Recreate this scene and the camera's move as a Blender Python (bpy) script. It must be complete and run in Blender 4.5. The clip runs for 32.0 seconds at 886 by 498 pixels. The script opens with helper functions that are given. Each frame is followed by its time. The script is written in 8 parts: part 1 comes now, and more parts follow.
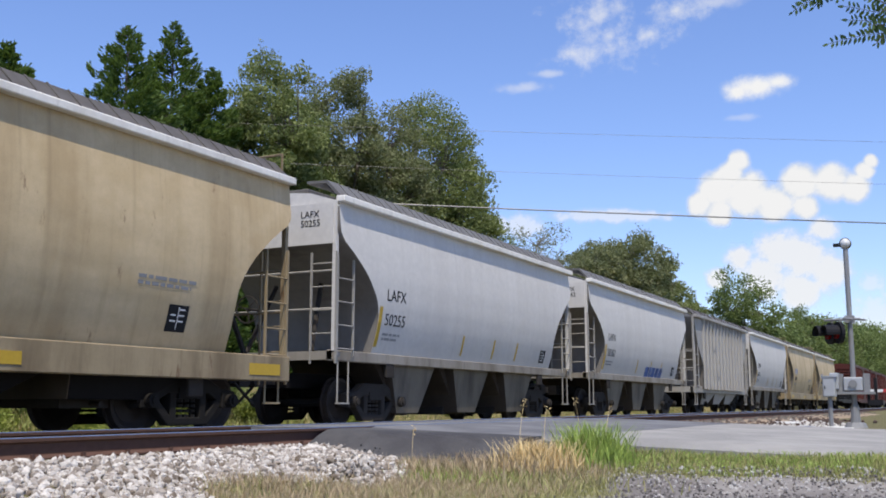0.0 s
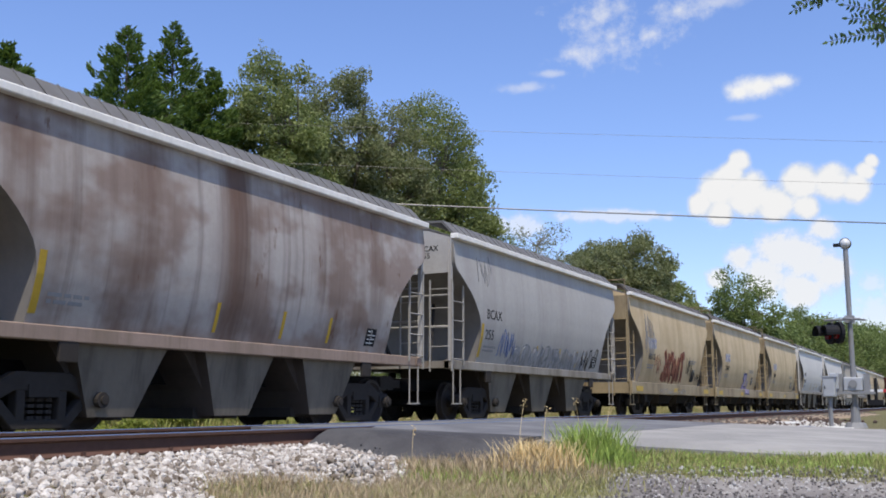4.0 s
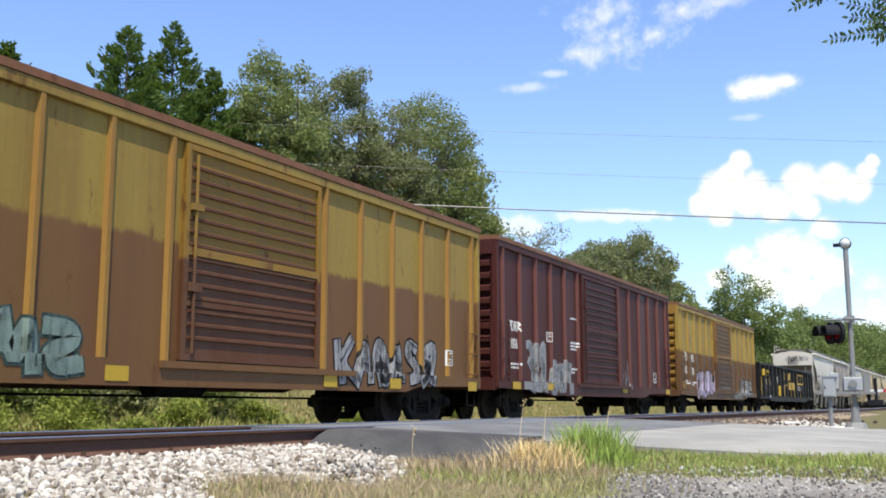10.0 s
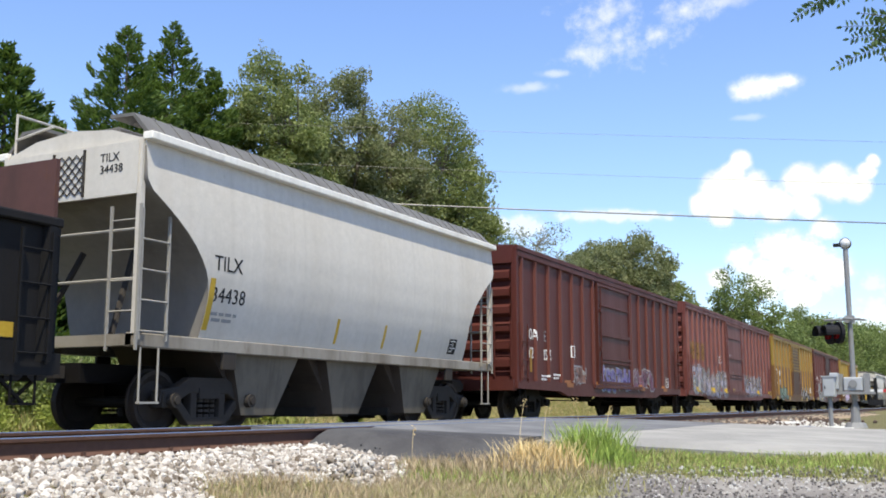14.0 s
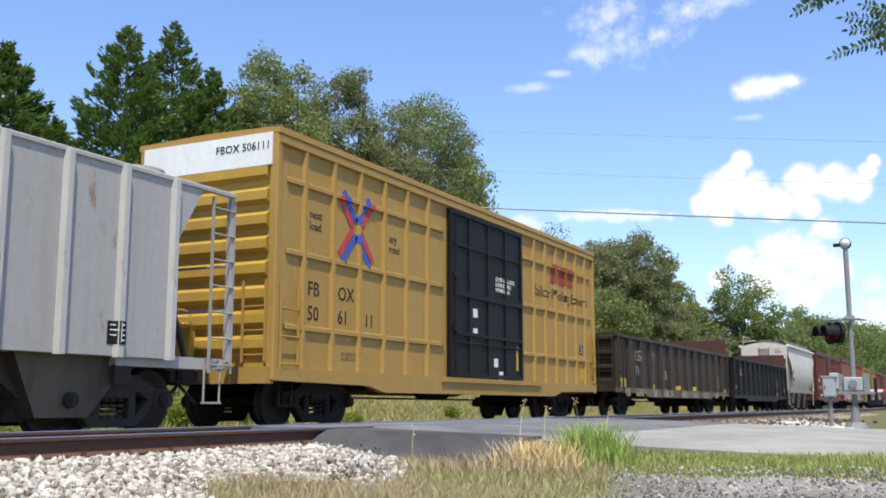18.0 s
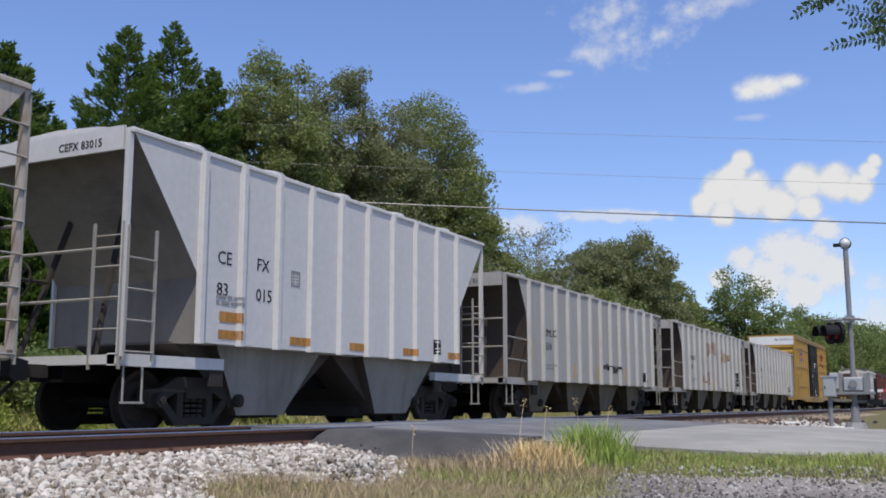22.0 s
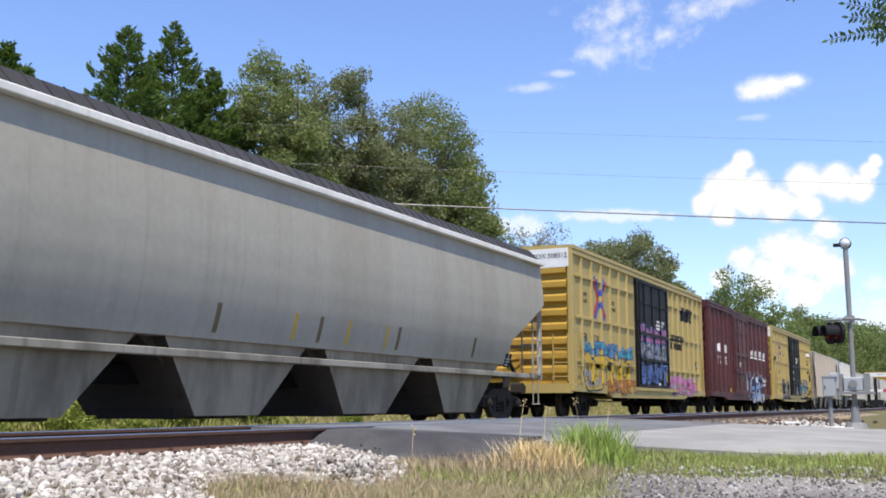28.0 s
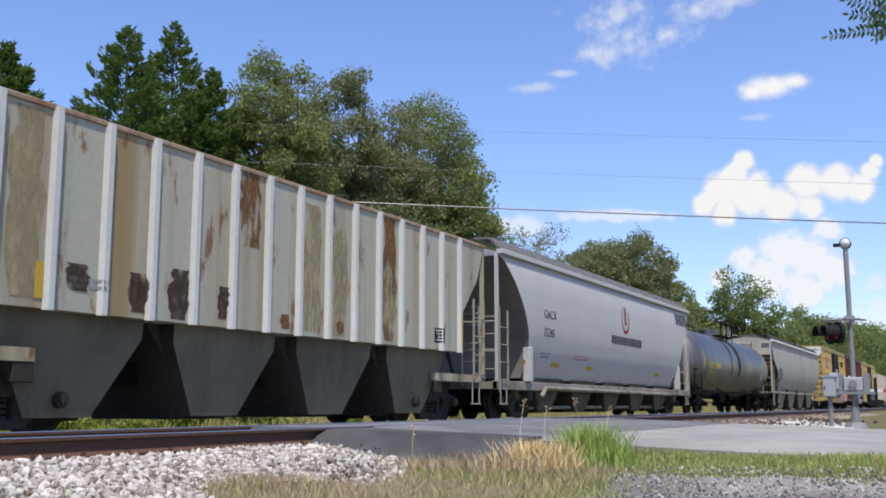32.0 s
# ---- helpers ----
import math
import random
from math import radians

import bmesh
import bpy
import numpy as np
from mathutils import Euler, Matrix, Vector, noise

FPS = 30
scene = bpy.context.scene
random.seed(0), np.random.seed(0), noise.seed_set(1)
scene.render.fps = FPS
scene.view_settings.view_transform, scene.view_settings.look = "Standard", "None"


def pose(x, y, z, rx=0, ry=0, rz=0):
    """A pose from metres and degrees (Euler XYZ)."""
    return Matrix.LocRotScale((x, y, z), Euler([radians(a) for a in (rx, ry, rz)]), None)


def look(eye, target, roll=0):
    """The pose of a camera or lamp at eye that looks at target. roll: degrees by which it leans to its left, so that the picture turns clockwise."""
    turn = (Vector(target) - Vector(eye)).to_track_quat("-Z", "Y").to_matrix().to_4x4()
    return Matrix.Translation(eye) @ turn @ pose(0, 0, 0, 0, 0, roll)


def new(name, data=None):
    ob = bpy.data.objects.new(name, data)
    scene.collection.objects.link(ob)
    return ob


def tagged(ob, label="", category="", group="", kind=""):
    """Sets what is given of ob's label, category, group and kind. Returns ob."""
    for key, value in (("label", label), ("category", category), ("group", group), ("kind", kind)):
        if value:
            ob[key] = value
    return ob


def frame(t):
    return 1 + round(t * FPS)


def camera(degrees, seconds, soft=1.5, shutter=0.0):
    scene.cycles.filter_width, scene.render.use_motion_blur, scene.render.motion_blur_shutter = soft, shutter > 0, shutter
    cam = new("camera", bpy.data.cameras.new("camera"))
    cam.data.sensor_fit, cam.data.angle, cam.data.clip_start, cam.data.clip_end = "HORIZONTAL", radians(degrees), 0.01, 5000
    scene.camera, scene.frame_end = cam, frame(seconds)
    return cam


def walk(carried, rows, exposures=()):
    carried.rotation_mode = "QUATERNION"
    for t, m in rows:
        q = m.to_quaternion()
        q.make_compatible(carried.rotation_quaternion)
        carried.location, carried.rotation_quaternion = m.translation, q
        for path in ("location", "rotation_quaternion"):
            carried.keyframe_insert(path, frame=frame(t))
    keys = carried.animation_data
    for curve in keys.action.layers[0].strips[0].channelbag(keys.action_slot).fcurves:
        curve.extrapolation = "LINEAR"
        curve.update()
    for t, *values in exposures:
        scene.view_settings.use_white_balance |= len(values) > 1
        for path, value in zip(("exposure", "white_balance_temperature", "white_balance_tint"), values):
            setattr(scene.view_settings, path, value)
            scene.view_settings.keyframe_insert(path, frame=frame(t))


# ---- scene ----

# ---------------- camera on a tripod ----------------
cam = camera(47.07, 32.0, soft=1.8)
EYE = (0.0, 0.0, 0.40)
YAW, TILT = 27.096, 8.735
AIM = (math.cos(radians(YAW)) * 10, math.sin(radians(YAW)) * 10, 0.40 + 10 * math.tan(radians(TILT)))
walk(cam, [(0, look(EYE, AIM)), (32, look(EYE, AIM))], exposures=[(0, -0.05, 6500, 10), (3.5, -0.05, 6500, 10), (6, 0.0, 6500, 10), (7.5, 0.2, 6650, 7), (9, 0.38, 6900, 4), (14.5, 0.38, 6900, 4), (18, 0.3, 6800, 4), (19, 0.05, 6600, 9), (22, -0.25, 6500, 10), (23, -0.36, 6500, 10), (24, -0.27, 6500, 10), (25, 0.06, 6550, 10), (27.5, 0.22, 6650, 8), (29, 0.25, 6650, 8), (31, 0.05, 6500, 10), (32, 0.0, 6500, 10)])

# ---------------- sky and sun ----------------
SUN_TO = Vector((-0.38, -0.24, 0.91)).normalized()
world = bpy.data.worlds.new("sky")
scene.world = world
world.use_nodes = True
wn = world.node_tree.nodes
sky = wn.new("ShaderNodeTexSky")
sky.sky_type, sky.sun_disc = "NISHITA", False
sky.sun_elevation = math.asin(SUN_TO.z)
sky.sun_rotation = math.atan2(SUN_TO.x, SUN_TO.y)
sky.altitude, sky.air_density, sky.dust_density, sky.ozone_density = 200, 1.2, 0.3, 2.0
wn["Background"].inputs["Strength"].default_value = 0.15
deepen = wn.new("ShaderNodeMix")
deepen.data_type, deepen.blend_type = "RGBA", "MULTIPLY"
deepen.inputs[0].default_value, deepen.inputs[7].default_value = 1.0, (0.90, 0.965, 1.29, 1)
world.node_tree.links.new(sky.outputs[0], deepen.inputs[6])
world.node_tree.links.new(deepen.outputs[2], wn["Background"].inputs[0])
sun = new("sun", bpy.data.lights.new("sun", "SUN"))
sun.data.energy, sun.data.angle, sun.data.color = 5.0, radians(0.53), (1.0, 0.93, 0.82)
sun.matrix_world = look(SUN_TO * 50, (0, 0, 0))

# ---------------- materials ----------------
MATS = {}


class Nodes:
    """A few short cuts for node trees."""

    def __init__(self, name, mat=None):
        self.mat = mat or bpy.data.materials.new(name)
        self.mat.use_nodes = True
        self.tree = self.mat.node_tree
        self.shader = self.tree.nodes["Principled BSDF"]
        self.coord = self.tree.nodes.new("ShaderNodeTexCoord")

    def put(self, socket, value):
        if isinstance(value, bpy.types.NodeSocket):
            self.tree.links.new(value, socket)
        elif isinstance(value, tuple) and len(value) == 3 and socket.type == "RGBA":
            socket.default_value = (*value, 1)
        else:
            socket.default_value = value

    def noise(self, scale=(1, 1, 1), size=1.0, detail=4.0, rough=0.55, shift=(0, 0, 0), space="Object"):
        m = self.tree.nodes.new("ShaderNodeMapping")
        m.inputs["Scale"].default_value = scale
        m.inputs["Location"].default_value = shift
        self.tree.links.new(self.coord.outputs[space], m.inputs[0])
        n = self.tree.nodes.new("ShaderNodeTexNoise")
        n.inputs["Scale"].default_value, n.inputs["Detail"].default_value, n.inputs["Roughness"].default_value = size, detail, rough
        self.tree.links.new(m.outputs[0], n.inputs[0])
        return n.outputs["Fac"]

    def step(self, value, a, b, hard=False):
        r = self.tree.nodes.new("ShaderNodeMapRange")
        r.interpolation_type = "LINEAR" if hard else "SMOOTHSTEP"
        self.put(r.inputs["Value"], value)
        r.inputs["From Min"].default_value, r.inputs["From Max"].default_value = a, b
        return r.outputs[0]

    def math(self, op, a, b=0.0):
        n = self.tree.nodes.new("ShaderNodeMath")
        n.operation = op
        self.put(n.inputs[0], a)
        self.put(n.inputs[1], b)
        return n.outputs[0]

    def mix(self, fac, a, b, mode="MIX"):
        n = self.tree.nodes.new("ShaderNodeMix")
        n.data_type, n.blend_type = "RGBA", mode
        self.put(n.inputs[0], fac)
        self.put(n.inputs[6], a)
        self.put(n.inputs[7], b)
        return n.outputs[2]

    def axis(self, which):
        n = self.tree.nodes.new("ShaderNodeSeparateXYZ")
        self.tree.links.new(self.coord.outputs["Object"], n.inputs[0])
        return n.outputs[which]

    def bump(self, value, strength=0.3, distance=0.02):
        n = self.tree.nodes.new("ShaderNodeBump")
        n.inputs["Strength"].default_value, n.inputs["Distance"].default_value = strength, distance
        self.put(n.inputs["Height"], value)
        self.put(self.shader.inputs["Normal"], n.outputs[0])

    def done(self, colour, rough=0.6, metal=0.0, gloss=0.22):
        self.shader.inputs["Specular IOR Level"].default_value = gloss
        self.put(self.shader.inputs["Base Color"], colour)
        self.put(self.shader.inputs["Roughness"], rough)
        self.put(self.shader.inputs["Metallic"], metal)
        return self.mat


def paint(name, col, streak=(0.16, 0.12, 0.08), amt=0.35, xs=2.2, zs=0.15, rust=0.0, rust_col=(0.16, 0.065, 0.025), rough=0.5, grime=0.5,
          lower=None, blotch=None, blotch_amt=0.5, metal=0.0, gloss=0.18):
    """Weathered car paint: fine mottling, run-down streaks, rust and road grime."""
    if name in MATS:
        return MATS[name]
    n = Nodes(name)
    seed = len(MATS) * 3.7
    c = n.mix(n.noise(size=9, detail=6, shift=(seed, 0, 0)), tuple(v * 0.86 for v in col), tuple(min(v * 1.1, 0.92) for v in col))
    if lower:
        edge = n.math("ADD", n.axis(2), n.math("MULTIPLY", n.noise((1.6, 1, 0.3), 3, shift=(seed, 1, 0)), 0.25))
        c = n.mix(n.step(edge, lower[0] + 0.06, lower[0] + 0.17), lower[1], c)
    if blotch:
        c = n.mix(n.math("MULTIPLY", n.step(n.noise((0.55, 1, 0.75), 1.6, 3, shift=(seed, 2, 0)), 0.42, 0.62), blotch_amt), c, blotch)
    s1 = n.noise((xs, 1, zs), 1.0, 5, 0.6, (seed, 3, 0))
    s2 = n.noise((xs * 5, 1, zs * 1.6), 1.0, 4, 0.6, (seed, 4, 0))
    c = n.mix(n.math("MULTIPLY", n.step(s1, 0.40, 0.72), amt), c, streak)
    c = n.mix(n.math("MULTIPLY", n.step(s2, 0.5, 0.8), amt * 0.7), c, tuple(v * 0.6 for v in streak))
    if rust:
        r = n.math("MULTIPLY", n.step(n.noise((1.5, 1, 0.5), 1.7, 8, 0.68, (seed, 5, 0)), 0.66 - rust * 0.25, 0.74 - rust * 0.25), min(1.0, 0.45 + rust))
        c = n.mix(r, c, n.mix(n.noise(size=14), rust_col, tuple(v * 0.45 for v in rust_col)))
    fine = n.noise(size=55, detail=3)
    c = n.mix(n.math("MULTIPLY", n.step(fine, 0.45, 0.75), 0.18 * grime), c, (0.07, 0.06, 0.05))
    n.bump(n.math("ADD", n.noise((1, 1, 1), 2.2, 3), n.math("MULTIPLY", fine, 0.12)), 0.35, 0.02)
    MATS[name] = n.done(c, n.math("ADD", n.math("MULTIPLY", s1, 0.3), rough - 0.1), metal, gloss)
    return MATS[name]


def plain(name, col, rough=0.7, metal=0.0, var=0.25, size=8.0, bump=0.2, space="Object"):
    if name in MATS:
        return MATS[name]
    n = Nodes(name)
    f = n.noise(size=size, detail=6, space=space)
    g = n.noise(size=size * 0.13, detail=3, space=space)
    c = n.mix(f, tuple(v * (1 - var) for v in col), tuple(min(1, v * (1 + var)) for v in col))
    c = n.mix(n.math("MULTIPLY", g, var), c, tuple(v * 0.6 for v in col))
    if bump:
        n.bump(f, bump, 0.02)
    MATS[name] = n.done(c, rough, metal, 0.08 if max(col) < 0.06 else 0.3)
    return MATS[name]


def spray(name, col, rough=0.65, var=0.3, size=7.0, worn=0.5):
    """Spray paint that has faded and flaked, so that the car shows through."""
    if name in MATS:
        return MATS[name]
    m = plain(name, col, rough, 0, var, size, 0)
    t = m.node_tree
    n = Nodes("", m)
    a = n.noise((1, 1, .45), 4.5, 7, .7, (len(MATS) * 1.7, 0, 0))
    b = n.noise((6, 1, .5), 1.5, 4, .6, (len(MATS) * 2.9, 0, 0))
    k = n.step(n.math("ADD", n.math("MULTIPLY", a, .65), n.math("MULTIPLY", b, .35)), .36, .60)
    k = n.math("ADD", n.math("MULTIPLY", k, worn), .96 - worn)
    clear = t.nodes.new("ShaderNodeBsdfTransparent")
    mx = t.nodes.new("ShaderNodeMixShader")
    n.put(mx.inputs[0], k)
    t.links.new(clear.outputs[0], mx.inputs[1])
    t.links.new(n.shader.outputs[0], mx.inputs[2])
    t.links.new(mx.outputs[0], t.nodes["Material Output"].inputs[0])
    return m


STEEL = plain("dark_truck_steel", (0.021, 0.019, 0.017), 0.75)
DUSTY = plain("dusty_truck_steel", (0.046, 0.040, 0.035), 0.85)
TREAD = plain("worn_wheel_steel", (0.050, 0.041, 0.036), 0.6, 0.3)
UNDER = plain("underframe_black", (0.010, 0.009, 0.009), 0.8)
WHITE = plain("white_marking", (0.72, 0.72, 0.70), 0.6, 0, 0.1, 30, 0)
BLACK = plain("black_marking", (0.02, 0.02, 0.022), 0.6, 0, 0.1, 30, 0)
YELLOW = plain("yellow_reflector", (0.48, 0.31, 0.03), 0.5, 0, 0.15, 20, 0)
GREYMK = plain("faded_grey_marking", (0.25, 0.25, 0.25), 0.7, 0, 0.2, 20, 0)
REDMK = plain("red_marking", (0.45, 0.05, 0.05), 0.6, 0, 0.15, 30, 0)
BOARD = paint("weathered_roof_grating", (0.115, 0.105, 0.092), (0.06, 0.05, 0.04), .5, 1.5, 1.5, .1)
PALEBOARD = paint("grey_roof_grating", (0.15, 0.145, 0.135), (0.09, 0.08, 0.07), .4, 1.5, 1.5, .03)
PALECHORD = paint("pale_top_chord_paint", (0.80, 0.77, 0.70), (0.45, 0.40, 0.33), .3, 1.6, .6)
# Dark paints for end slopes and bay gaps: the shade is in the colour.
SLOPESHADE = paint("shaded_slope_paint", (0.20, 0.185, 0.165), (0.09, 0.075, 0.06), .5, 1.4, .3)
DEEPSHADE = paint("deep_shaded_slope_paint", (0.075, 0.06, 0.05), (0.035, 0.028, 0.022), .5, 1.4, .3)
LADDER = plain("worn_ladder_paint", (0.31, 0.29, 0.255), 0.65)
BLUEMK = plain("blue_marking", (0.05, 0.09, 0.35), 0.6, 0, 0.15, 30, 0)

# ---------------- mesh helpers ----------------


def box(bm, x0, x1, y0, y1, z0, z1):
    v = [bm.verts.new((x, y, z)) for x in (x0, x1) for y in (y0, y1) for z in (z0, z1)]
    for q in ((0, 1, 3, 2), (4, 6, 7, 5), (0, 4, 5, 1), (2, 3, 7, 6), (0, 2, 6, 4), (1, 5, 7, 3)):
        bm.faces.new([v[i] for i in q])
    return v


def rod(bm, a, b, r, n=6, r2=None):
    a, b = Vector(a), Vector(b)
    d = (b - a).normalized()
    u = d.orthogonal().normalized()
    w = d.cross(u)
    r2 = r if r2 is None else r2
    ring = [[bm.verts.new(p + (u * math.cos(k * math.tau / n) + w * math.sin(k * math.tau / n)) * rr) for k in range(n)] for p, rr in ((a, r), (b, r2))]
    for k in range(n):
        bm.faces.new((ring[0][k], ring[0][(k + 1) % n], ring[1][(k + 1) % n], ring[1][k]))
    bm.faces.new(ring[0][::-1])
    bm.faces.new(ring[1])


def prism(bm, outline, x0, x1):
    """An outline in (y, z), drawn out along x."""
    a = [bm.verts.new((x0, y, z)) for y, z in outline]
    b = [bm.verts.new((x1, y, z)) for y, z in outline]
    n = len(outline)
    for i in range(n):
        bm.faces.new((a[i], a[(i + 1) % n], b[(i + 1) % n], b[i]))
    bm.faces.new(a[::-1])
    bm.faces.new(b)


def slab(bm, outline, y0, y1):
    """An outline in (x, z), drawn out along y."""
    a = [bm.verts.new((x, y0, z)) for x, z in outline]
    b = [bm.verts.new((x, y1, z)) for x, z in outline]
    n = len(outline)
    for i in range(n):
        bm.faces.new((a[i], a[(i + 1) % n], b[(i + 1) % n], b[i]))
    bm.faces.new(a[::-1])
    bm.faces.new(b)


def finish(name, bm, material, smooth=False, bevel=0.0):
    bmesh.ops.recalc_face_normals(bm, faces=bm.faces)
    if bevel:
        bmesh.ops.bevel(bm, geom=list(bm.edges), offset=bevel, segments=1, affect="EDGES")
    me = bpy.data.meshes.new(name)
    bm.to_mesh(me)
    bm.free()
    me.materials.append(material)
    if smooth:
        me.polygons.foreach_set("use_smooth", [True] * len(me.polygons))
    return me


def part(name, bm, material, parent, label="", smooth=False, bevel=0.0, at=None):
    """Links a bmesh, or a mesh that is shared, as one mesh object under a thing or a part."""
    me = bm if isinstance(bm, bpy.types.Mesh) else finish(name, bm, material, smooth, bevel)
    ob = new(name, me)
    ob.parent = parent
    if at is not None:
        ob.location = at
    if label:
        ob["label"] = label
    return ob


def thing(name, label, category, at=(0, 0, 0), group="", kind=""):
    ob = new(name)
    ob.location = at
    return tagged(ob, label, category, group, kind)


SHARED = {}


def shared(key, make, name, material, **k):
    if key not in SHARED:
        bm = bmesh.new()
        make(bm)
        SHARED[key] = finish(name, bm, material, **k)
    return SHARED[key]


def bars(bm, *boxes):
    for b in boxes:
        box(bm, *b)


# ---------------- lettering on the near side of a car ----------------
DECALS = []


def decal(ob, y):
    """Notes that a part is painted on the near side, with the plane on which it was drawn."""
    DECALS.append((ob, y))
    return ob


def lay_on(car, depth, xcuts=(), zcuts=()):
    """Lays the painted parts of a car on its side: depth(x, z) is how far the surface stands out."""
    laid = []
    for ob, y in DECALS:
        top = ob.parent if ob.parent == car else ob.parent.parent
        if top != car:
            continue
        bm = bmesh.new()
        bm.from_mesh(ob.data)
        m = ob.matrix_basis
        bm.transform(m)
        xs, zs = [v.co.x for v in bm.verts], [v.co.z for v in bm.verts]
        if not xs:
            bm.free()
            continue
        box = (min(xs), max(xs), min(zs), max(zs))
        under = [k[4] for k in laid if k[0] < box[1] and k[1] > box[0] and k[2] < box[3] and k[3] > box[2]]
        lift = max(under) + 0.003 if under else 0.003
        laid.append(box + (lift,))
        for cuts, axis, lo, hi in ((xcuts, 0, min(xs), max(xs)), (zcuts, 2, min(zs), max(zs))):
            for c in cuts:
                if lo + .002 < c < hi - .002:
                    co, no = [0, 0, 0], [0, 0, 0]
                    co[axis], no[axis] = c, 1
                    bmesh.ops.bisect_plane(bm, geom=bm.verts[:] + bm.edges[:] + bm.faces[:], plane_co=co, plane_no=no)
        for v in bm.verts:
            v.co.y = -depth(v.co.x, v.co.z) + (v.co.y - y) - lift
        me = bpy.data.meshes.new(ob.name)
        bm.to_mesh(me)
        bm.free()
        for q in ob.data.materials:
            me.materials.append(q)
        ob.data = me
        ob.matrix_basis = Matrix.Identity(4)
    DECALS[:] = [d for d in DECALS if (d[0].parent if d[0].parent == car else d[0].parent.parent) != car]


def profile_depth(prof):
    def depth(x, z):
        for (za, wa), (zb, wb) in zip(prof, prof[1:]):
            if zb <= z <= za:
                return wb + (wa - wb) * (z - zb) / (za - zb)
        return prof[0][1] if z > prof[0][0] else prof[-1][1]
    return depth


def post_depth(base, out, posts, half=0.06, rest=None):
    """A flat side with posts that stand out at the places given."""
    def depth(x, z):
        if rest:
            r = rest(x, z)
            if r is not None:
                return r
        k = min((abs(x - p) for p in posts), default=9)
        if k <= half * .6:
            return base + out
        if k < half:
            return base + out * (half - k) / (half * .4)
        return base
    cuts = [p + s * half * f for p in posts for s in (-1, 1) for f in (.6, 1)]
    return depth, cuts


def lettering(car, words, x, z, size, material, y, name="reporting_mark", label="", wide=1.0, slant=0.0, end=False):
    key = ("txt", words, size, material.name, wide, slant)
    if key not in SHARED:
        cu = bpy.data.curves.new("text", "FONT")
        cu.body, cu.size, cu.resolution_u, cu.extrude, cu.shear = words, size * 1.38, 2, 0.003, slant
        cu.space_line = 0.95
        ob = bpy.data.objects.new("text", cu)
        me = bpy.data.meshes.new_from_object(ob)
        me.transform(Matrix.Diagonal((wide, 1, 1, 1)))
        me.materials.clear()
        me.materials.append(material)
        bpy.data.objects.remove(ob)
        SHARED[key] = me
    ob = part(name, SHARED[key], material, car, label)
    ob.matrix_basis = pose(x, z, y, 90, 0, -90) if end else pose(x, y, z, 90, 0, 0)
    return ob if end else decal(ob, y)


def mark(car, x0, x1, z0, z1, material, y, name="marking_panel", label="", depth=0.006):
    me = shared(("mark", round(x1 - x0, 2), round(z1 - z0, 2), material.name),
                lambda bm: box(bm, 0, x1 - x0, 0, depth, 0, z1 - z0), name, material)
    return decal(part(name, me, material, car, label, at=(x0, y - depth, z0)), y)


def lines_of_bars(car, x, z, widths, material, y, high=0.05, gap=0.09, name="small_lettering"):
    bm = bmesh.new()
    for i, w in enumerate(widths):
        k = 0.0
        rnd = random.Random(i * 7 + int(w * 100))
        while k < w:
            step = rnd.uniform(0.08, 0.26)
            box(bm, x + k, x + min(k + step, w) - 0.02, y - 0.004, y, z - i * gap - high, z - i * gap)
            k += step + 0.02
    ob = decal(part(name, bm, material, car, "faded unreadable lettering"), y)
    ob["kind"] = "stuff"
    return ob


def data_panel(car, x, z, y, s=0.42, material=None):
    """A stencilled panel: on pale paint a dark block with pale lines, on dark paint a white frame with lines."""
    material = material or WHITE
    dark = material is BLACK
    t = .022
    bm = bmesh.new()
    if dark:
        box(bm, x, x + s, y - .004, y, z, z + s * .92)
    else:
        bars(bm, (x, x + s, y - .005, y, z, z + t), (x, x + s, y - .005, y, z + s - t, z + s), (x, x + t, y - .005, y, z + t, z + s - t), (x + s - t, x + s, y - .005, y, z + t, z + s - t))
    ob = decal(part("data_panel", bm, material, car, "small painted data panel"), y)
    bm = bmesh.new()
    rnd = random.Random(int(x * 50))
    for k in range(4):
        zz = z + s * (.14 + .20 * k)
        for x0, x1 in ((.12, .44), (.54, .88)):
            if rnd.random() < .8:
                box(bm, x + s * x0, x + s * (x1 - rnd.uniform(0, .12)), y - .009, y - .005, zz, zz + s * (.05 if dark else .09))
    if dark:
        box(bm, x + s * .485, x + s * .515, y - .009, y - .005, z + s * .08, z + s * .85)
    decal(part("panel_lines", bm, WHITE if dark else material, ob), y)["kind"] = "stuff"
    return ob


GLYPHS = [[[(.0, .0), (.42, 1.), (.92, .04)], [(.2, .38), (.8, .42)]], [[(.9, .92), (.1, 1.), (.06, .02), (.95, .08)], [(.1, .5), (.7, .55)]], [[(.08, .0), (.12, 1.)], [(.9, 1.), (.16, .48), (.98, -.02)]],
          [[(.9, .9), (.25, 1.), (.08, .62), (.85, .42), (.78, .04), (.0, .08)]], [[(.1, .0), (.06, 1.), (.82, .88), (.72, .56), (.14, .46), (.92, .0)]], [[(.2, .05), (.02, .5), (.3, 1.), (.8, .95), (.98, .45), (.7, .0), (.2, .05)]],
          [[(.06, .0), (.12, 1.), (.8, .05), (.92, 1.05)]], [[(.0, .98), (1., .9)], [(.52, .95), (.45, -.05)]], [[(.0, 1.), (.16, .1), (.5, .6), (.84, .08), (1., 1.02)]], [[(.9, 1.), (.2, .55), (.55, .4), (.1, -.02), (.95, .1)]]]


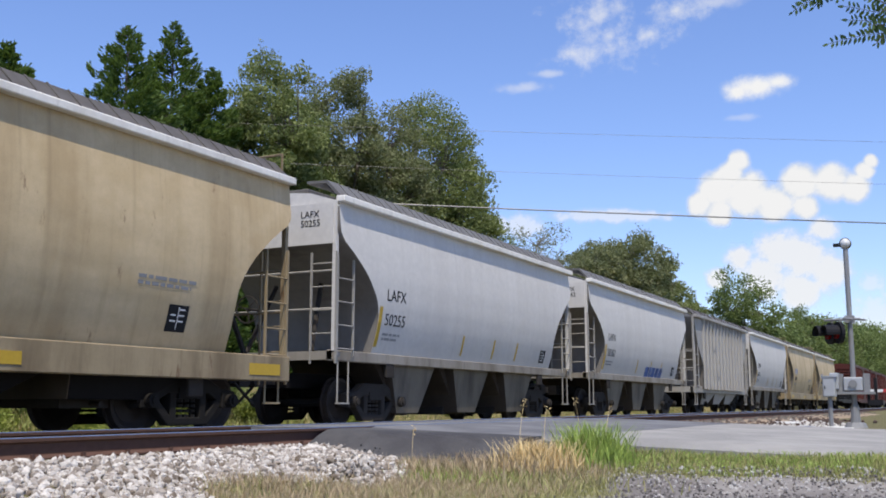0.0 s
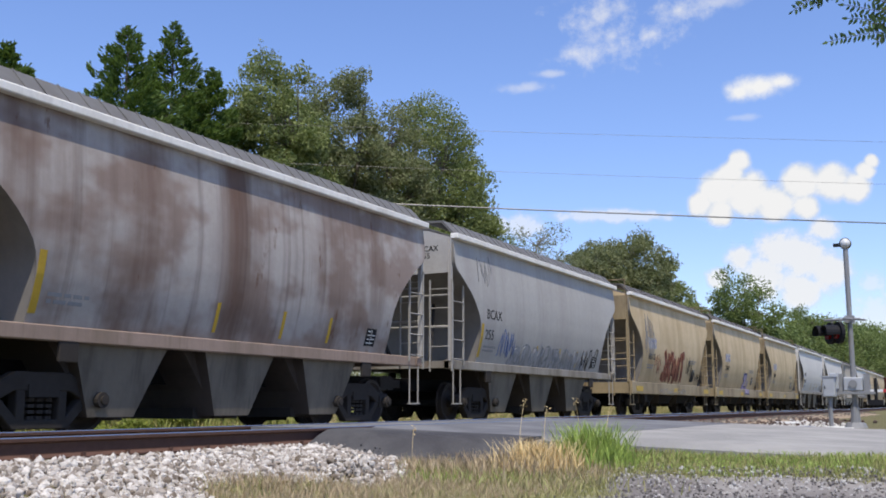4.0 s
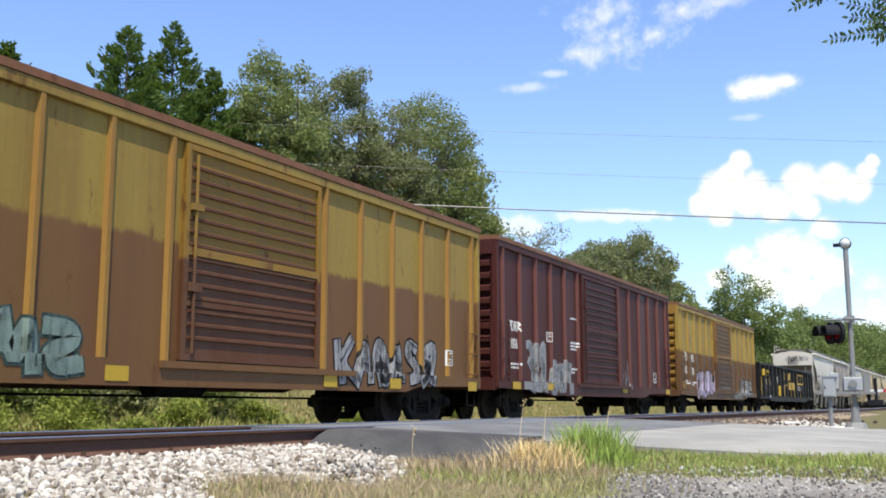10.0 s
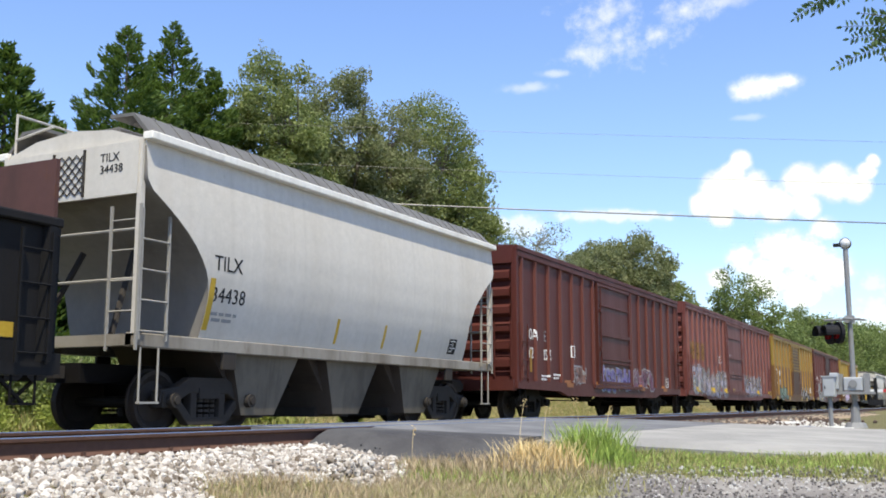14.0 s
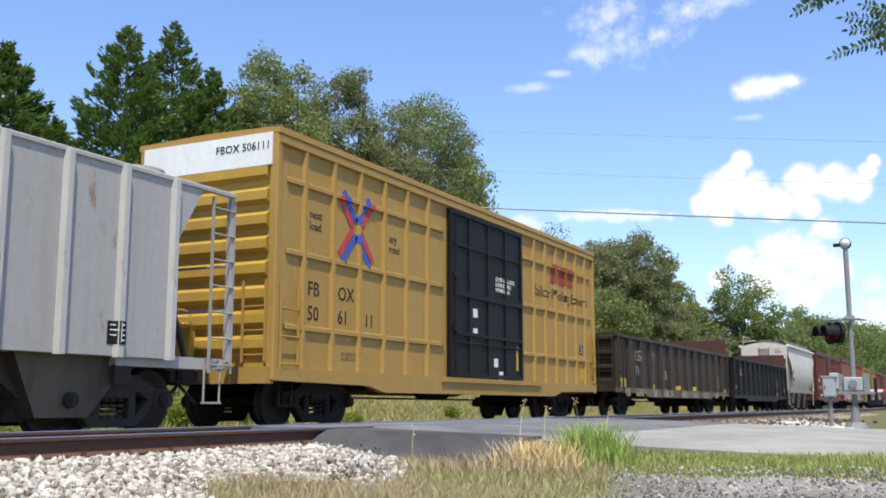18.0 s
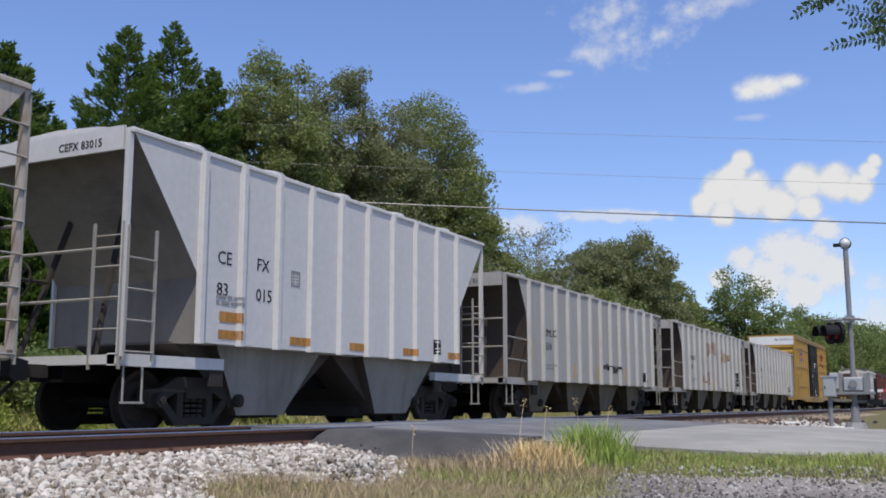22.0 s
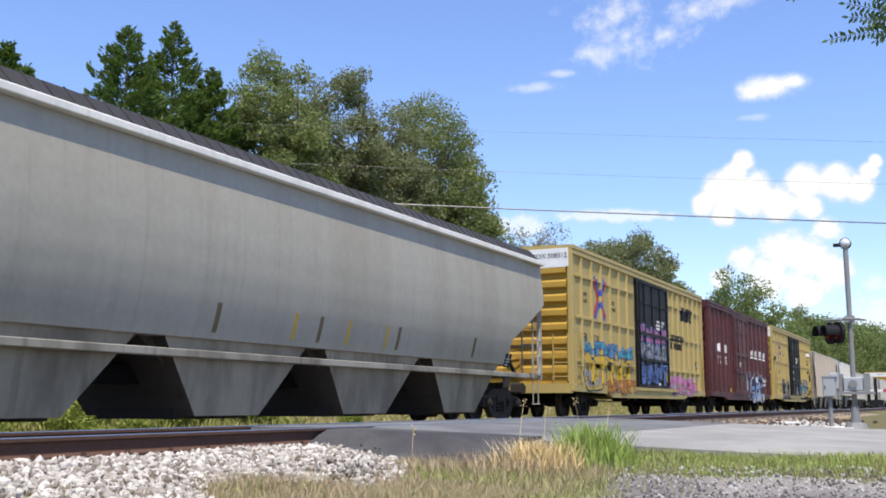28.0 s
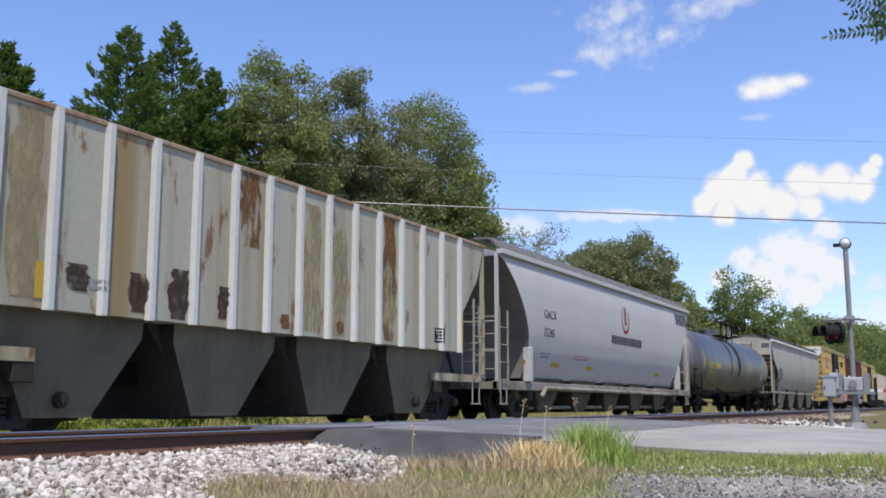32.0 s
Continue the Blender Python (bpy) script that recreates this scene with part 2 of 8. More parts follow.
def ribbon(bm, pts, wide, y0, y1):
    """A fat brush stroke along a bent line, its corners rounded off."""
    pts = [Vector(p) for p in pts]
    for _ in range(2 if len(pts) > 2 else 0):
        cutp = [pts[0]]
        for p, q in zip(pts, pts[1:]):
            cutp += [p.lerp(q, .25), p.lerp(q, .75)]
        pts = cutp + [pts[-1]]
    left, right = [], []
    for i, p in enumerate(pts):
        a = (p - pts[i - 1]).normalized() if i else (pts[1] - p).normalized()
        b = (pts[i + 1] - p).normalized() if i + 1 < len(pts) else a
        m = a + b
        m = m.normalized() if m.length > .2 else b
        side = Vector((-m.y, m.x)) * wide / 2 * min(1.5, 1 / max(.5, m.dot(b)))
        end = (-a if i == 0 else b) * wide * .32 if i in (0, len(pts) - 1) else Vector((0, 0))
        left.append(p + side + end)
        right.append(p - side + end)
    for k in range(len(pts) - 1):
        slab(bm, [tuple(left[k]), tuple(left[k + 1]), tuple(right[k + 1]), tuple(right[k])], y0, y1)


def graffiti(car, x0, x1, z0, z1, fill, outline, y, seed=0, letters=4, second=None, rough=0.25):
    """Interlocking spray-painted shapes: a dark rim, a fat fill, and a few highlights and cuts."""
    rnd = random.Random(seed)
    w, hg = (x1 - x0) / letters, z1 - z0
    rim, body, cut, tint = (bmesh.new() for _ in range(4))
    for i in range(letters):
        g = rnd.choice(GLYPHS)
        flip, turn = rnd.random() < .4, rnd.uniform(-.18, .18)
        fat = min(w, hg) * rnd.uniform(.31, .41)
        sx, sz, lean = w * rnd.uniform(.78, .98), hg - fat, rnd.uniform(-.15, .2)
        bx, bz = x0 + i * w + fat * .2, z0 + fat / 2 + rnd.uniform(-.06, .06) * hg
        for line in g:
            pts = []
            for u, v in line:
                u = 1 - u if flip else u
                px = bx + u * (sx - fat * .3) + (v - .5) * lean * hg + rnd.uniform(-rough, rough) * w * .16
                pts.append((px, bz + v * sz * (1 + turn * (u - .5)) + rnd.uniform(-rough, rough) * hg * .12))
            ribbon(rim, pts, fat + .09, y - .004, y)
            ribbon(body, pts, fat, y - .008, y)
            if rnd.random() < .8:
                inner = [(a + fat * .14, b + fat * .16) for a, b in pts]
                ribbon(cut, inner[:2], max(.02, fat * .10), y - .011, y - .001)
            if second is not None or rnd.random() < .5:
                low = [(a, b) for a, b in pts if b < bz + sz * .62]
                if len(low) > 1:
                    ribbon(tint, low, fat * .55, y - .010, y - .001)
    top = decal(part("graffiti", rim, outline, car, "spray-painted graffiti shapes"), y)
    decal(part("fill", body, fill, top), y)["kind"] = "stuff"
    for bm, m, nm in ((tint, second or outline if rough > .4 else second or fill, "shade"), (cut, outline if second is None else second, "stroke")):
        if bm.verts:
            decal(part(nm, bm, m, top), y)["kind"] = "stuff"
        else:
            bm.free()


def stain(car, x0, x1, z0, z1, material, y, seed=0, name="rust_stain", label="ragged rust stain"):
    """A ragged blotch, or a streak where it is much taller than wide."""
    rnd = random.Random(seed)
    n = 9
    left, right = [], []
    for k in range(n + 1):
        f = k / n
        w = (x1 - x0) * (.5 - .28 * abs(f - .55) * rnd.uniform(.6, 1.6))
        m = (x0 + x1) / 2 + rnd.uniform(-.08, .08) * (x1 - x0)
        left.append((m - w * rnd.uniform(.75, 1.0), z0 + (z1 - z0) * f))
        right.append((m + w * rnd.uniform(.75, 1.0), z0 + (z1 - z0) * f))
    bm = bmesh.new()
    for k in range(n):
        slab(bm, [left[k], right[k], right[k + 1], left[k + 1]], y - .003, y)
    ob = decal(part(name, bm, material, car, label), y)
    ob["kind"] = "stuff"
    return ob


def scribble(car, x0, x1, z0, z1, material, y, seed=0, count=7, wide=0.024):
    """A thin spray-painted tag of loose strokes."""
    rnd = random.Random(seed)
    bm = bmesh.new()
    n = count * 4
    pts = [(x0 + (x1 - x0) * (i + rnd.uniform(-1.2, 1.2)) / n, rnd.uniform(z0, z1)) for i in range(n + 1)]
    for a, b in zip(pts, pts[1:]):
        d = Vector((b[0] - a[0], b[1] - a[1]))
        if d.length < 0.02:
            continue
        t = Vector((-d.y, d.x)).normalized() * wide / 2
        slab(bm, [(a[0] - t.x, a[1] - t.y), (b[0] - t.x, b[1] - t.y), (b[0] + t.x, b[1] + t.y), (a[0] + t.x, a[1] + t.y)], y - .006, y - .001)
    ob = decal(part("graffiti_tag", bm, material, car, "thin sprayed tag"), y)
    ob["kind"] = "stuff"
    return ob


def logo_words(car, x, z, widths, high, material, y, name="brand_lettering", label="brand name shown as plain blocks", slant=0.0):
    """A brand name, as plain blocks of its size and colour."""
    bm = bmesh.new()
    k = x
    for w in widths:
        slab(bm, [(k, z), (k + w, z), (k + w + slant, z + high), (k + slant, z + high)], y - .006, y)
        k += w + high * 0.18
    return decal(part(name, bm, material, car, label), y)


# ---------------- running gear ----------------


def wheel_mesh(bm):
    n = 28
    prof = [(0.0, -0.02), (0.10, -0.03), (0.12, 0.03), (0.30, 0.055), (0.385, 0.0), (0.395, -0.012), (0.455, -0.012), (0.457, 0.09), (0.482, 0.10), (0.482, 0.13), (0.39, 0.13), (0.30, 0.09), (0.0, 0.10)]
    rings = [[bm.verts.new((math.cos(k * math.tau / n) * r, y, math.sin(k * math.tau / n) * r)) for k in range(n)] if r else [bm.verts.new((0, y, 0))] for r, y in prof]
    for a, b in zip(rings, rings[1:]):
        for k in range(n):
            q = [a[k % len(a)], a[(k + 1) % len(a)], b[(k + 1) % len(b)], b[k % len(b)]]
            q = list(dict.fromkeys(q))
            if len(q) > 2:
                bm.faces.new(q)


def sideframe_mesh(bm):
    top = [(-1.08, 0.62), (-0.72, 0.66), (-0.42, 0.82), (0.42, 0.82), (0.72, 0.66), (1.08, 0.62), (1.08, 0.44), (0.76, 0.42), (0.44, 0.58), (-0.44, 0.58), (-0.76, 0.42), (-1.08, 0.44)]
    slab(bm, top, -0.09, 0.09)
    slab(bm, [(-0.80, 0.46), (-0.66, 0.50), (-0.36, 0.22), (0.36, 0.22), (0.66, 0.50), (0.80, 0.46), (0.44, 0.10), (-0.44, 0.10)], -0.08, 0.08)
    box(bm, -0.40, -0.26, -0.08, 0.08, 0.2, 0.6)
    box(bm, 0.26, 0.40, -0.08, 0.08, 0.2, 0.6)
    for sx in (-0.89, 0.89):
        box(bm, sx - 0.16, sx + 0.16, -0.12, 0.10, 0.36, 0.60)


def springs_mesh(bm):
    for sx in (-0.14, 0.0, 0.14):
        for k in range(4):
            rod(bm, (sx, 0, 0.22 + k * 0.075), (sx, 0, 0.265 + k * 0.075), 0.065, 8)
    box(bm, -0.24, 0.24, -0.11, 0.1, 0.50, 0.66)


def bolster_mesh(bm):
    box(bm, -0.22, 0.22, -0.95, 0.95, 0.45, 0.72)
    rod(bm, (0, 0, 0.70), (0, 0, 0.84), 0.2, 12)
    for sx in (-0.45, 0.45):
        box(bm, sx - 0.05, sx + 0.05, -0.85, 0.85, 0.36, 0.46)


def bearing_mesh(bm):
    rod(bm, (0, -0.17, 0), (0, 0.0, 0), 0.105, 14)
    rod(bm, (0, -0.20, 0), (0, -0.17, 0), 0.06, 10)


def truck(car, x, frame_mat=None):
    frame_mat = frame_mat or STEEL
    bol = part("truck", shared("bolster", bolster_mesh, "truck", STEEL), STEEL, car, "two-axle freight truck", at=(x, 0, 0))
    for sy in (-1, 1):
        f = part("side_frame", shared("frame" + frame_mat.name, sideframe_mesh, "side_frame", frame_mat, bevel=0.012), frame_mat, bol, at=(0, sy * 1.0, 0))
        part("spring_nest", shared("springs" + frame_mat.name, springs_mesh, "spring_nest", frame_mat), frame_mat, bol, at=(0, sy * 1.0, 0))["kind"] = "stuff"
        if sy > 0:
            f.rotation_euler.z = math.pi
    for sx in (-0.89, 0.89):
        part("axle", shared("axle", lambda bm: rod(bm, (0, -1.0, 0), (0, 1.0, 0), 0.08, 10), "axle", STEEL), STEEL, bol, at=(sx, 0, 0.457))
        for sy in (-1, 1):
            w = part("wheel", shared("wheel", wheel_mesh, "wheel", TREAD), TREAD, bol, at=(sx, sy * 0.82, 0.457))
            b = part("bearing_cap", shared("bearing" + frame_mat.name, bearing_mesh, "bearing_cap", frame_mat), frame_mat, bol, at=(sx, sy * 1.0 - (0.06 if sy < 0 else -0.06), 0.47))
            if sy > 0:
                w.rotation_euler.z = b.rotation_euler.z = math.pi


def coupler_mesh(bm):
    box(bm, 0, 0.42, -0.09, 0.09, 0.78, 0.96)
    slab(bm, [(0.40, 0.74), (0.62, 0.72), (0.70, 0.78), (0.70, 1.0), (0.58, 1.04), (0.40, 1.0)], -0.17, 0.15)
    rod(bm, (0.30, -0.12, 0.80), (0.62, -0.30, 0.42), 0.03)


def underworks(car, L, frame_mat=None, brakes=True):
    """Trucks, couplers, centre sill and brake gear."""
    h = L / 2
    for s in (-1, 1):
        truck(car, s * (h - 2.0), frame_mat)
        c = part("coupler", shared("coupler", coupler_mesh, "coupler", DUSTY), DUSTY, car, "knuckle coupler with air hose", at=(s * (h - 0.05), 0, 0))
        if s < 0:
            c.rotation_euler.z = math.pi
    bm = bmesh.new()
    box(bm, -h + 0.1, h - 0.1, -0.33, 0.33, 0.72, 1.0)
    part("centre_sill", bm, UNDER, car)
    if brakes:
        bm = bmesh.new()
        rod(bm, (-1.4, -0.62, 0.72), (-0.3, -0.62, 0.72), 0.2, 14)
        rod(bm, (0.5, -0.75, 0.80), (0.95, -0.75, 0.80), 0.14, 12)
        rod(bm, (-h + 3, -0.5, 0.55), (h - 3, -0.5, 0.52), 0.02)
        part("brake_gear", bm, UNDER, car)


def ladder(car, x, y, z0, z1, material, wide=0.42, step=0.38, end=False, name="ladder"):
    """A ladder on a side (along x), or on an end (along y): two rails and their rungs."""
    rail_me = shared(("ladder_rail", round(z1 - z0, 2), material.name), lambda bm: box(bm, -.016, .016, -.02, .02, 0, z1 - z0), name, material)
    rung_me = shared(("rung", wide, material.name), lambda bm: rod(bm, (0, 0, 0), (wide, 0, 0), .014, 6), "rung", material)
    ob = part(name, rail_me, material, car, at=(x, y, z0))
    part("ladder_rail", rail_me, material, ob, at=(wide, 0, 0))
    k = 0.12
    while k < z1 - z0 - 0.05:
        part("rung", rung_me, material, ob, at=(0, -.015, k))
        k += step
    if end:
        ob.rotation_euler.z = math.pi / 2
    return ob


def stirrup(car, x, y, material, z0=0.45, z1=1.0):
    def make(bm):
        for s in (0, 0.36):
            rod(bm, (s, 0, 0), (s, 0, z1 - z0), 0.018, 5)
        box(bm, -0.01, 0.37, -0.04, 0.04, 0, 0.03)
    part("stirrup_step", shared(("stirrup", z0, z1, material.name), make, "stirrup_step", material), material, car, at=(x, y, z0))


SURFACE = {}

# ---------------- covered hoppers ----------------
SLEEK = [(4.14, 1.43), (3.85, 1.46), (3.4, 1.51), (2.9, 1.54), (2.4, 1.525), (2.0, 1.47), (1.7, 1.40), (1.40, 1.31)]
ROUND = [(4.14, 1.43), (3.85, 1.46), (3.4, 1.51), (2.9, 1.54), (2.4, 1.53), (2.0, 1.48), (1.6, 1.39), (1.2, 1.27)]


def hopper(label, L, skin, prof=None, eave=4.14, peak=4.42, ribs=0, bays=3, inset=1.38, slope_top=3.45, slope_low=2.0, sill_mat=None, sill=(0.93, 1.2),
           walkway=True, bay_mat=None, bay_low=0.32, frame_mat=None, end_mat=None, straight=False, hatches=0, rib_mat=None, open_end=False, ladders=True, rib_in=None, top_in=0.0, skirt=0.22, side_sill=True, slope_mat=None, hoop=False, bay_in=0.5, chord_mat=None, board_mat=None, board_up=.40, chord=(.14, .10), bay_wide=None, rail_mat=None):
    car = thing("covered_hopper_car", label, "rail car", group="cars of the freight train")
    h = L / 2
    prof = prof or ROUND
    sill_mat, bay_mat, end_mat, rib_mat = sill_mat or skin, bay_mat or skin, end_mat or skin, rib_mat or skin
    rail_mat = rail_mat or end_mat
    low = prof[-1][0]
    hw = max(p[1] for p in prof)

    def xend(z):
        if z >= slope_top:
            return h - 0.06 - top_in
        k = min(1.0, (slope_top - z) / (slope_top - slope_low))
        k = k if straight else math.sin(k * math.pi / 2) ** 0.9
        return h - 0.06 - top_in - (inset - top_in) * k
    # side sheets, roof and end slopes: one closed shell, the slopes' shade painted dark
    bm = bmesh.new()
    cols = [i / 8 for i in range(9)]
    rows = []
    zz = []
    for (za, wa), (zb, wb) in zip(prof, prof[1:]):
        for k in range(3):
            zz.append((za + (zb - za) * k / 3, wa + (wb - wa) * k / 3))
    zz.append(prof[-1])
    for s in (-1, 1):
        grid = []
        for z, w in zz:
            e = xend(z)
            grid.append([bm.verts.new((-e + 2 * e * u, s * w, z)) for u in cols])
        for a, b in zip(grid, grid[1:]):
            for k in range(8):
                bm.faces.new((a[k], a[k + 1], b[k + 1], b[k]))
        rows.append(grid)
    top = [bm.verts.new((-h + 0.06 + (2 * h - 0.12) * u, 0, peak)) for u in cols]
    mid = [[bm.verts.new((-h + 0.06 + (2 * h - 0.12) * u, s * prof[0][1] * 0.55, eave + (peak - eave) * 0.72)) for u in cols] for s in (-1, 1)]
    for i, g in enumerate(rows):
        for k in range(8):
            bm.faces.new((g[0][k], g[0][k + 1], mid[i][k + 1], mid[i][k]))
            bm.faces.new((mid[i][k], mid[i][k + 1], top[k + 1], top[k]))
            if i == 0:
                bm.faces.new((g[-1][k], g[-1][k + 1], rows[1][-1][k + 1], rows[1][-1][k]))
    for u in (0, 8):
        for a in range(len(zz) - 1):
            bm.faces.new((rows[0][a][u], rows[0][a + 1][u], rows[1][a + 1][u], rows[1][a][u]))
        bm.faces.new((rows[0][0][u], rows[1][0][u], mid[1][u], top[u], mid[0][u]))
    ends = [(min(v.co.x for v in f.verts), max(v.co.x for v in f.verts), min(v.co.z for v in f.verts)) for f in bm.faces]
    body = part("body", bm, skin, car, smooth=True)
    body.data.materials.append(slope_mat or SLOPESHADE)
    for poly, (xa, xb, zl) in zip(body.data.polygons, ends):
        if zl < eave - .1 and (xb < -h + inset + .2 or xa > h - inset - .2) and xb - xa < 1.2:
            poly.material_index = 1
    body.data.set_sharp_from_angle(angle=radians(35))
    # top chord, side sill, end sills, corner posts
    for s in (-1, 1):
        bm = bmesh.new()
        box(bm, -h + .03, h - .03, *sorted((s * (prof[0][1] - 0.05), s * (prof[0][1] + chord[0]))), eave - 0.02 - max(0, .06 - chord[1]), eave + chord[1])
        part("top_chord", bm, chord_mat or sill_mat, car, bevel=0.015)
        bm = bmesh.new()
        y0, y1 = sorted((s * 1.22, s * (1.22 + 0.14)))
        if sill[1] - sill[0] > 0.4:
            y0, y1 = sorted((s * 1.36, s * 1.5))
        if side_sill:
            box(bm, -h + .02, h - .02, y0, y1, sill[0], sill[1])
            part("side_sill", bm, sill_mat, car, bevel=0.015)
        else:
            for e in (-1, 1):
                box(bm, *sorted((e * (h - .02), e * (h - 2.3))), y0, y1, sill[0], sill[1])
            part("end_sill", bm, sill_mat, car)
    for s in (-1, 1):
        bm = bmesh.new()
        x0, x1 = sorted((s * (h - 0.02), s * (h - 0.22)))
        box(bm, x0, x1, -1.4, 1.4, sill[0] + 0.02, sill[1] - 0.02)
        x0, x1 = sorted((s * (h - 0.2), s * (h - 1.6)))
        box(bm, x0, x1, -1.2, 1.2, sill[1] - 0.06, sill[1] - 0.03)
        part("end_platform", bm, sill_mat, car)
        for sy in (-1, 1):
            bm = bmesh.new()
            x0, x1 = sorted((s * (h - 0.02), s * (h - 0.10)))
            w = prof[0][1] - 0.02
            y0, y1 = sorted((sy * w, sy * (w - 0.08)))
            box(bm, x0, x1, y0, y1, sill[1] - 0.05, eave + 0.02)
            part("corner_post", bm, end_mat, car)
        # inner bracing of the open end
        for sy in (-0.75, 0.75):
            bm = bmesh.new()
            rod(bm, (s * (h - 0.25), sy, sill[1]), (s * (h - inset * 0.55 - .1), sy * .7, (slope_top + slope_low) / 2), 0.05)
            part("end_brace", bm, DUSTY, car)
        for zg in (.75, 1.45):
            bm = bmesh.new()
            rod(bm, (s * (h - .06), -1.35, sill[1] + zg), (s * (h - .06), 1.35, sill[1] + zg), 0.022)
            part("end_handhold", bm, rail_mat, car)
        if ladders:
            ladder(car, s * (h - 0.34) - 0.26, -prof[0][1] + 0.02, sill[1] - 0.1, sill[1] + 1.75, rail_mat, 0.55, 0.43)
            ladder(car, s * (h - 0.03), -1.42, sill[0] - 0.05, sill[1] + 1.8, rail_mat, 0.55, 0.43, end=True, name="end_ladder")
        else:
            if s > 0:
                ladder(car, h - .52, -prof[0][1] + .02, sill[0] - .05, eave - .1, rail_mat, .5, .40)
            else:
                bm = bmesh.new()
                for zz2 in (sill[1] + .45, sill[1] + 1.0):
                    rod(bm, (-h + .1, -prof[0][1] + .02, zz2), (-h + inset, -prof[0][1] + .02, zz2 - .03), 0.02)
                part("grab_iron", bm, rail_mat, car)
        stirrup(car, s * (h - 0.35) - 0.18, -1.38, rail_mat, 0.42, sill[0])
    # brake wheel on the trailing end
    bm = bmesh.new()
    n = 14
    for k in range(n):
        a, b = k * math.tau / n, (k + 1) * math.tau / n
        rod(bm, (-h - 0.02, 0.55 + 0.26 * math.cos(a), 2.2 + 0.26 * math.sin(a)), (-h - 0.02, 0.55 + 0.26 * math.cos(b), 2.2 + 0.26 * math.sin(b)), 0.016, 4)
    for a in (0.3, 2.4, 4.5):
        rod(bm, (-h - 0.02, 0.55, 2.2), (-h - 0.02, 0.55 + 0.26 * math.cos(a), 2.2 + 0.26 * math.sin(a)), 0.012, 4)
    rod(bm, (-h - 0.02, 0.55, 2.2), (-h + 0.5, 0.55, 2.2), 0.03)
    part("brake_wheel", bm, DUSTY, car)
    # ribs
    if ribs:
        z0, z1 = low - 0.02, eave
        lo, hi = -h + (rib_in or inset * 0.98), h - (rib_in or inset * 0.98)
        me = shared(("rib", z0, z1, rib_mat.name), lambda bm: prism_rib(bm, z1 - z0), "side_rib", rib_mat)
        me2 = shared(("rib2", z0, z1, rib_mat.name), lambda bm: prism_rib(bm, z1 - z0, 1), "side_rib", rib_mat)
        for i in range(ribs):
            x = lo + (hi - lo) * i / (ribs - 1)
            for s in (-1, 1):
                part("side_rib", me if s < 0 else me2, rib_mat, car, at=(x, s * hw, z0))
    # bolster plates under the sill
    for s in (-1, 1):
        for sy in (-1, 1):
            me = shared("bolsterplate", lambda bm: box(bm, -.16, .16, -.03, .03, -.28, 0), "bolster_plate", DUSTY, bevel=.012)
            part("bolster_plate", me, DUSTY, car, at=(s * (h - 2.15), sy * 1.32, sill[0] + .02))
    # hopper bays
    lo, hi = -h + inset + bay_in, h - inset - bay_in
    wb = (hi - lo) / bays
    for i in range(bays):
        c = lo + wb * (i + 0.5)
        bm = bmesh.new()
        tl, bl, bay_tip = wb * 0.5, wb * 0.5 * 0.42, .16
        tz = low + 0.02
        foot = (-tl * .93, tl * bay_tip, bay_low + .12)
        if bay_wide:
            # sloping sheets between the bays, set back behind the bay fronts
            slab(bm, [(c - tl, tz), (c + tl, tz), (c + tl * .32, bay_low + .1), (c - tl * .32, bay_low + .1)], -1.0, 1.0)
            # the dark colour paints in the shade between the bays
            part("bay_slope", bm, DEEPSHADE, car)
            bm = bmesh.new()
            tl *= bay_wide
            foot = (-tl * .52, tl * .36, bay_low)
        corners = ((-1, -1), (1, -1), (1, 1), (-1, 1))
        t = [bm.verts.new((c + sx * tl, sy * 1.26, tz)) for sx, sy in corners]
        m = [bm.verts.new((c + sx * tl * 0.985, sy * 1.24, tz - skirt)) for sx, sy in corners]
        b = [bm.verts.new((c + foot[sx > 0], sy * 1.12, foot[2])) for sx, sy in corners]
        for p, q in ((t, m), (m, b)):
            for k in range(4):
                bm.faces.new((p[k], p[(k + 1) % 4], q[(k + 1) % 4], q[k]))
        bm.faces.new(t)
        bm.faces.new(b[::-1])
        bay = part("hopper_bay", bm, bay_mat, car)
        # faces along x take the dark paint too, as shaded undersides
        bay.data.materials.append(DEEPSHADE)
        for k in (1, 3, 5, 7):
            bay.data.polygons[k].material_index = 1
        bm = bmesh.new()
        g = c + (foot[0] + foot[1]) / 2
        box(bm, g - bl, g + bl, -0.8, 0.8, bay_low - (.05 if bay_wide else 0), bay_low + 0.12)
        rod(bm, (g, -1.0, bay_low + 0.06), (g, 1.0, bay_low + 0.06), 0.04)
        part("outlet_gate", bm, DUSTY, car)
    # running boards and hatches on the roof
    if walkway:
        zt = eave + board_up
        board_mat = board_mat or BOARD
        k = int(L / 1.35)
        span = (L - .14) / k

        def grating(bm):
            prism(bm, [(-1.47, eave + .10), (-1.16, zt), (-.70, zt + .02), (-.70, zt - .03), (-1.14, zt - .05), (-1.44, eave + .05)], 0, span - .035)
            for f in (.25, .5, .75):
                prism(bm, [(-1.475, eave + .115), (-1.16, zt + .018), (-1.15, zt), (-1.46, eave + .09)], span * f, span * f + .03)
        me = shared(("grating", round(span, 3), eave, board_mat.name), grating, "running_board", board_mat)
        for s in (-1, 1):
            for i in range(k):
                o = part("running_board", me, board_mat, car, at=(-h + .07 + span * (i + (s > 0)), 0, 0))
                if s > 0:
                    o.rotation_euler.z = math.pi
        bm = bmesh.new()
        k = int(L / 1.25)
        for i in range(k):
            x = -h + 0.6 + (L - 1.2) * i / k
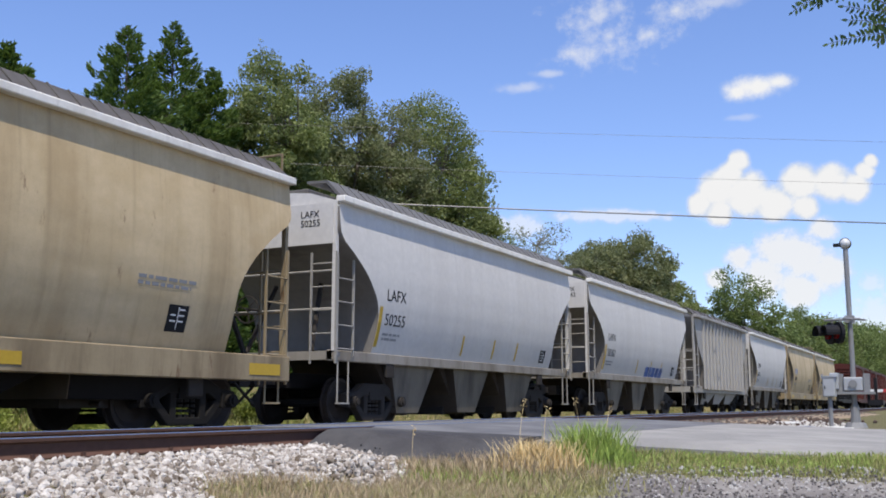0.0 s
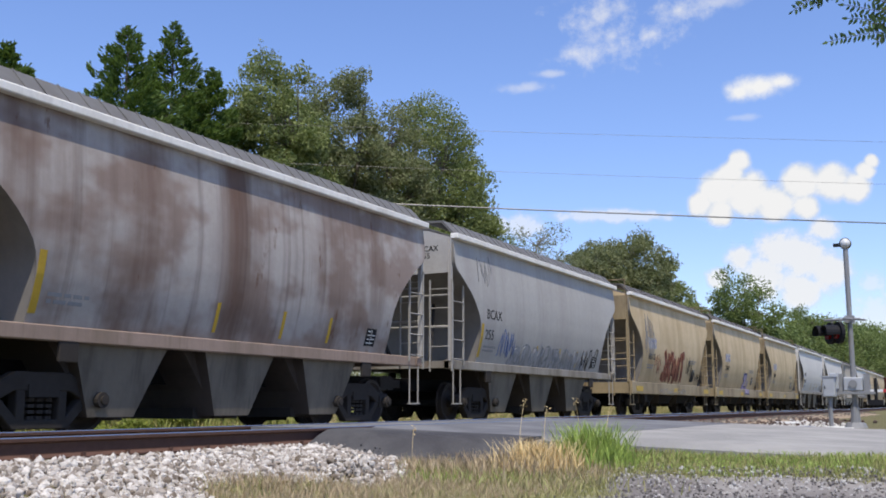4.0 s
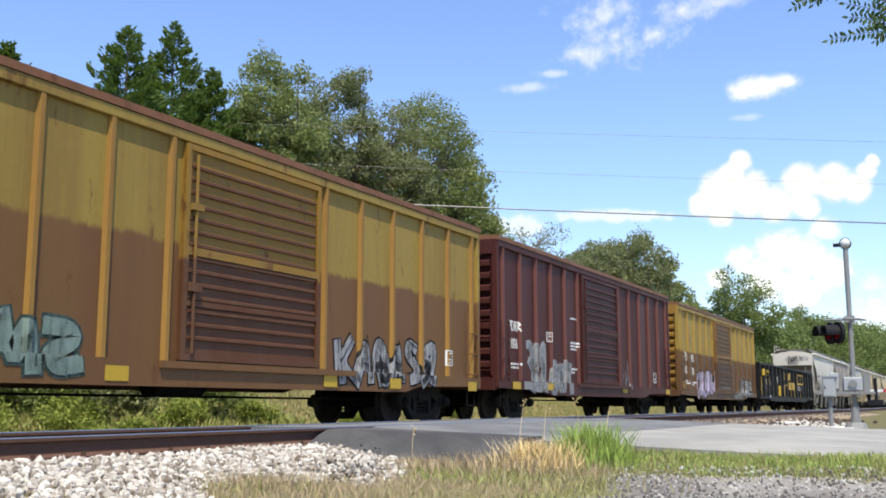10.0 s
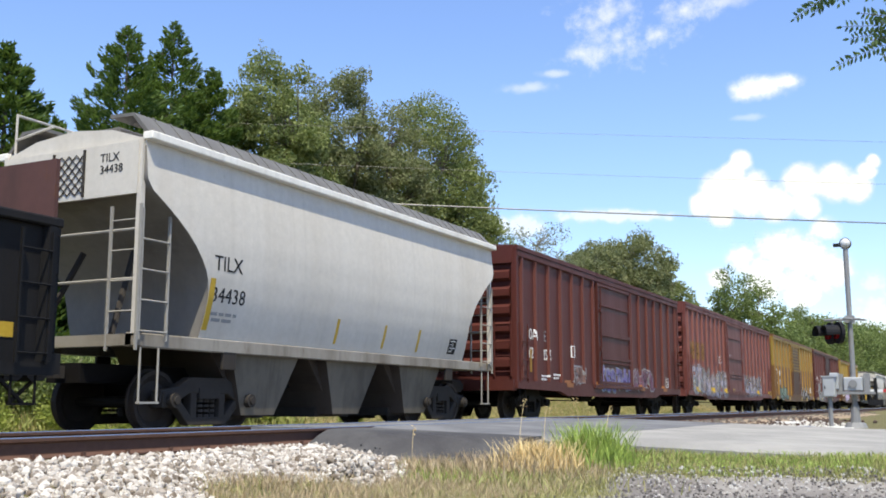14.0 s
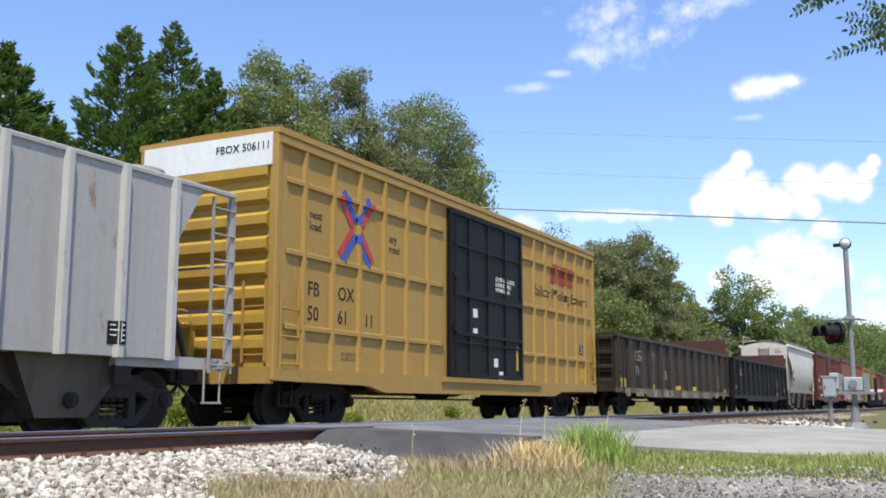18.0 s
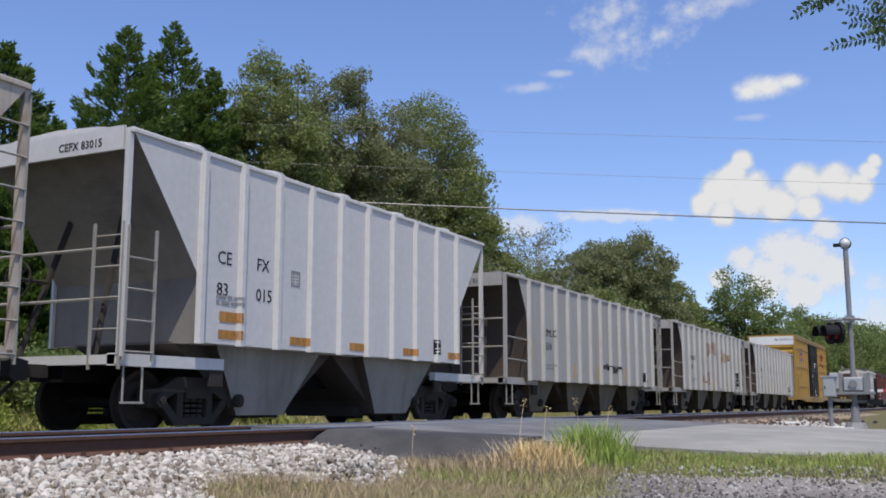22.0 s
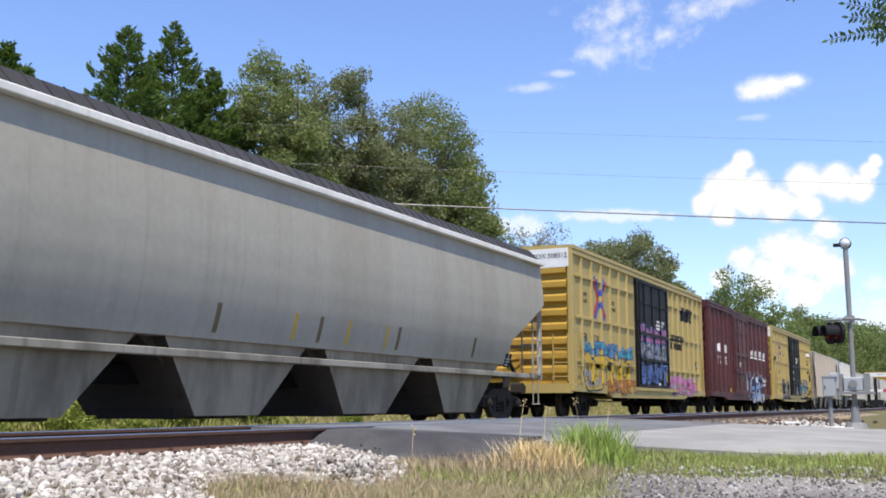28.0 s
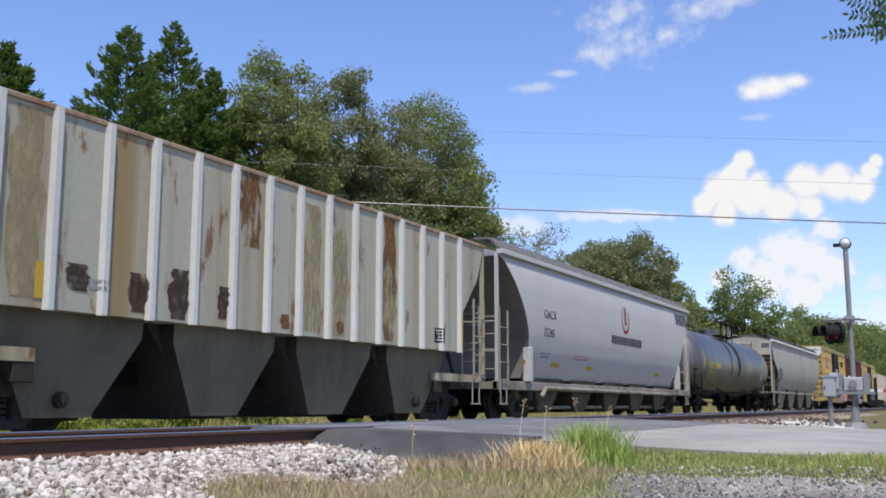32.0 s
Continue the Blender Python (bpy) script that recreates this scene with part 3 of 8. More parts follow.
            box(bm, x, x + (L - 1.2) / k * 0.96, -0.36, 0.36, peak - 0.06, peak + 0.16)
        part("hatch_cover", bm, BOARD, car, bevel=0.02)
        for s in (-1, 1):
            bm = bmesh.new()
            if hoop:
                for y in (-1.3, 1.3):
                    rod(bm, (s * (h - .1), y, eave), (s * (h - .1), y, eave + 0.55), 0.022)
                rod(bm, (s * (h - .1), -1.3, eave + 0.53), (s * (h - .1), 1.3, eave + 0.53), 0.022)
            else:
                for x in (h - .1, h - 1.1, h - 2.4):
                    rod(bm, (s * x, 1.28, eave), (s * x, 1.28, eave + 0.72), 0.02)
                rod(bm, (s * (h - .1), 1.28, eave + 0.7), (s * (h - 2.4), 1.28, eave + 0.7), 0.02)
                rod(bm, (s * (h - .1), .5, eave + 0.42), (s * (h - .1), 1.28, eave + 0.3), 0.02)
            part("roof_grab", bm, end_mat, car)
    else:
        for i in range(hatches):
            x = -h + 1.6 + (L - 3.2) * i / max(1, hatches - 1)
            for yy in (-.88, .88):
                part("round_hatch", shared(("hatch", skin.name), lambda bm: rod(bm, (0, 0, -.22), (0, 0, -.01), .42, 14), "round_hatch", skin), skin, car, at=(x, yy, peak))
    underworks(car, L, frame_mat, brakes=False)
    ri = rib_in or inset * 0.98
    ribx = [-h + ri + (2 * h - 2 * ri) * i / (ribs - 1) for i in range(ribs)] if ribs else []
    side = profile_depth(prof)
    if ribs:
        d, cuts = post_depth(hw, 0.085, ribx, .07)
        SURFACE[car.name] = (d, cuts, [])
    elif sill[1] - sill[0] > .4:
        SURFACE[car.name] = (lambda x, z: 1.5 if z < sill[1] else side(x, z), [], [sill[1] - .004, sill[1] + .004] + [1.3 + .15 * k for k in range(19)])
    else:
        SURFACE[car.name] = (side, [], [1.25 + .15 * k for k in range(19)])
    return car


def prism_rib(bm, high, flip=0):
    d = 0.085 if flip else -0.085
    a = [bm.verts.new(p) for p in ((-0.07, 0, 0), (-0.045, d, 0), (0.045, d, 0), (0.07, 0, 0))]
    b = [bm.verts.new((p.co.x, p.co.y, high)) for p in a]
    for k in range(4):
        bm.faces.new((a[k], a[(k + 1) % 4], b[(k + 1) % 4], b[k]))
    bm.faces.new(a)
    bm.faces.new(b[::-1])


# ---------------- box cars ----------------


GRID_Z = [1.70, 2.97, 4.2]


def boxcar(label, L, skin, top=4.45, bottom=0.72, posts=9, door=(-1.8, 1.7), door_mat=None, roof_mat=None, grid=0, end_ribs=9, end_mat=None, end_top=None, rods=True, low_sill=None,
           door_ribs=14, frame_mat=None, post_mat=None, door_bars=()):
    car = thing("boxcar", label, "rail car", group="cars of the freight train")
    h, w = L / 2, 1.47
    ridge = .07 if grid else .16
    door_mat, roof_mat, end_mat = door_mat or skin, roof_mat or skin, end_mat or skin
    bm = bmesh.new()
    box(bm, -h + 0.12, h - 0.12, -w, w, bottom + 0.28, top - 0.05)
    part("body", bm, skin, car)
    # roof with a shallow ridge and cross seams
    bm = bmesh.new()
    prism(bm, [(-w - 0.09, top - 0.08), (-w - 0.09, top + 0.03), (0, top + ridge), (w + 0.09, top + 0.03), (w + 0.09, top - 0.08)], -h + 0.02, h - 0.02)
    seams, x = [], -h + 0.6
    while x < h - 0.5:
        seams.append(x)
        x += 1.18
    roof = part("roof", bm, roof_mat, car)
    me = shared(("seam", top, roof_mat.name), lambda bm: prism(bm, [(-w - 0.02, top + 0.03), (-w - 0.02, top + 0.06), (0, top + ridge + .04), (w + 0.02, top + 0.06), (w + 0.02, top + 0.03)], 0, 0.09), "roof_seam", roof_mat)
    for x in seams:
        part("roof_seam", me, roof_mat, roof, at=(x, 0, 0))
    for s in (-1, 1):
        bm = bmesh.new()
        y0, y1 = sorted((s * (w + 0.075), s * (w - 0.06)))
        bars(bm, (-h + .06, h - .06, y0, y1, top - 0.24, top - 0.085))
        part("top_rail", bm, skin, car, bevel=0.012)
        # side sill deepens between the trucks
        bm = bmesh.new()
        slab(bm, [(-h + .05, bottom + 0.30), (h - .05, bottom + 0.30), (h - .05, bottom + .1), (h - 3.0, bottom + .06), (h - 3.6, bottom - .06), (-h + 3.6, bottom - .06), (-h + 3.0, bottom + .06), (-h + .05, bottom + .1)], y0, y1)
        part("side_sill", bm, skin, car)
    # posts
    d0, d1 = door
    zs = (bottom + 0.30, top - 0.24)

    def post(bm, s, wide=0.06):
        pts = ((-wide, 0), (-wide * .6, s * 0.07), (wide * .6, s * 0.07), (wide, 0))
        a = [bm.verts.new((x, y, zs[0])) for x, y in pts]
        b = [bm.verts.new((x, y, zs[1])) for x, y in pts]
        for k in range(4):
            bm.faces.new((a[k], a[(k + 1) % 4], b[(k + 1) % 4], b[k]))
        bm.faces.new(a)
        bm.faces.new(b[::-1])
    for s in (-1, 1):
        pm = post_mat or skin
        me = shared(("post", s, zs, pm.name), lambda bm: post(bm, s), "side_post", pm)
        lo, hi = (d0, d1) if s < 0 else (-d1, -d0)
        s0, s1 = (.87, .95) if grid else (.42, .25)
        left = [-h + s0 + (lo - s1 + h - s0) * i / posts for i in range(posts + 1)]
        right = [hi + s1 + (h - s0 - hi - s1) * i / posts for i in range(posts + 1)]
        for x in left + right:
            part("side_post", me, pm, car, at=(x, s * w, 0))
        if grid:
            for k in range(1, grid):
                z = GRID_Z[k - 1]
                for a, b in ((-h + .36, lo - .2), (hi + .2, h - .36)):
                    me2 = shared(("rail", s, round(b - a, 2), skin.name), lambda bm: box(bm, 0, b - a, 0, s * 0.05, -0.05, 0.05), "side_rail", skin, bevel=0.015)
                    part("side_rail", me2, skin, car, at=(a, s * w, z))
        # corner posts
        for sx in (-1, 1):
            bm = bmesh.new()
            box(bm, *sorted((sx * (h - .02), sx * (h - .16))), *sorted((s * (w + .06), s * (w - .1))), bottom + .1, top - .05)
            part("corner_post", bm, skin, car, bevel=0.015)
        # door
        y = s * (w + 0.05)
        bm = bmesh.new()
        box(bm, lo, hi, *sorted((s * (w - .02), s * (w + 0.06))), bottom + 0.32, top - 0.27)
        dr = part("door", bm, door_mat, car, "sliding door")
        me = shared(("doorrib", round(hi - lo, 2), door_mat.name, s), lambda bm: box(bm, 0.12, hi - lo - .12, 0, s * 0.035, -0.028, 0.028), "door_rib", door_mat, bevel=0.008)
        n = door_ribs
        for k in range(n):
            part("door_rib", me, door_mat, dr, at=(lo, s * (w + .06), bottom + 0.55 + (top - bottom - 1.05) * (k + .5) / n))
        bm = bmesh.new()
        t = 0.09
        a, b, c, e = lo, hi, bottom + .32, top - .27
        for q in ((a, a + t, c, e), (b - t, b, c, e), (a + t, b - t, c, c + t), (a + t, b - t, e - t, e), (a + t, b - t, (c + e) / 2 - .06, (c + e) / 2 + .06), (a + t, b - t, c + (e - c) * .26 - .04, c + (e - c) * .26 + .04)):
            box(bm, q[0], q[1], *sorted((s * (w + .05), s * (w + .105))), q[2], q[3])
        part("door_frame", bm, door_mat, dr)
        if door_bars:
            for q in door_bars:
                x = lo + (hi - lo) * q
                bm = bmesh.new()
                box(bm, x - .04, x + .04, *sorted((s * (w + .05), s * (w + .098))), c + t, e - t)
                part("door_stile", bm, door_mat, dr)
        if rods:
            bm = bmesh.new()
            rod(bm, (lo + .2, s * (w + .13), c + .1), (lo + .2, s * (w + .13), e - .15), 0.025)
            box(bm, lo + .1, lo + .34, *sorted((s * (w + .1), s * (w + .16))), c + 1.0, c + 1.12)
            box(bm, lo + .1, lo + .34, *sorted((s * (w + .1), s * (w + .16))), c + 2.2, c + 2.3)
            part("locking_rod", bm, door_mat, dr)
        bm = bmesh.new()
        box(bm, lo - 0.4 if s < 0 else lo - 1.2, hi + 1.2 if s < 0 else hi + .4, *sorted((s * (w + .02), s * (w + .12))), bottom + .20, bottom + .30)
        part("door_track", bm, skin, car)
    # corrugated ends
    for sx in (-1, 1):
        bm = bmesh.new()
        box(bm, *sorted((sx * (h - .13), sx * (h - .10))), -w + .02, w - .02, bottom + .2, top - .06)
        part("end_wall", bm, end_mat, car)
        hh = (top - bottom - 1.0) / end_ribs

        def ribbed(bm):
            pts = [(0, -hh * .36), (-0.10, -hh * .18), (-0.10, hh * .18), (0, hh * .36)]
            a = [bm.verts.new((x, -w + .14, z)) for x, z in pts]
            b = [bm.verts.new((x, w - .14, z)) for x, z in pts]
            for k in range(3):
                bm.faces.new((a[k], a[k + 1], b[k + 1], b[k]))
            bm.faces.new(a)
            bm.faces.new(b[::-1])
            bm.faces.new((a[0], a[3], b[3], b[0]))
        me = shared(("endrib", round(hh, 3), end_mat.name), ribbed, "end_rib", end_mat)
        for k in range(end_ribs):
            o = part("end_rib", me, end_mat, car, at=(sx * (h - .10), 0, bottom + .5 + hh * (k + .5)))
            if sx > 0:
                o.rotation_euler.z = math.pi
        bm = bmesh.new()
        box(bm, *sorted((sx * (h - .1), sx * (h + .0))), -w + .05, w - .05, top - (.62 if end_top else .42), top - .06)
        part("end_header", bm, end_top or end_mat, car)
        bm = bmesh.new()
        box(bm, *sorted((sx * (h - .12), sx * (h + .12))), -w, w, bottom + .05, bottom + .32)
        part("end_sill", bm, skin, car)
        ladder(car, sx * (h + .02), -1.38, bottom + .4, bottom + 1.75 if grid else top - 1.9, skin, 0.46, 0.4, end=True, name="end_ladder")
        ladder(car, sx * (h - .45) - .25, -w - .07, bottom + .25, bottom + 1.75, skin, 0.5, 0.46)
        stirrup(car, sx * (h - .45) - .2, -w - .02, UNDER, 0.38, bottom + .12)
    bm = bmesh.new()
    for k in range(12):
        a, b = k * math.tau / 12, (k + 1) * math.tau / 12
        rod(bm, (-h - .16, 0.3 + 0.27 * math.cos(a), 1.75 + 0.27 * math.sin(a)), (-h - .16, 0.3 + 0.27 * math.cos(b), 1.75 + 0.27 * math.sin(b)), 0.018, 4)
    rod(bm, (-h - .16, 0.03, 1.75), (-h - .16, .57, 1.75), .012, 4)
    rod(bm, (-h - .17, 0.3, 1.75), (-h + .02, .3, 1.75), .05, 6)
    box(bm, -h - .14, -h, .1, .5, 1.2, 1.65)
    part("brake_wheel", bm, end_mat, car)
    underworks(car, L, frame_mat)
    px = [-h + s0 + (d0 - s1 + h - s0) * i / posts for i in range(posts + 1)] + [d1 + s1 + (h - s0 - d1 - s1) * i / posts for i in range(posts + 1)]

    rails = GRID_Z if grid else []

    def rest(x, z):
        if rails and not d0 - .2 < x < d1 + .2 and min(abs(z - r) for r in rails) < .0505:
            return max(w + .05, w + .07 if min(abs(x - q) for q in px) < .036 else 0)
        if z < zs[0] or z > zs[1]:
            return w + .075
        if d0 <= x <= d1:
            return w + .062
        return None
    d, cuts = post_depth(w, .07, px, .06, rest)
    SURFACE[car.name] = (d, cuts + [d0 - .003, d0 + .003, d1 - .003, d1 + .003], [zs[0] - .003, zs[0] + .003] + [r + s * q for r in rails for s in (-1, 1) for q in (.050, .053)])
    return car


# ---------------- gondolas ----------------


def gondola(label, L, skin, top=2.72, bottom=0.80, posts=16, sill_mat=None, bulkhead=None):
    car = thing("gondola_car", label, "rail car", group="cars of the freight train")
    h, w = L / 2, 1.47
    bm = bmesh.new()
    for s in (-1, 1):
        box(bm, -h + .1, h - .1, *sorted((s * w, s * (w - .05))), bottom, top - .05)
    part("side_wall", bm, skin, car)
    bm = bmesh.new()
    box(bm, -h + .1, h - .1, -w + .05, w - .05, bottom + .1, bottom + .2)
    part("deck", bm, skin, car)
    for s in (-1, 1):
        bm = bmesh.new()
        box(bm, -h + .04, h - .04, *sorted((s * (w + .1), s * (w - .07))), top - .12, top)
        part("top_chord", bm, skin, car, bevel=0.02)
        bm = bmesh.new()
        slab(bm, [(-h + .05, bottom + .12), (h - .05, bottom + .12), (h - .05, bottom - .04), (h - 3.2, bottom - .06), (h - 3.7, bottom - .18), (-h + 3.7, bottom - .18), (-h + 3.2, bottom - .06), (-h + .05, bottom - .04)], *sorted((s * (w + .06), s * (w - .06))))
        part("side_sill", bm, sill_mat or skin, car)
        zs = top - .12 - bottom - .12

        def post(bm):
            pts = ((-.1, 0), (-.06, s * 0.10), (.06, s * 0.10), (.1, 0))
            a = [bm.verts.new((x, y, 0)) for x, y in pts]
            b = [bm.verts.new((x, y, zs)) for x, y in pts]
            for k in range(4):
                bm.faces.new((a[k], a[(k + 1) % 4], b[(k + 1) % 4], b[k]))
            bm.faces.new(a)
            bm.faces.new(b[::-1])
        me = shared(("gpost", s, round(zs, 2), skin.name), post, "side_post", skin)
        for i in range(posts):
            part("side_post", me, skin, car, at=(-h + .2 + (L - .4) * i / (posts - 1), s * w, bottom + .12))
    for sx in (-1, 1):
        high = bulkhead[0] if bulkhead and sx > 0 else top
        m = bulkhead[1] if bulkhead and sx > 0 else skin
        bm = bmesh.new()
        box(bm, *sorted((sx * (h - .12), sx * (h - .06))), -w + .02, w - .02, bottom, high)
        part("end_wall", bm, m, car)
        for k in range(4):
            me = shared(("grib", skin.name), lambda bm: box(bm, -.1, 0, -w + .03, w - .03, -.07, .07), "end_rib", skin, bevel=0.02)
            o = part("end_rib", me, skin, car, at=(sx * (h - .06), 0, bottom + .3 + k * (top - bottom - .3) / 3.3))
            if sx > 0:
                o.rotation_euler.z = math.pi
        bm = bmesh.new()
        box(bm, *sorted((sx * (h - .1), sx * (h + .1))), -w, w, bottom - .02, bottom + .24)
        part("end_sill", bm, skin, car)
        ladder(car, sx * (h + .02), -1.4, bottom + .1, top - .2, skin, 0.46, 0.42, end=True, name="end_ladder")
        ladder(car, sx * (h - .42) - .25, -w - .10, bottom + .1, top - .2, skin, 0.46, 0.42)
        stirrup(car, sx * (h - .45) - .2, -w - .02, UNDER, 0.4, bottom)
    underworks(car, L)
    px = [-h + .2 + (L - .4) * i / (posts - 1) for i in range(posts)]
    d, cuts = post_depth(w, .10, px, .10, lambda x, z: w + .06 if z < bottom + .12 else None)
    SURFACE[car.name] = (d, cuts, [bottom + .117, bottom + .123])
    return car


# ---------------- tank car ----------------


def tankcar(label, L, skin, r=1.5, zc=2.32):
    car = thing("tank_car", label, "rail car", group="cars of the freight train")
    h = L / 2 - 0.3
    bm = bmesh.new()
    n = 48
    prof = [(-h, 0.0)]
    for k in range(1, 8):
        a = k / 7 * math.pi / 2
        prof.append((-h + 0.75 * (1 - math.cos(a)), r * math.sin(a) ** 0.9))
    prof += [(-0.001 - 5, r), (0, r), (5, r)] + [(-x, q) for x, q in prof[::-1]]
    rings = []
    for x, q in prof:
        rings.append([bm.verts.new((x, math.cos(k * math.tau / n) * q, zc + math.sin(k * math.tau / n) * q)) for k in range(n)] if q else [bm.verts.new((x, 0, zc))])
    for a, b in zip(rings, rings[1:]):
        for k in range(n):
            q = list(dict.fromkeys([a[k % len(a)], a[(k + 1) % len(a)], b[(k + 1) % len(b)], b[k % len(b)]]))
            if len(q) > 2:
                bm.faces.new(q)
    part("tank", bm, skin, car, smooth=True)
    for x in (-h + .75, h - .75):
        bm = bmesh.new()
        rod(bm, (x - .03, 0, zc), (x + .03, 0, zc), r + .012, 48)
        part("weld_band", bm, YELLOW if x > 0 else skin, car, smooth=True)
    # top fittings and platform
    bm = bmesh.new()
    rod(bm, (0, 0, zc + r - .1), (0, 0, zc + r + .28), .42, 20)
    rod(bm, (0, 0, zc + r + .28), (0, 0, zc + r + .34), .47, 20)
    part("manway", bm, skin, car)
    bm = bmesh.new()
    for y in (-.75, .75):
        box(bm, -1.3, 1.3, y - .22, y + .22, zc + r - .05, zc + r)
    for x in (-1.3, 0, 1.3):
        for y in (-.95, .95):
            rod(bm, (x, y, zc + r - .3), (x, y, zc + r + .62), .022)
    for y in (-.95, .95):
        rod(bm, (-1.3, y, zc + r + .6), (1.3, y, zc + r + .6), .022)
    part("top_platform", bm, UNDER, car)
    # dark spill bands down the shell beside the manway
    for x0, x1 in ((-1.85, -1.25), (-.35, .75)):
        bm = bmesh.new()
        m = 20
        a0 = math.pi * 1.15
        for k in range(m):
            a, b = math.pi / 2 + .3 + k * (a0 - math.pi / 2) / m * .8, math.pi / 2 + .3 + (k + 1) * (a0 - math.pi / 2) / m * .8
            ta, tb = .30 * (x1 - x0) * (k / m) ** 1.5, .30 * (x1 - x0) * ((k + 1) / m) ** 1.5
            q = [bm.verts.new((x, math.cos(t) * (r + .006), zc + math.sin(t) * (r + .006))) for x, t in ((x0 + ta, a), (x1 - ta, a), (x1 - tb, b), (x0 + tb, b))]
            bm.faces.new(q)
        part("spill_stain", bm, spray("spill_stain", (.03, .027, .025), worn=.75), car)
    for s in (-1, 1):
        bm = bmesh.new()
        rod(bm, (-L / 2 + .3, s * 1.42, 1.02), (L / 2 - .3, s * 1.42, 1.02), .035)
        for x in (-h + 1.5, -3, 3, h - 1.5):
            rod(bm, (x, s * 1.42, 1.02), (x, s * .9, 1.2), .03)
        part("handrail", bm, UNDER, car)
    for s in (-1, 1):
        bm = bmesh.new()
        box(bm, *sorted((s * (L / 2 - .1), s * (L / 2 - 2.9))), -1.35, 1.35, .86, .98)
        box(bm, *sorted((s * (L / 2 - 1.2), s * (L / 2 - 2.8))), -1.0, 1.0, .95, 1.5)
        part("bolster_saddle", bm, UNDER, car)
        bm = bmesh.new()
        for y in (-1.38, 1.38):
            rod(bm, (s * (L / 2 - .15), y, .95), (s * (L / 2 - .15), y, 1.95), .025)
            rod(bm, (s * (L / 2 - .15), y, 1.93), (s * (L / 2 - 1.4), y, 1.93), .025)
            rod(bm, (s * (L / 2 - 1.4), y, 1.93), (s * (L / 2 - 1.4), y, .95), .025)
        part("end_handrail", bm, UNDER, car)
        stirrup(car, s * (L / 2 - .5) - .2, -1.38, UNDER, .42, .9)
    underworks(car, L)
    SURFACE[car.name] = (lambda x, z: math.sqrt(max(.01, r * r - (z - zc) ** 2)), [], [1.2 + .1 * k for k in range(26)])
    return car

# ---------------- ground, road and tracks ----------------
ROAD0, ROAD1 = 10.35, 19.6
RAIL_Y = (6.65, 8.10, 10.83, 12.27)
NEAR_Z, FAR_Z = 0.15, 0.0


def ground_height(x, y):
    """Height of the ground sheet; the tracks stand on a low bed, and a bank rises behind them."""
    def ramp(v, a, b):
        t = min(1, max(0, (v - a) / (b - a)))
        return t * t * (3 - 2 * t)
    z = -0.34 + 0.30 * ramp(y, 4.6, 6.3) + 0.25 * ramp(x, 8.4, 10.5) * (1 - ramp(y, 4.6, 6.3)) - 0.12 * ramp(x, 19.8, 24) * (1 - ramp(y, 3, 6))
    z -= 0.14 * ramp(y, 8.4, 9.6)
    z -= 0.30 * ramp(y, 13.0, 15.0)
    z += 1.75 * ramp(y, 14.2, 23.0)
    return z + 0.03 * noise.noise(Vector((x * 0.7, y * 0.7, 0))) * (1 if 0 < x < 60 else 0)


def ground_material():
    n = Nodes("ground")
    a = n.noise(size=0.8, detail=6)
    b = n.noise(size=9, detail=8, rough=0.65)
    grass = n.mix(a, (0.08, 0.095, 0.028), (0.17, 0.145, 0.06))
    grass = n.mix(n.step(b, 0.35, 0.7), grass, (0.14, 0.115, 0.06))
    n.bump(b, 0.6, 0.05)
    return n.done(grass, 0.95)


def ground():
    xs = sorted(set([-3000, -1200, -500, -200, -90, -40, -20] + [i * 0.5 for i in range(-20, 60)] + [30 + i * 2.5 for i in range(0, 30)] + [110, 140, 200, 320, 600, 1200, 3000]))
    ys = sorted(set([-3000, -1000, -300, -100, -40, -15, -8] + [i * 0.4 for i in range(-12, 50)] + [20 + i * 2 for i in range(0, 15)] + [60, 90, 150, 300, 800, 3000]))
    verts = [(x, y, ground_height(x, y)) for x in xs for y in ys]
    m = len(ys)
    faces = [(i * m + j, (i + 1) * m + j, (i + 1) * m + j + 1, i * m + j + 1) for i in range(len(xs) - 1) for j in range(m - 1)]
    me = bpy.data.meshes.new("ground")
    me.from_pydata(verts, [], faces)
    me.materials.append(ground_material())
    me.polygons.foreach_set("use_smooth", [True] * len(me.polygons))
    tagged(new("ground", me), "dry summer grass and earth beside the railway", "ground", kind="structure")


ground()


def stuff_mesh(name, verts, faces, material, label, category, smooth=False):
    me = bpy.data.meshes.new(name)
    me.from_pydata(verts, [], faces)
    me.materials.append(material)
    if smooth:
        me.polygons.foreach_set("use_smooth", [True] * len(me.polygons))
    return tagged(new(name, me), label, category, kind="stuff")


def sheet(name, rows, cols, height, material, label, category, thick=0.05, edge=None):
    """A paved sheet with a skirt, following a height function."""
    bm = bmesh.new()
    top = [[bm.verts.new((*(edge(x, y) if edge else (x, y)), height(x, y))) for y in cols] for x in rows]
    low = [[bm.verts.new((v.co.x, v.co.y, v.co.z - thick)) for v in r] for r in top]
    for i in range(len(rows) - 1):
        for j in range(len(cols) - 1):
            bm.faces.new((top[i][j], top[i + 1][j], top[i + 1][j + 1], top[i][j + 1]))
    rim = [(i, 0) for i in range(len(rows))] + [(len(rows) - 1, j) for j in range(1, len(cols))] + [(i, len(cols) - 1) for i in range(len(rows) - 2, -1, -1)] + [(0, j) for j in range(len(cols) - 2, 0, -1)]
    for (a, b), (c, d) in zip(rim, rim[1:] + rim[:1]):
        bm.faces.new((top[a][b], top[c][d], low[c][d], low[a][b]))
    me = finish(name, bm, material)
    return tagged(new(name, me), label, category, kind="structure")


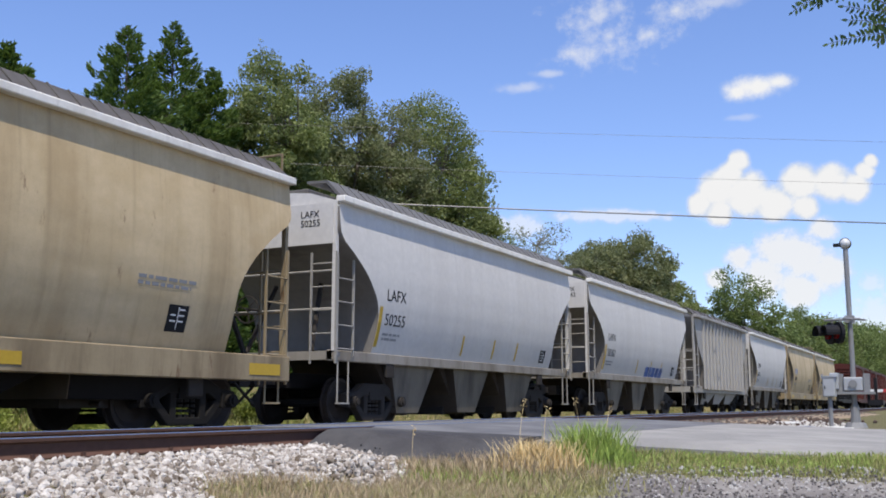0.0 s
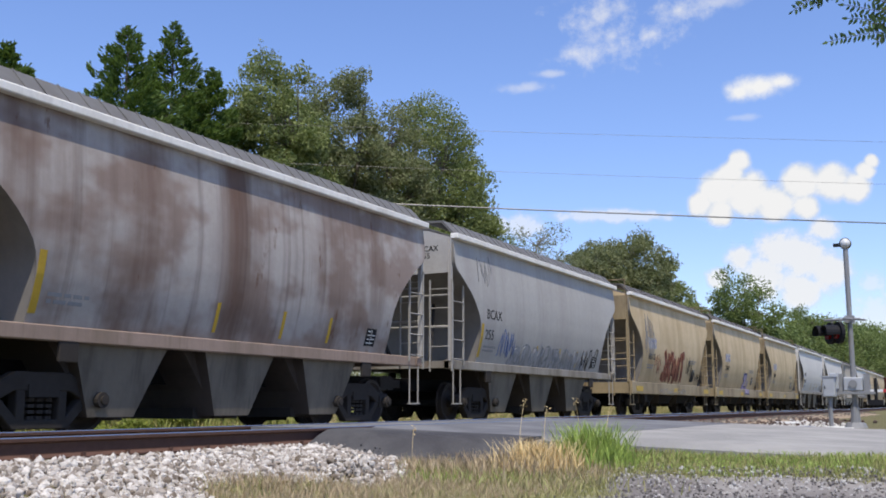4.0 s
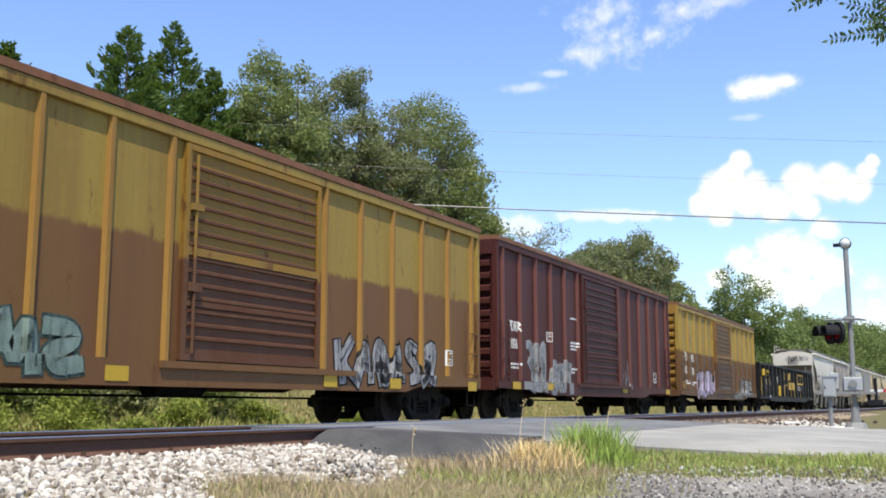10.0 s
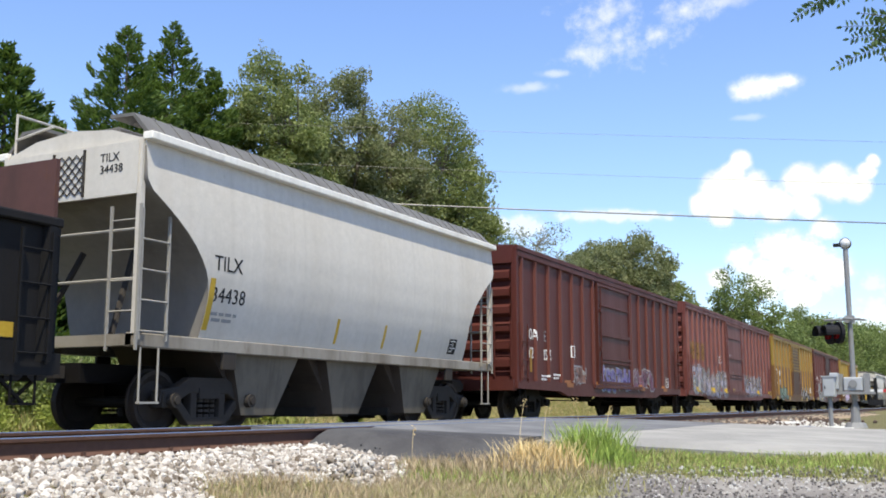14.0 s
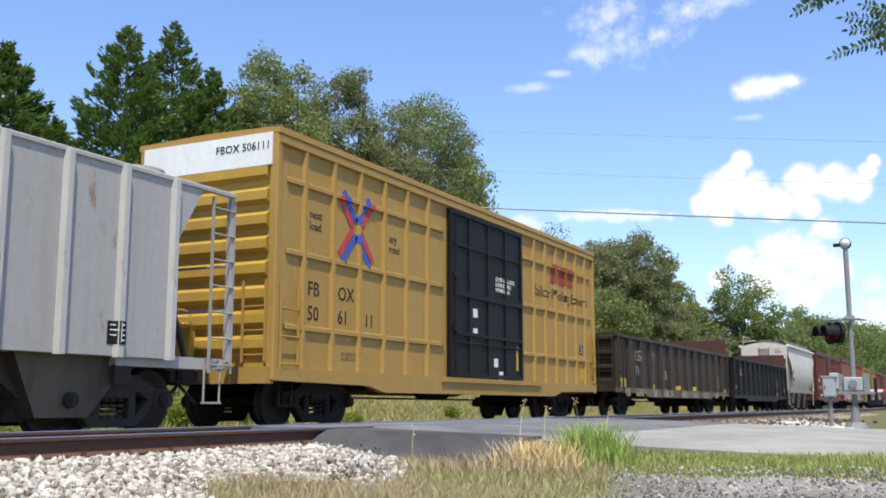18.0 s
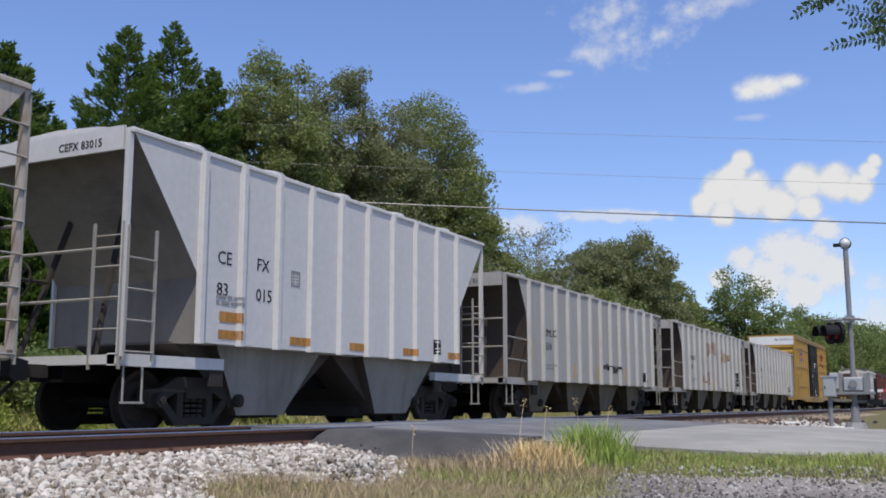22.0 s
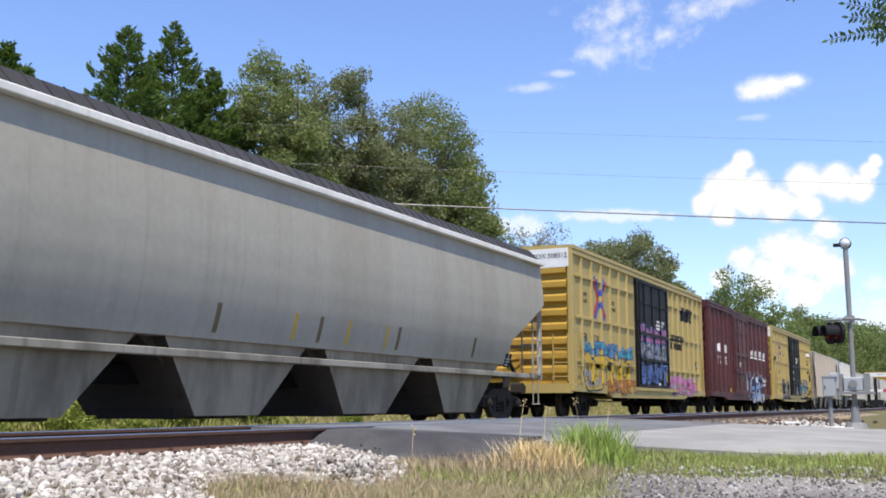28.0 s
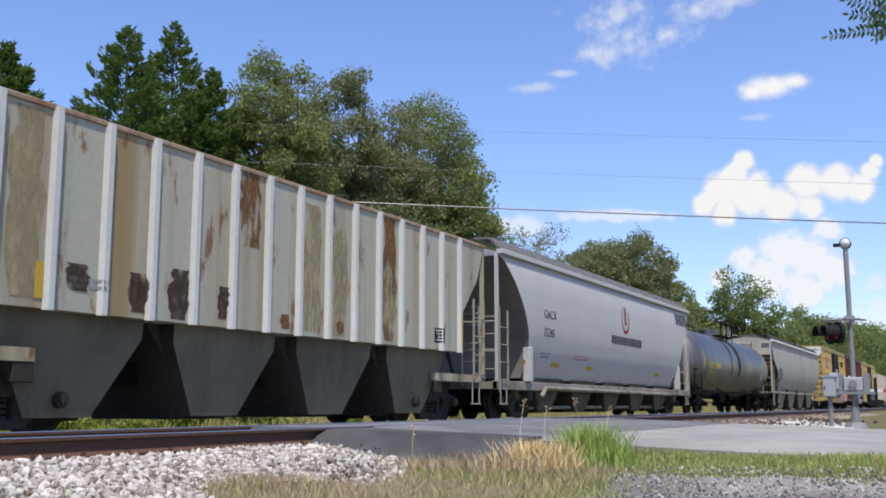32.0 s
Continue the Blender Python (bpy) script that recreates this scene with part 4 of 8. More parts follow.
def asphalt(name, col, light, crack=True):
    n = Nodes(name)
    f = n.noise(size=70, detail=4)
    g = n.noise(size=0.9, detail=5, rough=0.65)
    c = n.mix(f, tuple(v * 0.6 for v in col), tuple(v * 1.4 for v in col))
    c = n.mix(n.step(g, 0.35, 0.7), c, light)
    n.bump(f, 0.5, 0.01)
    return n.done(c, 0.9)


ASPHALT = asphalt("crossing_asphalt", (0.12, 0.12, 0.125), (0.19, 0.19, 0.19))
OLDROAD = asphalt("pale_road_surface", (0.25, 0.24, 0.22), (0.34, 0.325, 0.295))


def crossing_height(x, y):
    if y <= 6.4:
        return -0.03 + (NEAR_Z + 0.0 + 0.03) * max(0, (y - 1.0) / 5.4) - max(0, 10.9 - x) * 0.10
    if y <= 8.35:
        return NEAR_Z - 0.004 - max(0, 10.9 - x) * 0.3
    if y <= 10.6:
        return NEAR_Z - 0.15 * (y - 8.35) / 2.25
    return -0.004


def wobble(x, y):
    if x < ROAD0 + 0.1 or x > ROAD1 - 0.1:
        return (x + 0.25 * noise.noise(Vector((y * 0.9, x, 3))) - (0.35 * (y - 4.4) if x < 12 and 3.9 < y < 6.5 else 0.0) * 0.35, y)
    return (x, y)


xs_road = [ROAD0 + (ROAD1 - ROAD0) * i / 14 for i in range(15)]
sheet("road", xs_road, [-60, -30, -15, -8, -4, -2, 0, 1, 2, 3, 3.93], lambda x, y: -0.03 + 0.18 * max(0, (y - 1.0) / 5.4) - max(0, 10.9 - x) * 0.10, OLDROAD, "pale worn road surface leading to the crossing", "road", 0.12, wobble)
sheet("crossing_apron", xs_road, [3.95, 4.4, 4.9, 5.4, 5.9, 6.3, RAIL_Y[0] - 0.085], crossing_height, ASPHALT, "dark asphalt apron of the level crossing", "road", 0.16, wobble)
sheet("crossing_panel", xs_road, [RAIL_Y[0] + 0.12, 7.0, 7.5, RAIL_Y[1] - 0.12], lambda x, y: NEAR_Z - 0.01, ASPHALT, "asphalt between the rails at the crossing", "road", 0.16)
sheet("crossing_middle", xs_road, [RAIL_Y[1] + 0.085, 8.6, 9.2, 10.0, 10.4, RAIL_Y[2] - 0.085], crossing_height, ASPHALT, "asphalt between the two tracks", "road", 0.16)
sheet("crossing_panel", xs_road, [RAIL_Y[2] + 0.12, 11.5, RAIL_Y[3] - 0.12], lambda x, y: -0.012, ASPHALT, "asphalt between the rails at the crossing", "road", 0.16)
sheet("crossing_apron", xs_road, [RAIL_Y[3] + 0.085, 12.7, 13.1], lambda x, y: -0.01 - 0.2 * (y - 12.3), ASPHALT, "edge of the crossing beyond the tracks", "road", 0.3)

RUST = plain("rusty_rail_side", (0.105, 0.055, 0.038), 0.85, 0, 0.3, 14)
SHINE = plain("polished_rail_head", (0.55, 0.54, 0.52), 0.25, 0.9, 0.08, 30, 0)
TIE = plain("weathered_tie_wood", (0.085, 0.068, 0.055), 0.9, 0, 0.35, 6)


def rail(y, z, track):
    bm = bmesh.new()
    prism(bm, [(y - .07, z - .18), (y + .07, z - .18), (y + .07, z - .165), (y + .012, z - .14), (y + .012, z - .05), (y + .037, z - .035), (y + .037, z - .008), (y - .037, z - .008), (y - .037, z - .035), (y - .012, z - .05), (y - .012, z - .14), (y - .07, z - .165)], -60, 900)
    r = part("rail", bm, RUST, track, "rust-brown steel rail")
    bm = bmesh.new()
    prism(bm, [(y - .034, z - .008), (y + .034, z - .008), (y + .028, z), (y - .028, z)], -60, 900)
    part("rail_head", bm, SHINE, r, "polished running surface")


def track(y0, y1, z, label):
    t = thing("railway_track", label, "railway track", kind="structure")
    rail(y0, z, t)
    rail(y1, z, t)
    me = shared("tie", lambda bm: box(bm, -.115, .115, -1.3, 1.3, -.17, 0), "tie", TIE, bevel=0.012)
    rnd = random.Random(int(y0 * 10))
    x = 1.0
    while x < 75:
        if not ROAD0 - .1 < x < ROAD1 + .1:
            o = part("tie", me, TIE, t, at=(x, (y0 + y1) / 2 + rnd.uniform(-.05, .05), z - .182))
            o.rotation_euler.z = rnd.uniform(-.02, .02)
            if y0 < 7:
                for yy in (y0, y1):
                    for s in (-.1, .1):
                        part("tie_plate", shared("tieplate", lambda bm: bars(bm, (-.09, .09, -.04, .04, 0, .018), (-.015, .015, -.02, .01, .018, .05)), "tie_plate", RUST), RUST, t, at=(x, yy + s, z - .182))
        x += rnd.uniform(.49, .55)


track(RAIL_Y[0], RAIL_Y[1], NEAR_Z, "rusty nearer track on timber ties")
track(RAIL_Y[2], RAIL_Y[3], FAR_Z, "main track that the freight train runs on")

TAR = asphalt("fresh_dark_asphalt", (0.050, 0.048, 0.050), (0.095, 0.092, 0.090))


def shoulder_height(x, y):
    t = min(1, max(0, (x - 8.95 - .35 * abs(y - 5.7)) / .75))
    t = t * t * (3 - 2 * t)
    g = ground_height(x, y) - .03
    return g + (crossing_height(11, y) - .012 - g) * t + .03 * noise.noise(Vector((x * 6, y * 6, 2))) * t * (1.1 - t)


sheet("asphalt_shoulder", [8.8 + i * .1 for i in range(19)], [4.2 + i * .1175 for i in range(21)], shoulder_height, TAR, "dark rough asphalt shoulder sloping down beside the crossing", "road", 0.1)

# ---------------- ballast ----------------


def stone_material():
    n = Nodes("ballast_stone")
    g = n.tree.nodes.new("ShaderNodeNewGeometry")
    r = n.tree.nodes.new("ShaderNodeValToRGB")
    e = r.color_ramp.elements
    e[0].color, e[1].color = (0.13, 0.10, 0.072, 1), (0.62, 0.58, 0.52, 1)
    q = r.color_ramp.elements.new(0.3)
    q.color = (0.30, 0.262, 0.222, 1)
    n.tree.links.new(g.outputs["Random Per Island"], r.inputs[0])
    f = n.noise(size=24, detail=5)
    c = n.mix(n.math("MULTIPLY", n.step(f, 0.45, 0.75), 0.45), r.outputs[0], (0.24, 0.19, 0.14))
    n.bump(f, 0.4, 0.01)
    return n.done(c, 0.9)


STONE = stone_material()


def stones(name, spots, material, label, category, seed=1, sizes=(0.02, 0.05)):
    rnd = np.random.RandomState(seed)
    bm = bmesh.new()
    bmesh.ops.create_icosphere(bm, subdivisions=1, radius=1)
    base = np.array([v.co[:] for v in bm.verts])
    tri = np.array([[v.index for v in f.verts] for f in bm.faces])
    bm.free()
    n = len(spots)
    k = len(base)
    P = np.repeat(base[None], n, 0) * rnd.uniform(0.62, 1.25, (n, k, 1))
    sc = rnd.uniform(*sizes, (n, 1, 1)) * rnd.uniform(0.6, 1.35, (n, 1, 3))
    P = P * sc
    a = rnd.uniform(0, 6.28, n)
    c, s = np.cos(a)[:, None], np.sin(a)[:, None]
    X, Y = P[..., 0] * c - P[..., 1] * s, P[..., 0] * s + P[..., 1] * c
    V = np.stack([X, Y, P[..., 2]], -1) + np.array(spots)[:, None, :]
    Fc = (tri[None] + (np.arange(n) * k)[:, None, None]).reshape(-1, 3)
    return stuff_mesh(name, V.reshape(-1, 3).tolist(), Fc.tolist(), material, label, category)


rr = np.random.RandomState(5)


def scatter(count, x0, x1, y0, y1, ok, lift=0.0, power=1.0):
    out = []
    while len(out) < count:
        x, y = x0 + (x1 - x0) * rr.rand() ** power, rr.uniform(y0, y1)
        if ok(x, y):
            out.append((x, y, ground_height(x, y) + lift + rr.uniform(-.015, .02)))
    return out


edge = lambda x: 5.28 - .05 * (x - 7) + .10 * math.sin(x * 3.1) + .06 * math.sin(x * 8.3) - (x < 6.5) * .75 * (6.5 - x)
near_bed = scatter(13000, 3.0, 10.4, 4.3, 6.28, lambda x, y: y > edge(x) and not (x > 10.2 and y > 5.6))
for px, py, pz in scatter(1500, 7.3, 9.3, 4.6, 5.9, lambda x, y: math.hypot((x - 8.35) / .85, (y - 5.2) / .5) < 1):
    near_bed.append((px, py, pz + .20 * (1 - math.hypot((px - 8.35) / .85, (py - 5.2) / .5)) * rr.uniform(.4, 1.05)))
stones("near_ballast", near_bed, STONE, "white crushed stone ballast beside the rusty track", "ballast", 2, (0.012, 0.040))
stones("asphalt_crumbs", [(px, py, shoulder_height(px, py) + .005) for px, py in zip(rr.uniform(8.85, 9.35, 120), rr.uniform(4.6, 6.4, 120))], TAR, "loose crumbs of dark asphalt on the shoulder", "gravel", 12, (0.006, 0.02))
stones("bed_ballast", scatter(5200, 2, 10.3, 6.7, 13.0, lambda x, y: True, 0.0) + scatter(5000, 19.7, 70, 5.2, 14, lambda x, y: True, 0.0, 1.6), plain("dusty_ballast", (0.15, 0.13, 0.11), 0.9, 0, 0.4, 3),
       "dusty stone ballast between the tracks", "ballast", 3, (0.03, 0.06))

# gravelled drive and crumbs of asphalt in the foreground
DRIVE = asphalt("gravel_drive", (0.15, 0.135, 0.125), (0.27, 0.25, 0.225))


def drive_edge(x, y):
    return (x + 0.12 * noise.noise(Vector((x * 2, y * 2, 7))), y + 0.25 * noise.noise(Vector((x * 1.5, y * 1.5, 9))))


sheet("gravel_drive", [3, 4, 5, 6, 6.5, 7, 7.4, 7.8, 8.2, 8.6, 9.0, 9.35], [-12, -6, -3, -1.5, -.5, 0, .4, .8, 1.2, 1.6, 2.0, 2.3, 2.6, 2.9], lambda x, y: ground_height(x, y) + 0.015, DRIVE, "dark gravel drive beside the road", "gravel", 0.06, drive_edge)
stones("drive_gravel", [(x, y, z + .01) for x, y, z in scatter(6000, 7.2, 9.7, -.6, 3.4, lambda x, y: True)], plain("grey_gravel", (0.15, 0.135, 0.125), 0.9, 0, 0.5, 5), "loose grey gravel on the drive", "gravel", 4, (0.004, 0.016))
stones("pale_gravel", [(x, y, z + .012) for x, y, z in scatter(1700, 7.4, 9.7, -.4, 3.4, lambda x, y: x > 8.8 or rr.rand() < .25)], plain("pale_stone", (0.46, 0.44, 0.41), .9, 0, .5, 6), "pale stones strewn along the drive", "gravel", 6, (0.004, 0.019))

# ---------------- grass ----------------


def grass_material(name, a, b):
    n = Nodes(name)
    g = n.tree.nodes.new("ShaderNodeNewGeometry")
    c = n.mix(g.outputs["Random Per Island"], a, b)
    n.shader.inputs["Subsurface Weight"].default_value = 0.0
    return n.done(c, 0.7)


GREEN = grass_material("green_grass", (0.19, 0.28, 0.05), (0.40, 0.50, 0.13))
DRY = grass_material("dry_grass", (0.36, 0.25, 0.11), (0.66, 0.52, 0.28))
STRAW = grass_material("bright_straw", (0.58, 0.42, 0.18), (0.85, 0.68, 0.38))
BROWNG = grass_material("brown_dry_grass", (0.27, 0.195, 0.115), (0.54, 0.43, 0.27))
BANK = grass_material("dull_bank_grass", (0.14, 0.18, 0.045), (0.34, 0.34, 0.12))
BANKSTRAW = grass_material("pale_bank_straw", (0.26, 0.22, 0.09), (0.52, 0.43, 0.22))
OLIVE = grass_material("olive_grass", (0.19, 0.20, 0.065), (0.42, 0.385, 0.17))


def blades(name, spots, material, label, high=(0.08, 0.25), wide=0.006, lean=0.5, seed=1):
    rnd = random.Random(seed)
    V, Fc = [], []
    for x, y, z in spots:
        a = rnd.uniform(0, 6.28)
        hgt = rnd.uniform(*high)
        dx, dy = math.cos(a), math.sin(a)
        b = rnd.uniform(0, 6.28)
        lx, ly = math.cos(b) * lean * hgt * rnd.random(), math.sin(b) * lean * hgt * rnd.random()
        w = wide * rnd.uniform(.7, 1.4)
        i = len(V)
        V += [(x - dx * w, y - dy * w, z), (x + dx * w, y + dy * w, z), (x + lx * .35 - dx * w * .8, y + ly * .35 - dy * w * .8, z + hgt * .55), (x + lx * .35 + dx * w * .8, y + ly * .35 + dy * w * .8, z + hgt * .55), (x + lx, y + ly, z + hgt)]
        Fc += [(i, i + 1, i + 3, i + 2), (i + 2, i + 3, i + 4)]
    return stuff_mesh(name, V, Fc, material, label, "grass")


def clumped(count, x0, x1, y0, y1, ok, spread=0.05, per=12):
    out = []
    while len(out) < count:
        x, y = rr.uniform(x0, x1), rr.uniform(y0, y1)
        if not ok(x, y):
            continue
        for _ in range(per):
            px, py = x + rr.normal(0, spread), y + rr.normal(0, spread)
            out.append((px, py, ground_height(px, py) - .01))
    return out


verge = lambda x, y: x < 10.35 and not (x < 9.2 and y < 2.7 + .3 * math.sin(x * 3)) and y < edge(x) - .02
blades("olive_verge", clumped(15000, 5.8, 10.3, 2.4, 5.5, lambda x, y: verge(x, y) and y > 2.6, .07, 14), OLIVE, "short olive grass on the verge", (0.03, 0.11), .0032, .7, 3)
blades("dry_verge", clumped(17000, 5.8, 10.2, 3.0, 5.5, lambda x, y: verge(x, y), .06, 14), BROWNG, "dry straw-coloured grass", (0.04, 0.15), .003, .7, 4)
blades("yellow_green_verge", clumped(7000, 6.6, 9.6, 2.9, 4.6, lambda x, y: verge(x, y) and y < 4.3 - .12 * (x - 6.6), .09, 14), OLIVE, "yellow-green grass on the verge", (0.03, 0.12), .003, .8, 15)
blades("green_verge", clumped(14000, 9.2, 10.5, -1.5, 3.6, lambda x, y: x > 9.25, .07, 14), OLIVE, "short green grass along the road edge", (0.02, 0.085), .0035, .7, 5)
blades("green_strip", clumped(9000, 9.3, 10.6, -1.5, 3.9, lambda x, y: x > 9.4, .08, 12), GREEN, "green grass along the road edge", (0.02, 0.09), .0035, .7, 8)


def tuft(x, y, count, spread, high, material, label, seed):
    rnd = random.Random(seed)
    spots = [(x + rnd.gauss(0, spread), y + rnd.gauss(0, spread * 1.5), ground_height(x, y) - .02) for _ in range(count)]
    ob = blades("grass_tuft", spots, material, label, high, .0048, .8, seed)
    ob["category"] = "grass tuft"


tuft(9.75, 3.36, 1300, .10, (.14, .47), GREEN, "tall bright green grass tuft at the road edge", 21)
tuft(9.65, 3.15, 600, .12, (.08, .26), GREEN, "bright green grass beside the tall tuft", 22)
tuft(9.40, 3.74, 1300, .12, (.10, .36), STRAW, "tall dry straw grass tuft", 23)
tuft(9.2, 3.98, 520, .22, (.08, .28), BROWNG, "tall dry grass clump", 24)
tuft(9.1, 4.4, 520, .28, (.06, .24), BROWNG, "low dry grass clump", 25)
tuft(9.0, 4.9, 420, .24, (.05, .2), BROWNG, "low dry grass clump beside the stones", 26)
tuft(8.8, 4.3, 350, .3, (.06, .2), GREEN, "low green grass clump", 28)
tuft(9.1, 4.7, 500, .3, (.05, .17), OLIVE, "low olive grass clump beside the stones", 29)
tuft(8.7, 3.6, 900, .3, (.05, .2), OLIVE, "low olive grass clump", 27)


def seed_stalk(x, y, high, lean, seed):
    """A tall stalk with a nodding seed head."""
    rnd = random.Random(seed)
    t = thing("grass_stalk", "tall grass stalk with a nodding seed head", "plant", (x, y, ground_height(x, y)))
    bm = bmesh.new()
    pts = [Vector((lean * (k / 6) ** 2, .02 * k / 6, high * k / 6)) for k in range(7)]
    for a, b in zip(pts, pts[1:]):
        rod(bm, a, b, .0026, 5, .002)
    part("stem", bm, DRY, t)
    bm = bmesh.new()
    for k in range(10):
        p = pts[-1] + Vector((rnd.uniform(-.02, .05), rnd.uniform(-.02, .02), rnd.uniform(-.05, .04)))
        rod(bm, p, p + Vector((rnd.uniform(-.02, .03), rnd.uniform(-.02, .02), rnd.uniform(-.03, .02))), .006, 4, .001)
    part("seed_head", bm, DRY, t)["kind"] = "stuff"


for i, (x, y, hg, ln) in enumerate([(9.8, 3.45, .60, -.16), (9.5, 3.75, .58, .14), (9.1, 5.0, .40, .06), (9.6, 4.05, .62, .18), (9.75, 3.2, .52, .2)]):
    seed_stalk(x, y, hg, ln, i)
blades("bank_grass", [(x, y, ground_height(x, y) - .02) for x, y in zip(rr.uniform(8, 75, 45000), rr.uniform(13.2, 23, 45000))], BANK, "long dull grass on the bank behind the tracks", (0.06, 0.20), .012, .9, 7)
blades("bank_straw", [(x, y, ground_height(x, y) - .02) for x, y in zip(rr.uniform(14, 80, 70000), rr.uniform(13.6, 23, 70000))], BANKSTRAW, "dry straw on the bank behind the tracks", (0.05, 0.18), .012, .9, 17)
blades("bank_weeds", [(x, y, ground_height(x, y) - .02) for x, y in zip(rr.uniform(8, 24, 9000), rr.uniform(16, 22, 9000))], BANK, "green weeds on the bank behind the tracks", (0.08, 0.35), .02, .8, 9)

# ---------------- trees ----------------


def leaf_material(name, a, b):
    n = Nodes(name)
    g = n.tree.nodes.new("ShaderNodeNewGeometry")
    c = n.mix(g.outputs["Random Per Island"], a, b)
    c = n.mix(n.math("MULTIPLY", n.noise(size=0.35, detail=3), 0.35), c, tuple(v * .7 for v in a))
    m = n.done(c, 0.55)
    t = n.tree.nodes.new("ShaderNodeBsdfTranslucent")
    n.put(t.inputs[0], n.mix(0.5, c, (0.14, 0.22, 0.03)))
    mx = n.tree.nodes.new("ShaderNodeMixShader")
    mx.inputs[0].default_value = 0.38
    out = n.tree.nodes["Material Output"]
    n.tree.links.new(n.shader.outputs[0], mx.inputs[1])
    n.tree.links.new(t.outputs[0], mx.inputs[2])
    n.tree.links.new(mx.outputs[0], out.inputs[0])
    return m


BARK = plain("tree_bark", (0.14, 0.115, 0.09), 0.9, 0, 0.35, 5)
LEAF_D = leaf_material("broad_leaf", (0.125, 0.155, 0.052), (0.355, 0.39, 0.145))
LEAF_S = leaf_material("pale_leaf", (0.22, 0.225, 0.15), (0.40, 0.40, 0.29))
LEAF_M = leaf_material("olive_leaf", (0.15, 0.165, 0.075), (0.34, 0.345, 0.18))
LEAF_C = leaf_material("cedar_needle", (0.045, 0.083, 0.020), (0.165, 0.24, 0.055))
LEAF_Y = leaf_material("yellow_green_leaf", (0.20, 0.25, 0.05), (0.42, 0.46, 0.11))
LEAF_B = leaf_material("bright_leaf", (0.115, 0.155, 0.05), (0.29, 0.35, 0.12))


def leaf_cloud(P, size, seed, aspect=.5, along=None):
    """One small bent leaf for each point of P; along gives the way that narrow leaves point."""
    rnd = np.random.RandomState(seed)
    n = len(P)
    u = rnd.normal(size=(n, 3))
    if along is not None:
        u = u * .45 + along
    u /= np.linalg.norm(u, axis=1)[:, None]
    d = np.cross(u, rnd.normal(size=(n, 3)))
    d /= np.linalg.norm(d, axis=1)[:, None]
    w = np.cross(d, u)
    s = (size * rnd.uniform(.6, 1.4, n))[:, None]
    V = np.stack([P - u * s, P - w * s * aspect + d * s * .15, P + u * s, P + w * s * aspect + d * s * .15], 1).reshape(-1, 3)
    i = np.arange(n)[:, None] * 4
    return V.tolist(), np.hstack([i, i + 1, i + 2, i + 3]).tolist()


def leaf_part(name, P, size, seed, material, parent, aspect=.5, along=None):
    V, Fc = leaf_cloud(np.array(P), size, seed, aspect, along)
    me = bpy.data.meshes.new(name)
    me.from_pydata(V, [], Fc)
    me.materials.append(material)
    return part(name, me, material, parent)


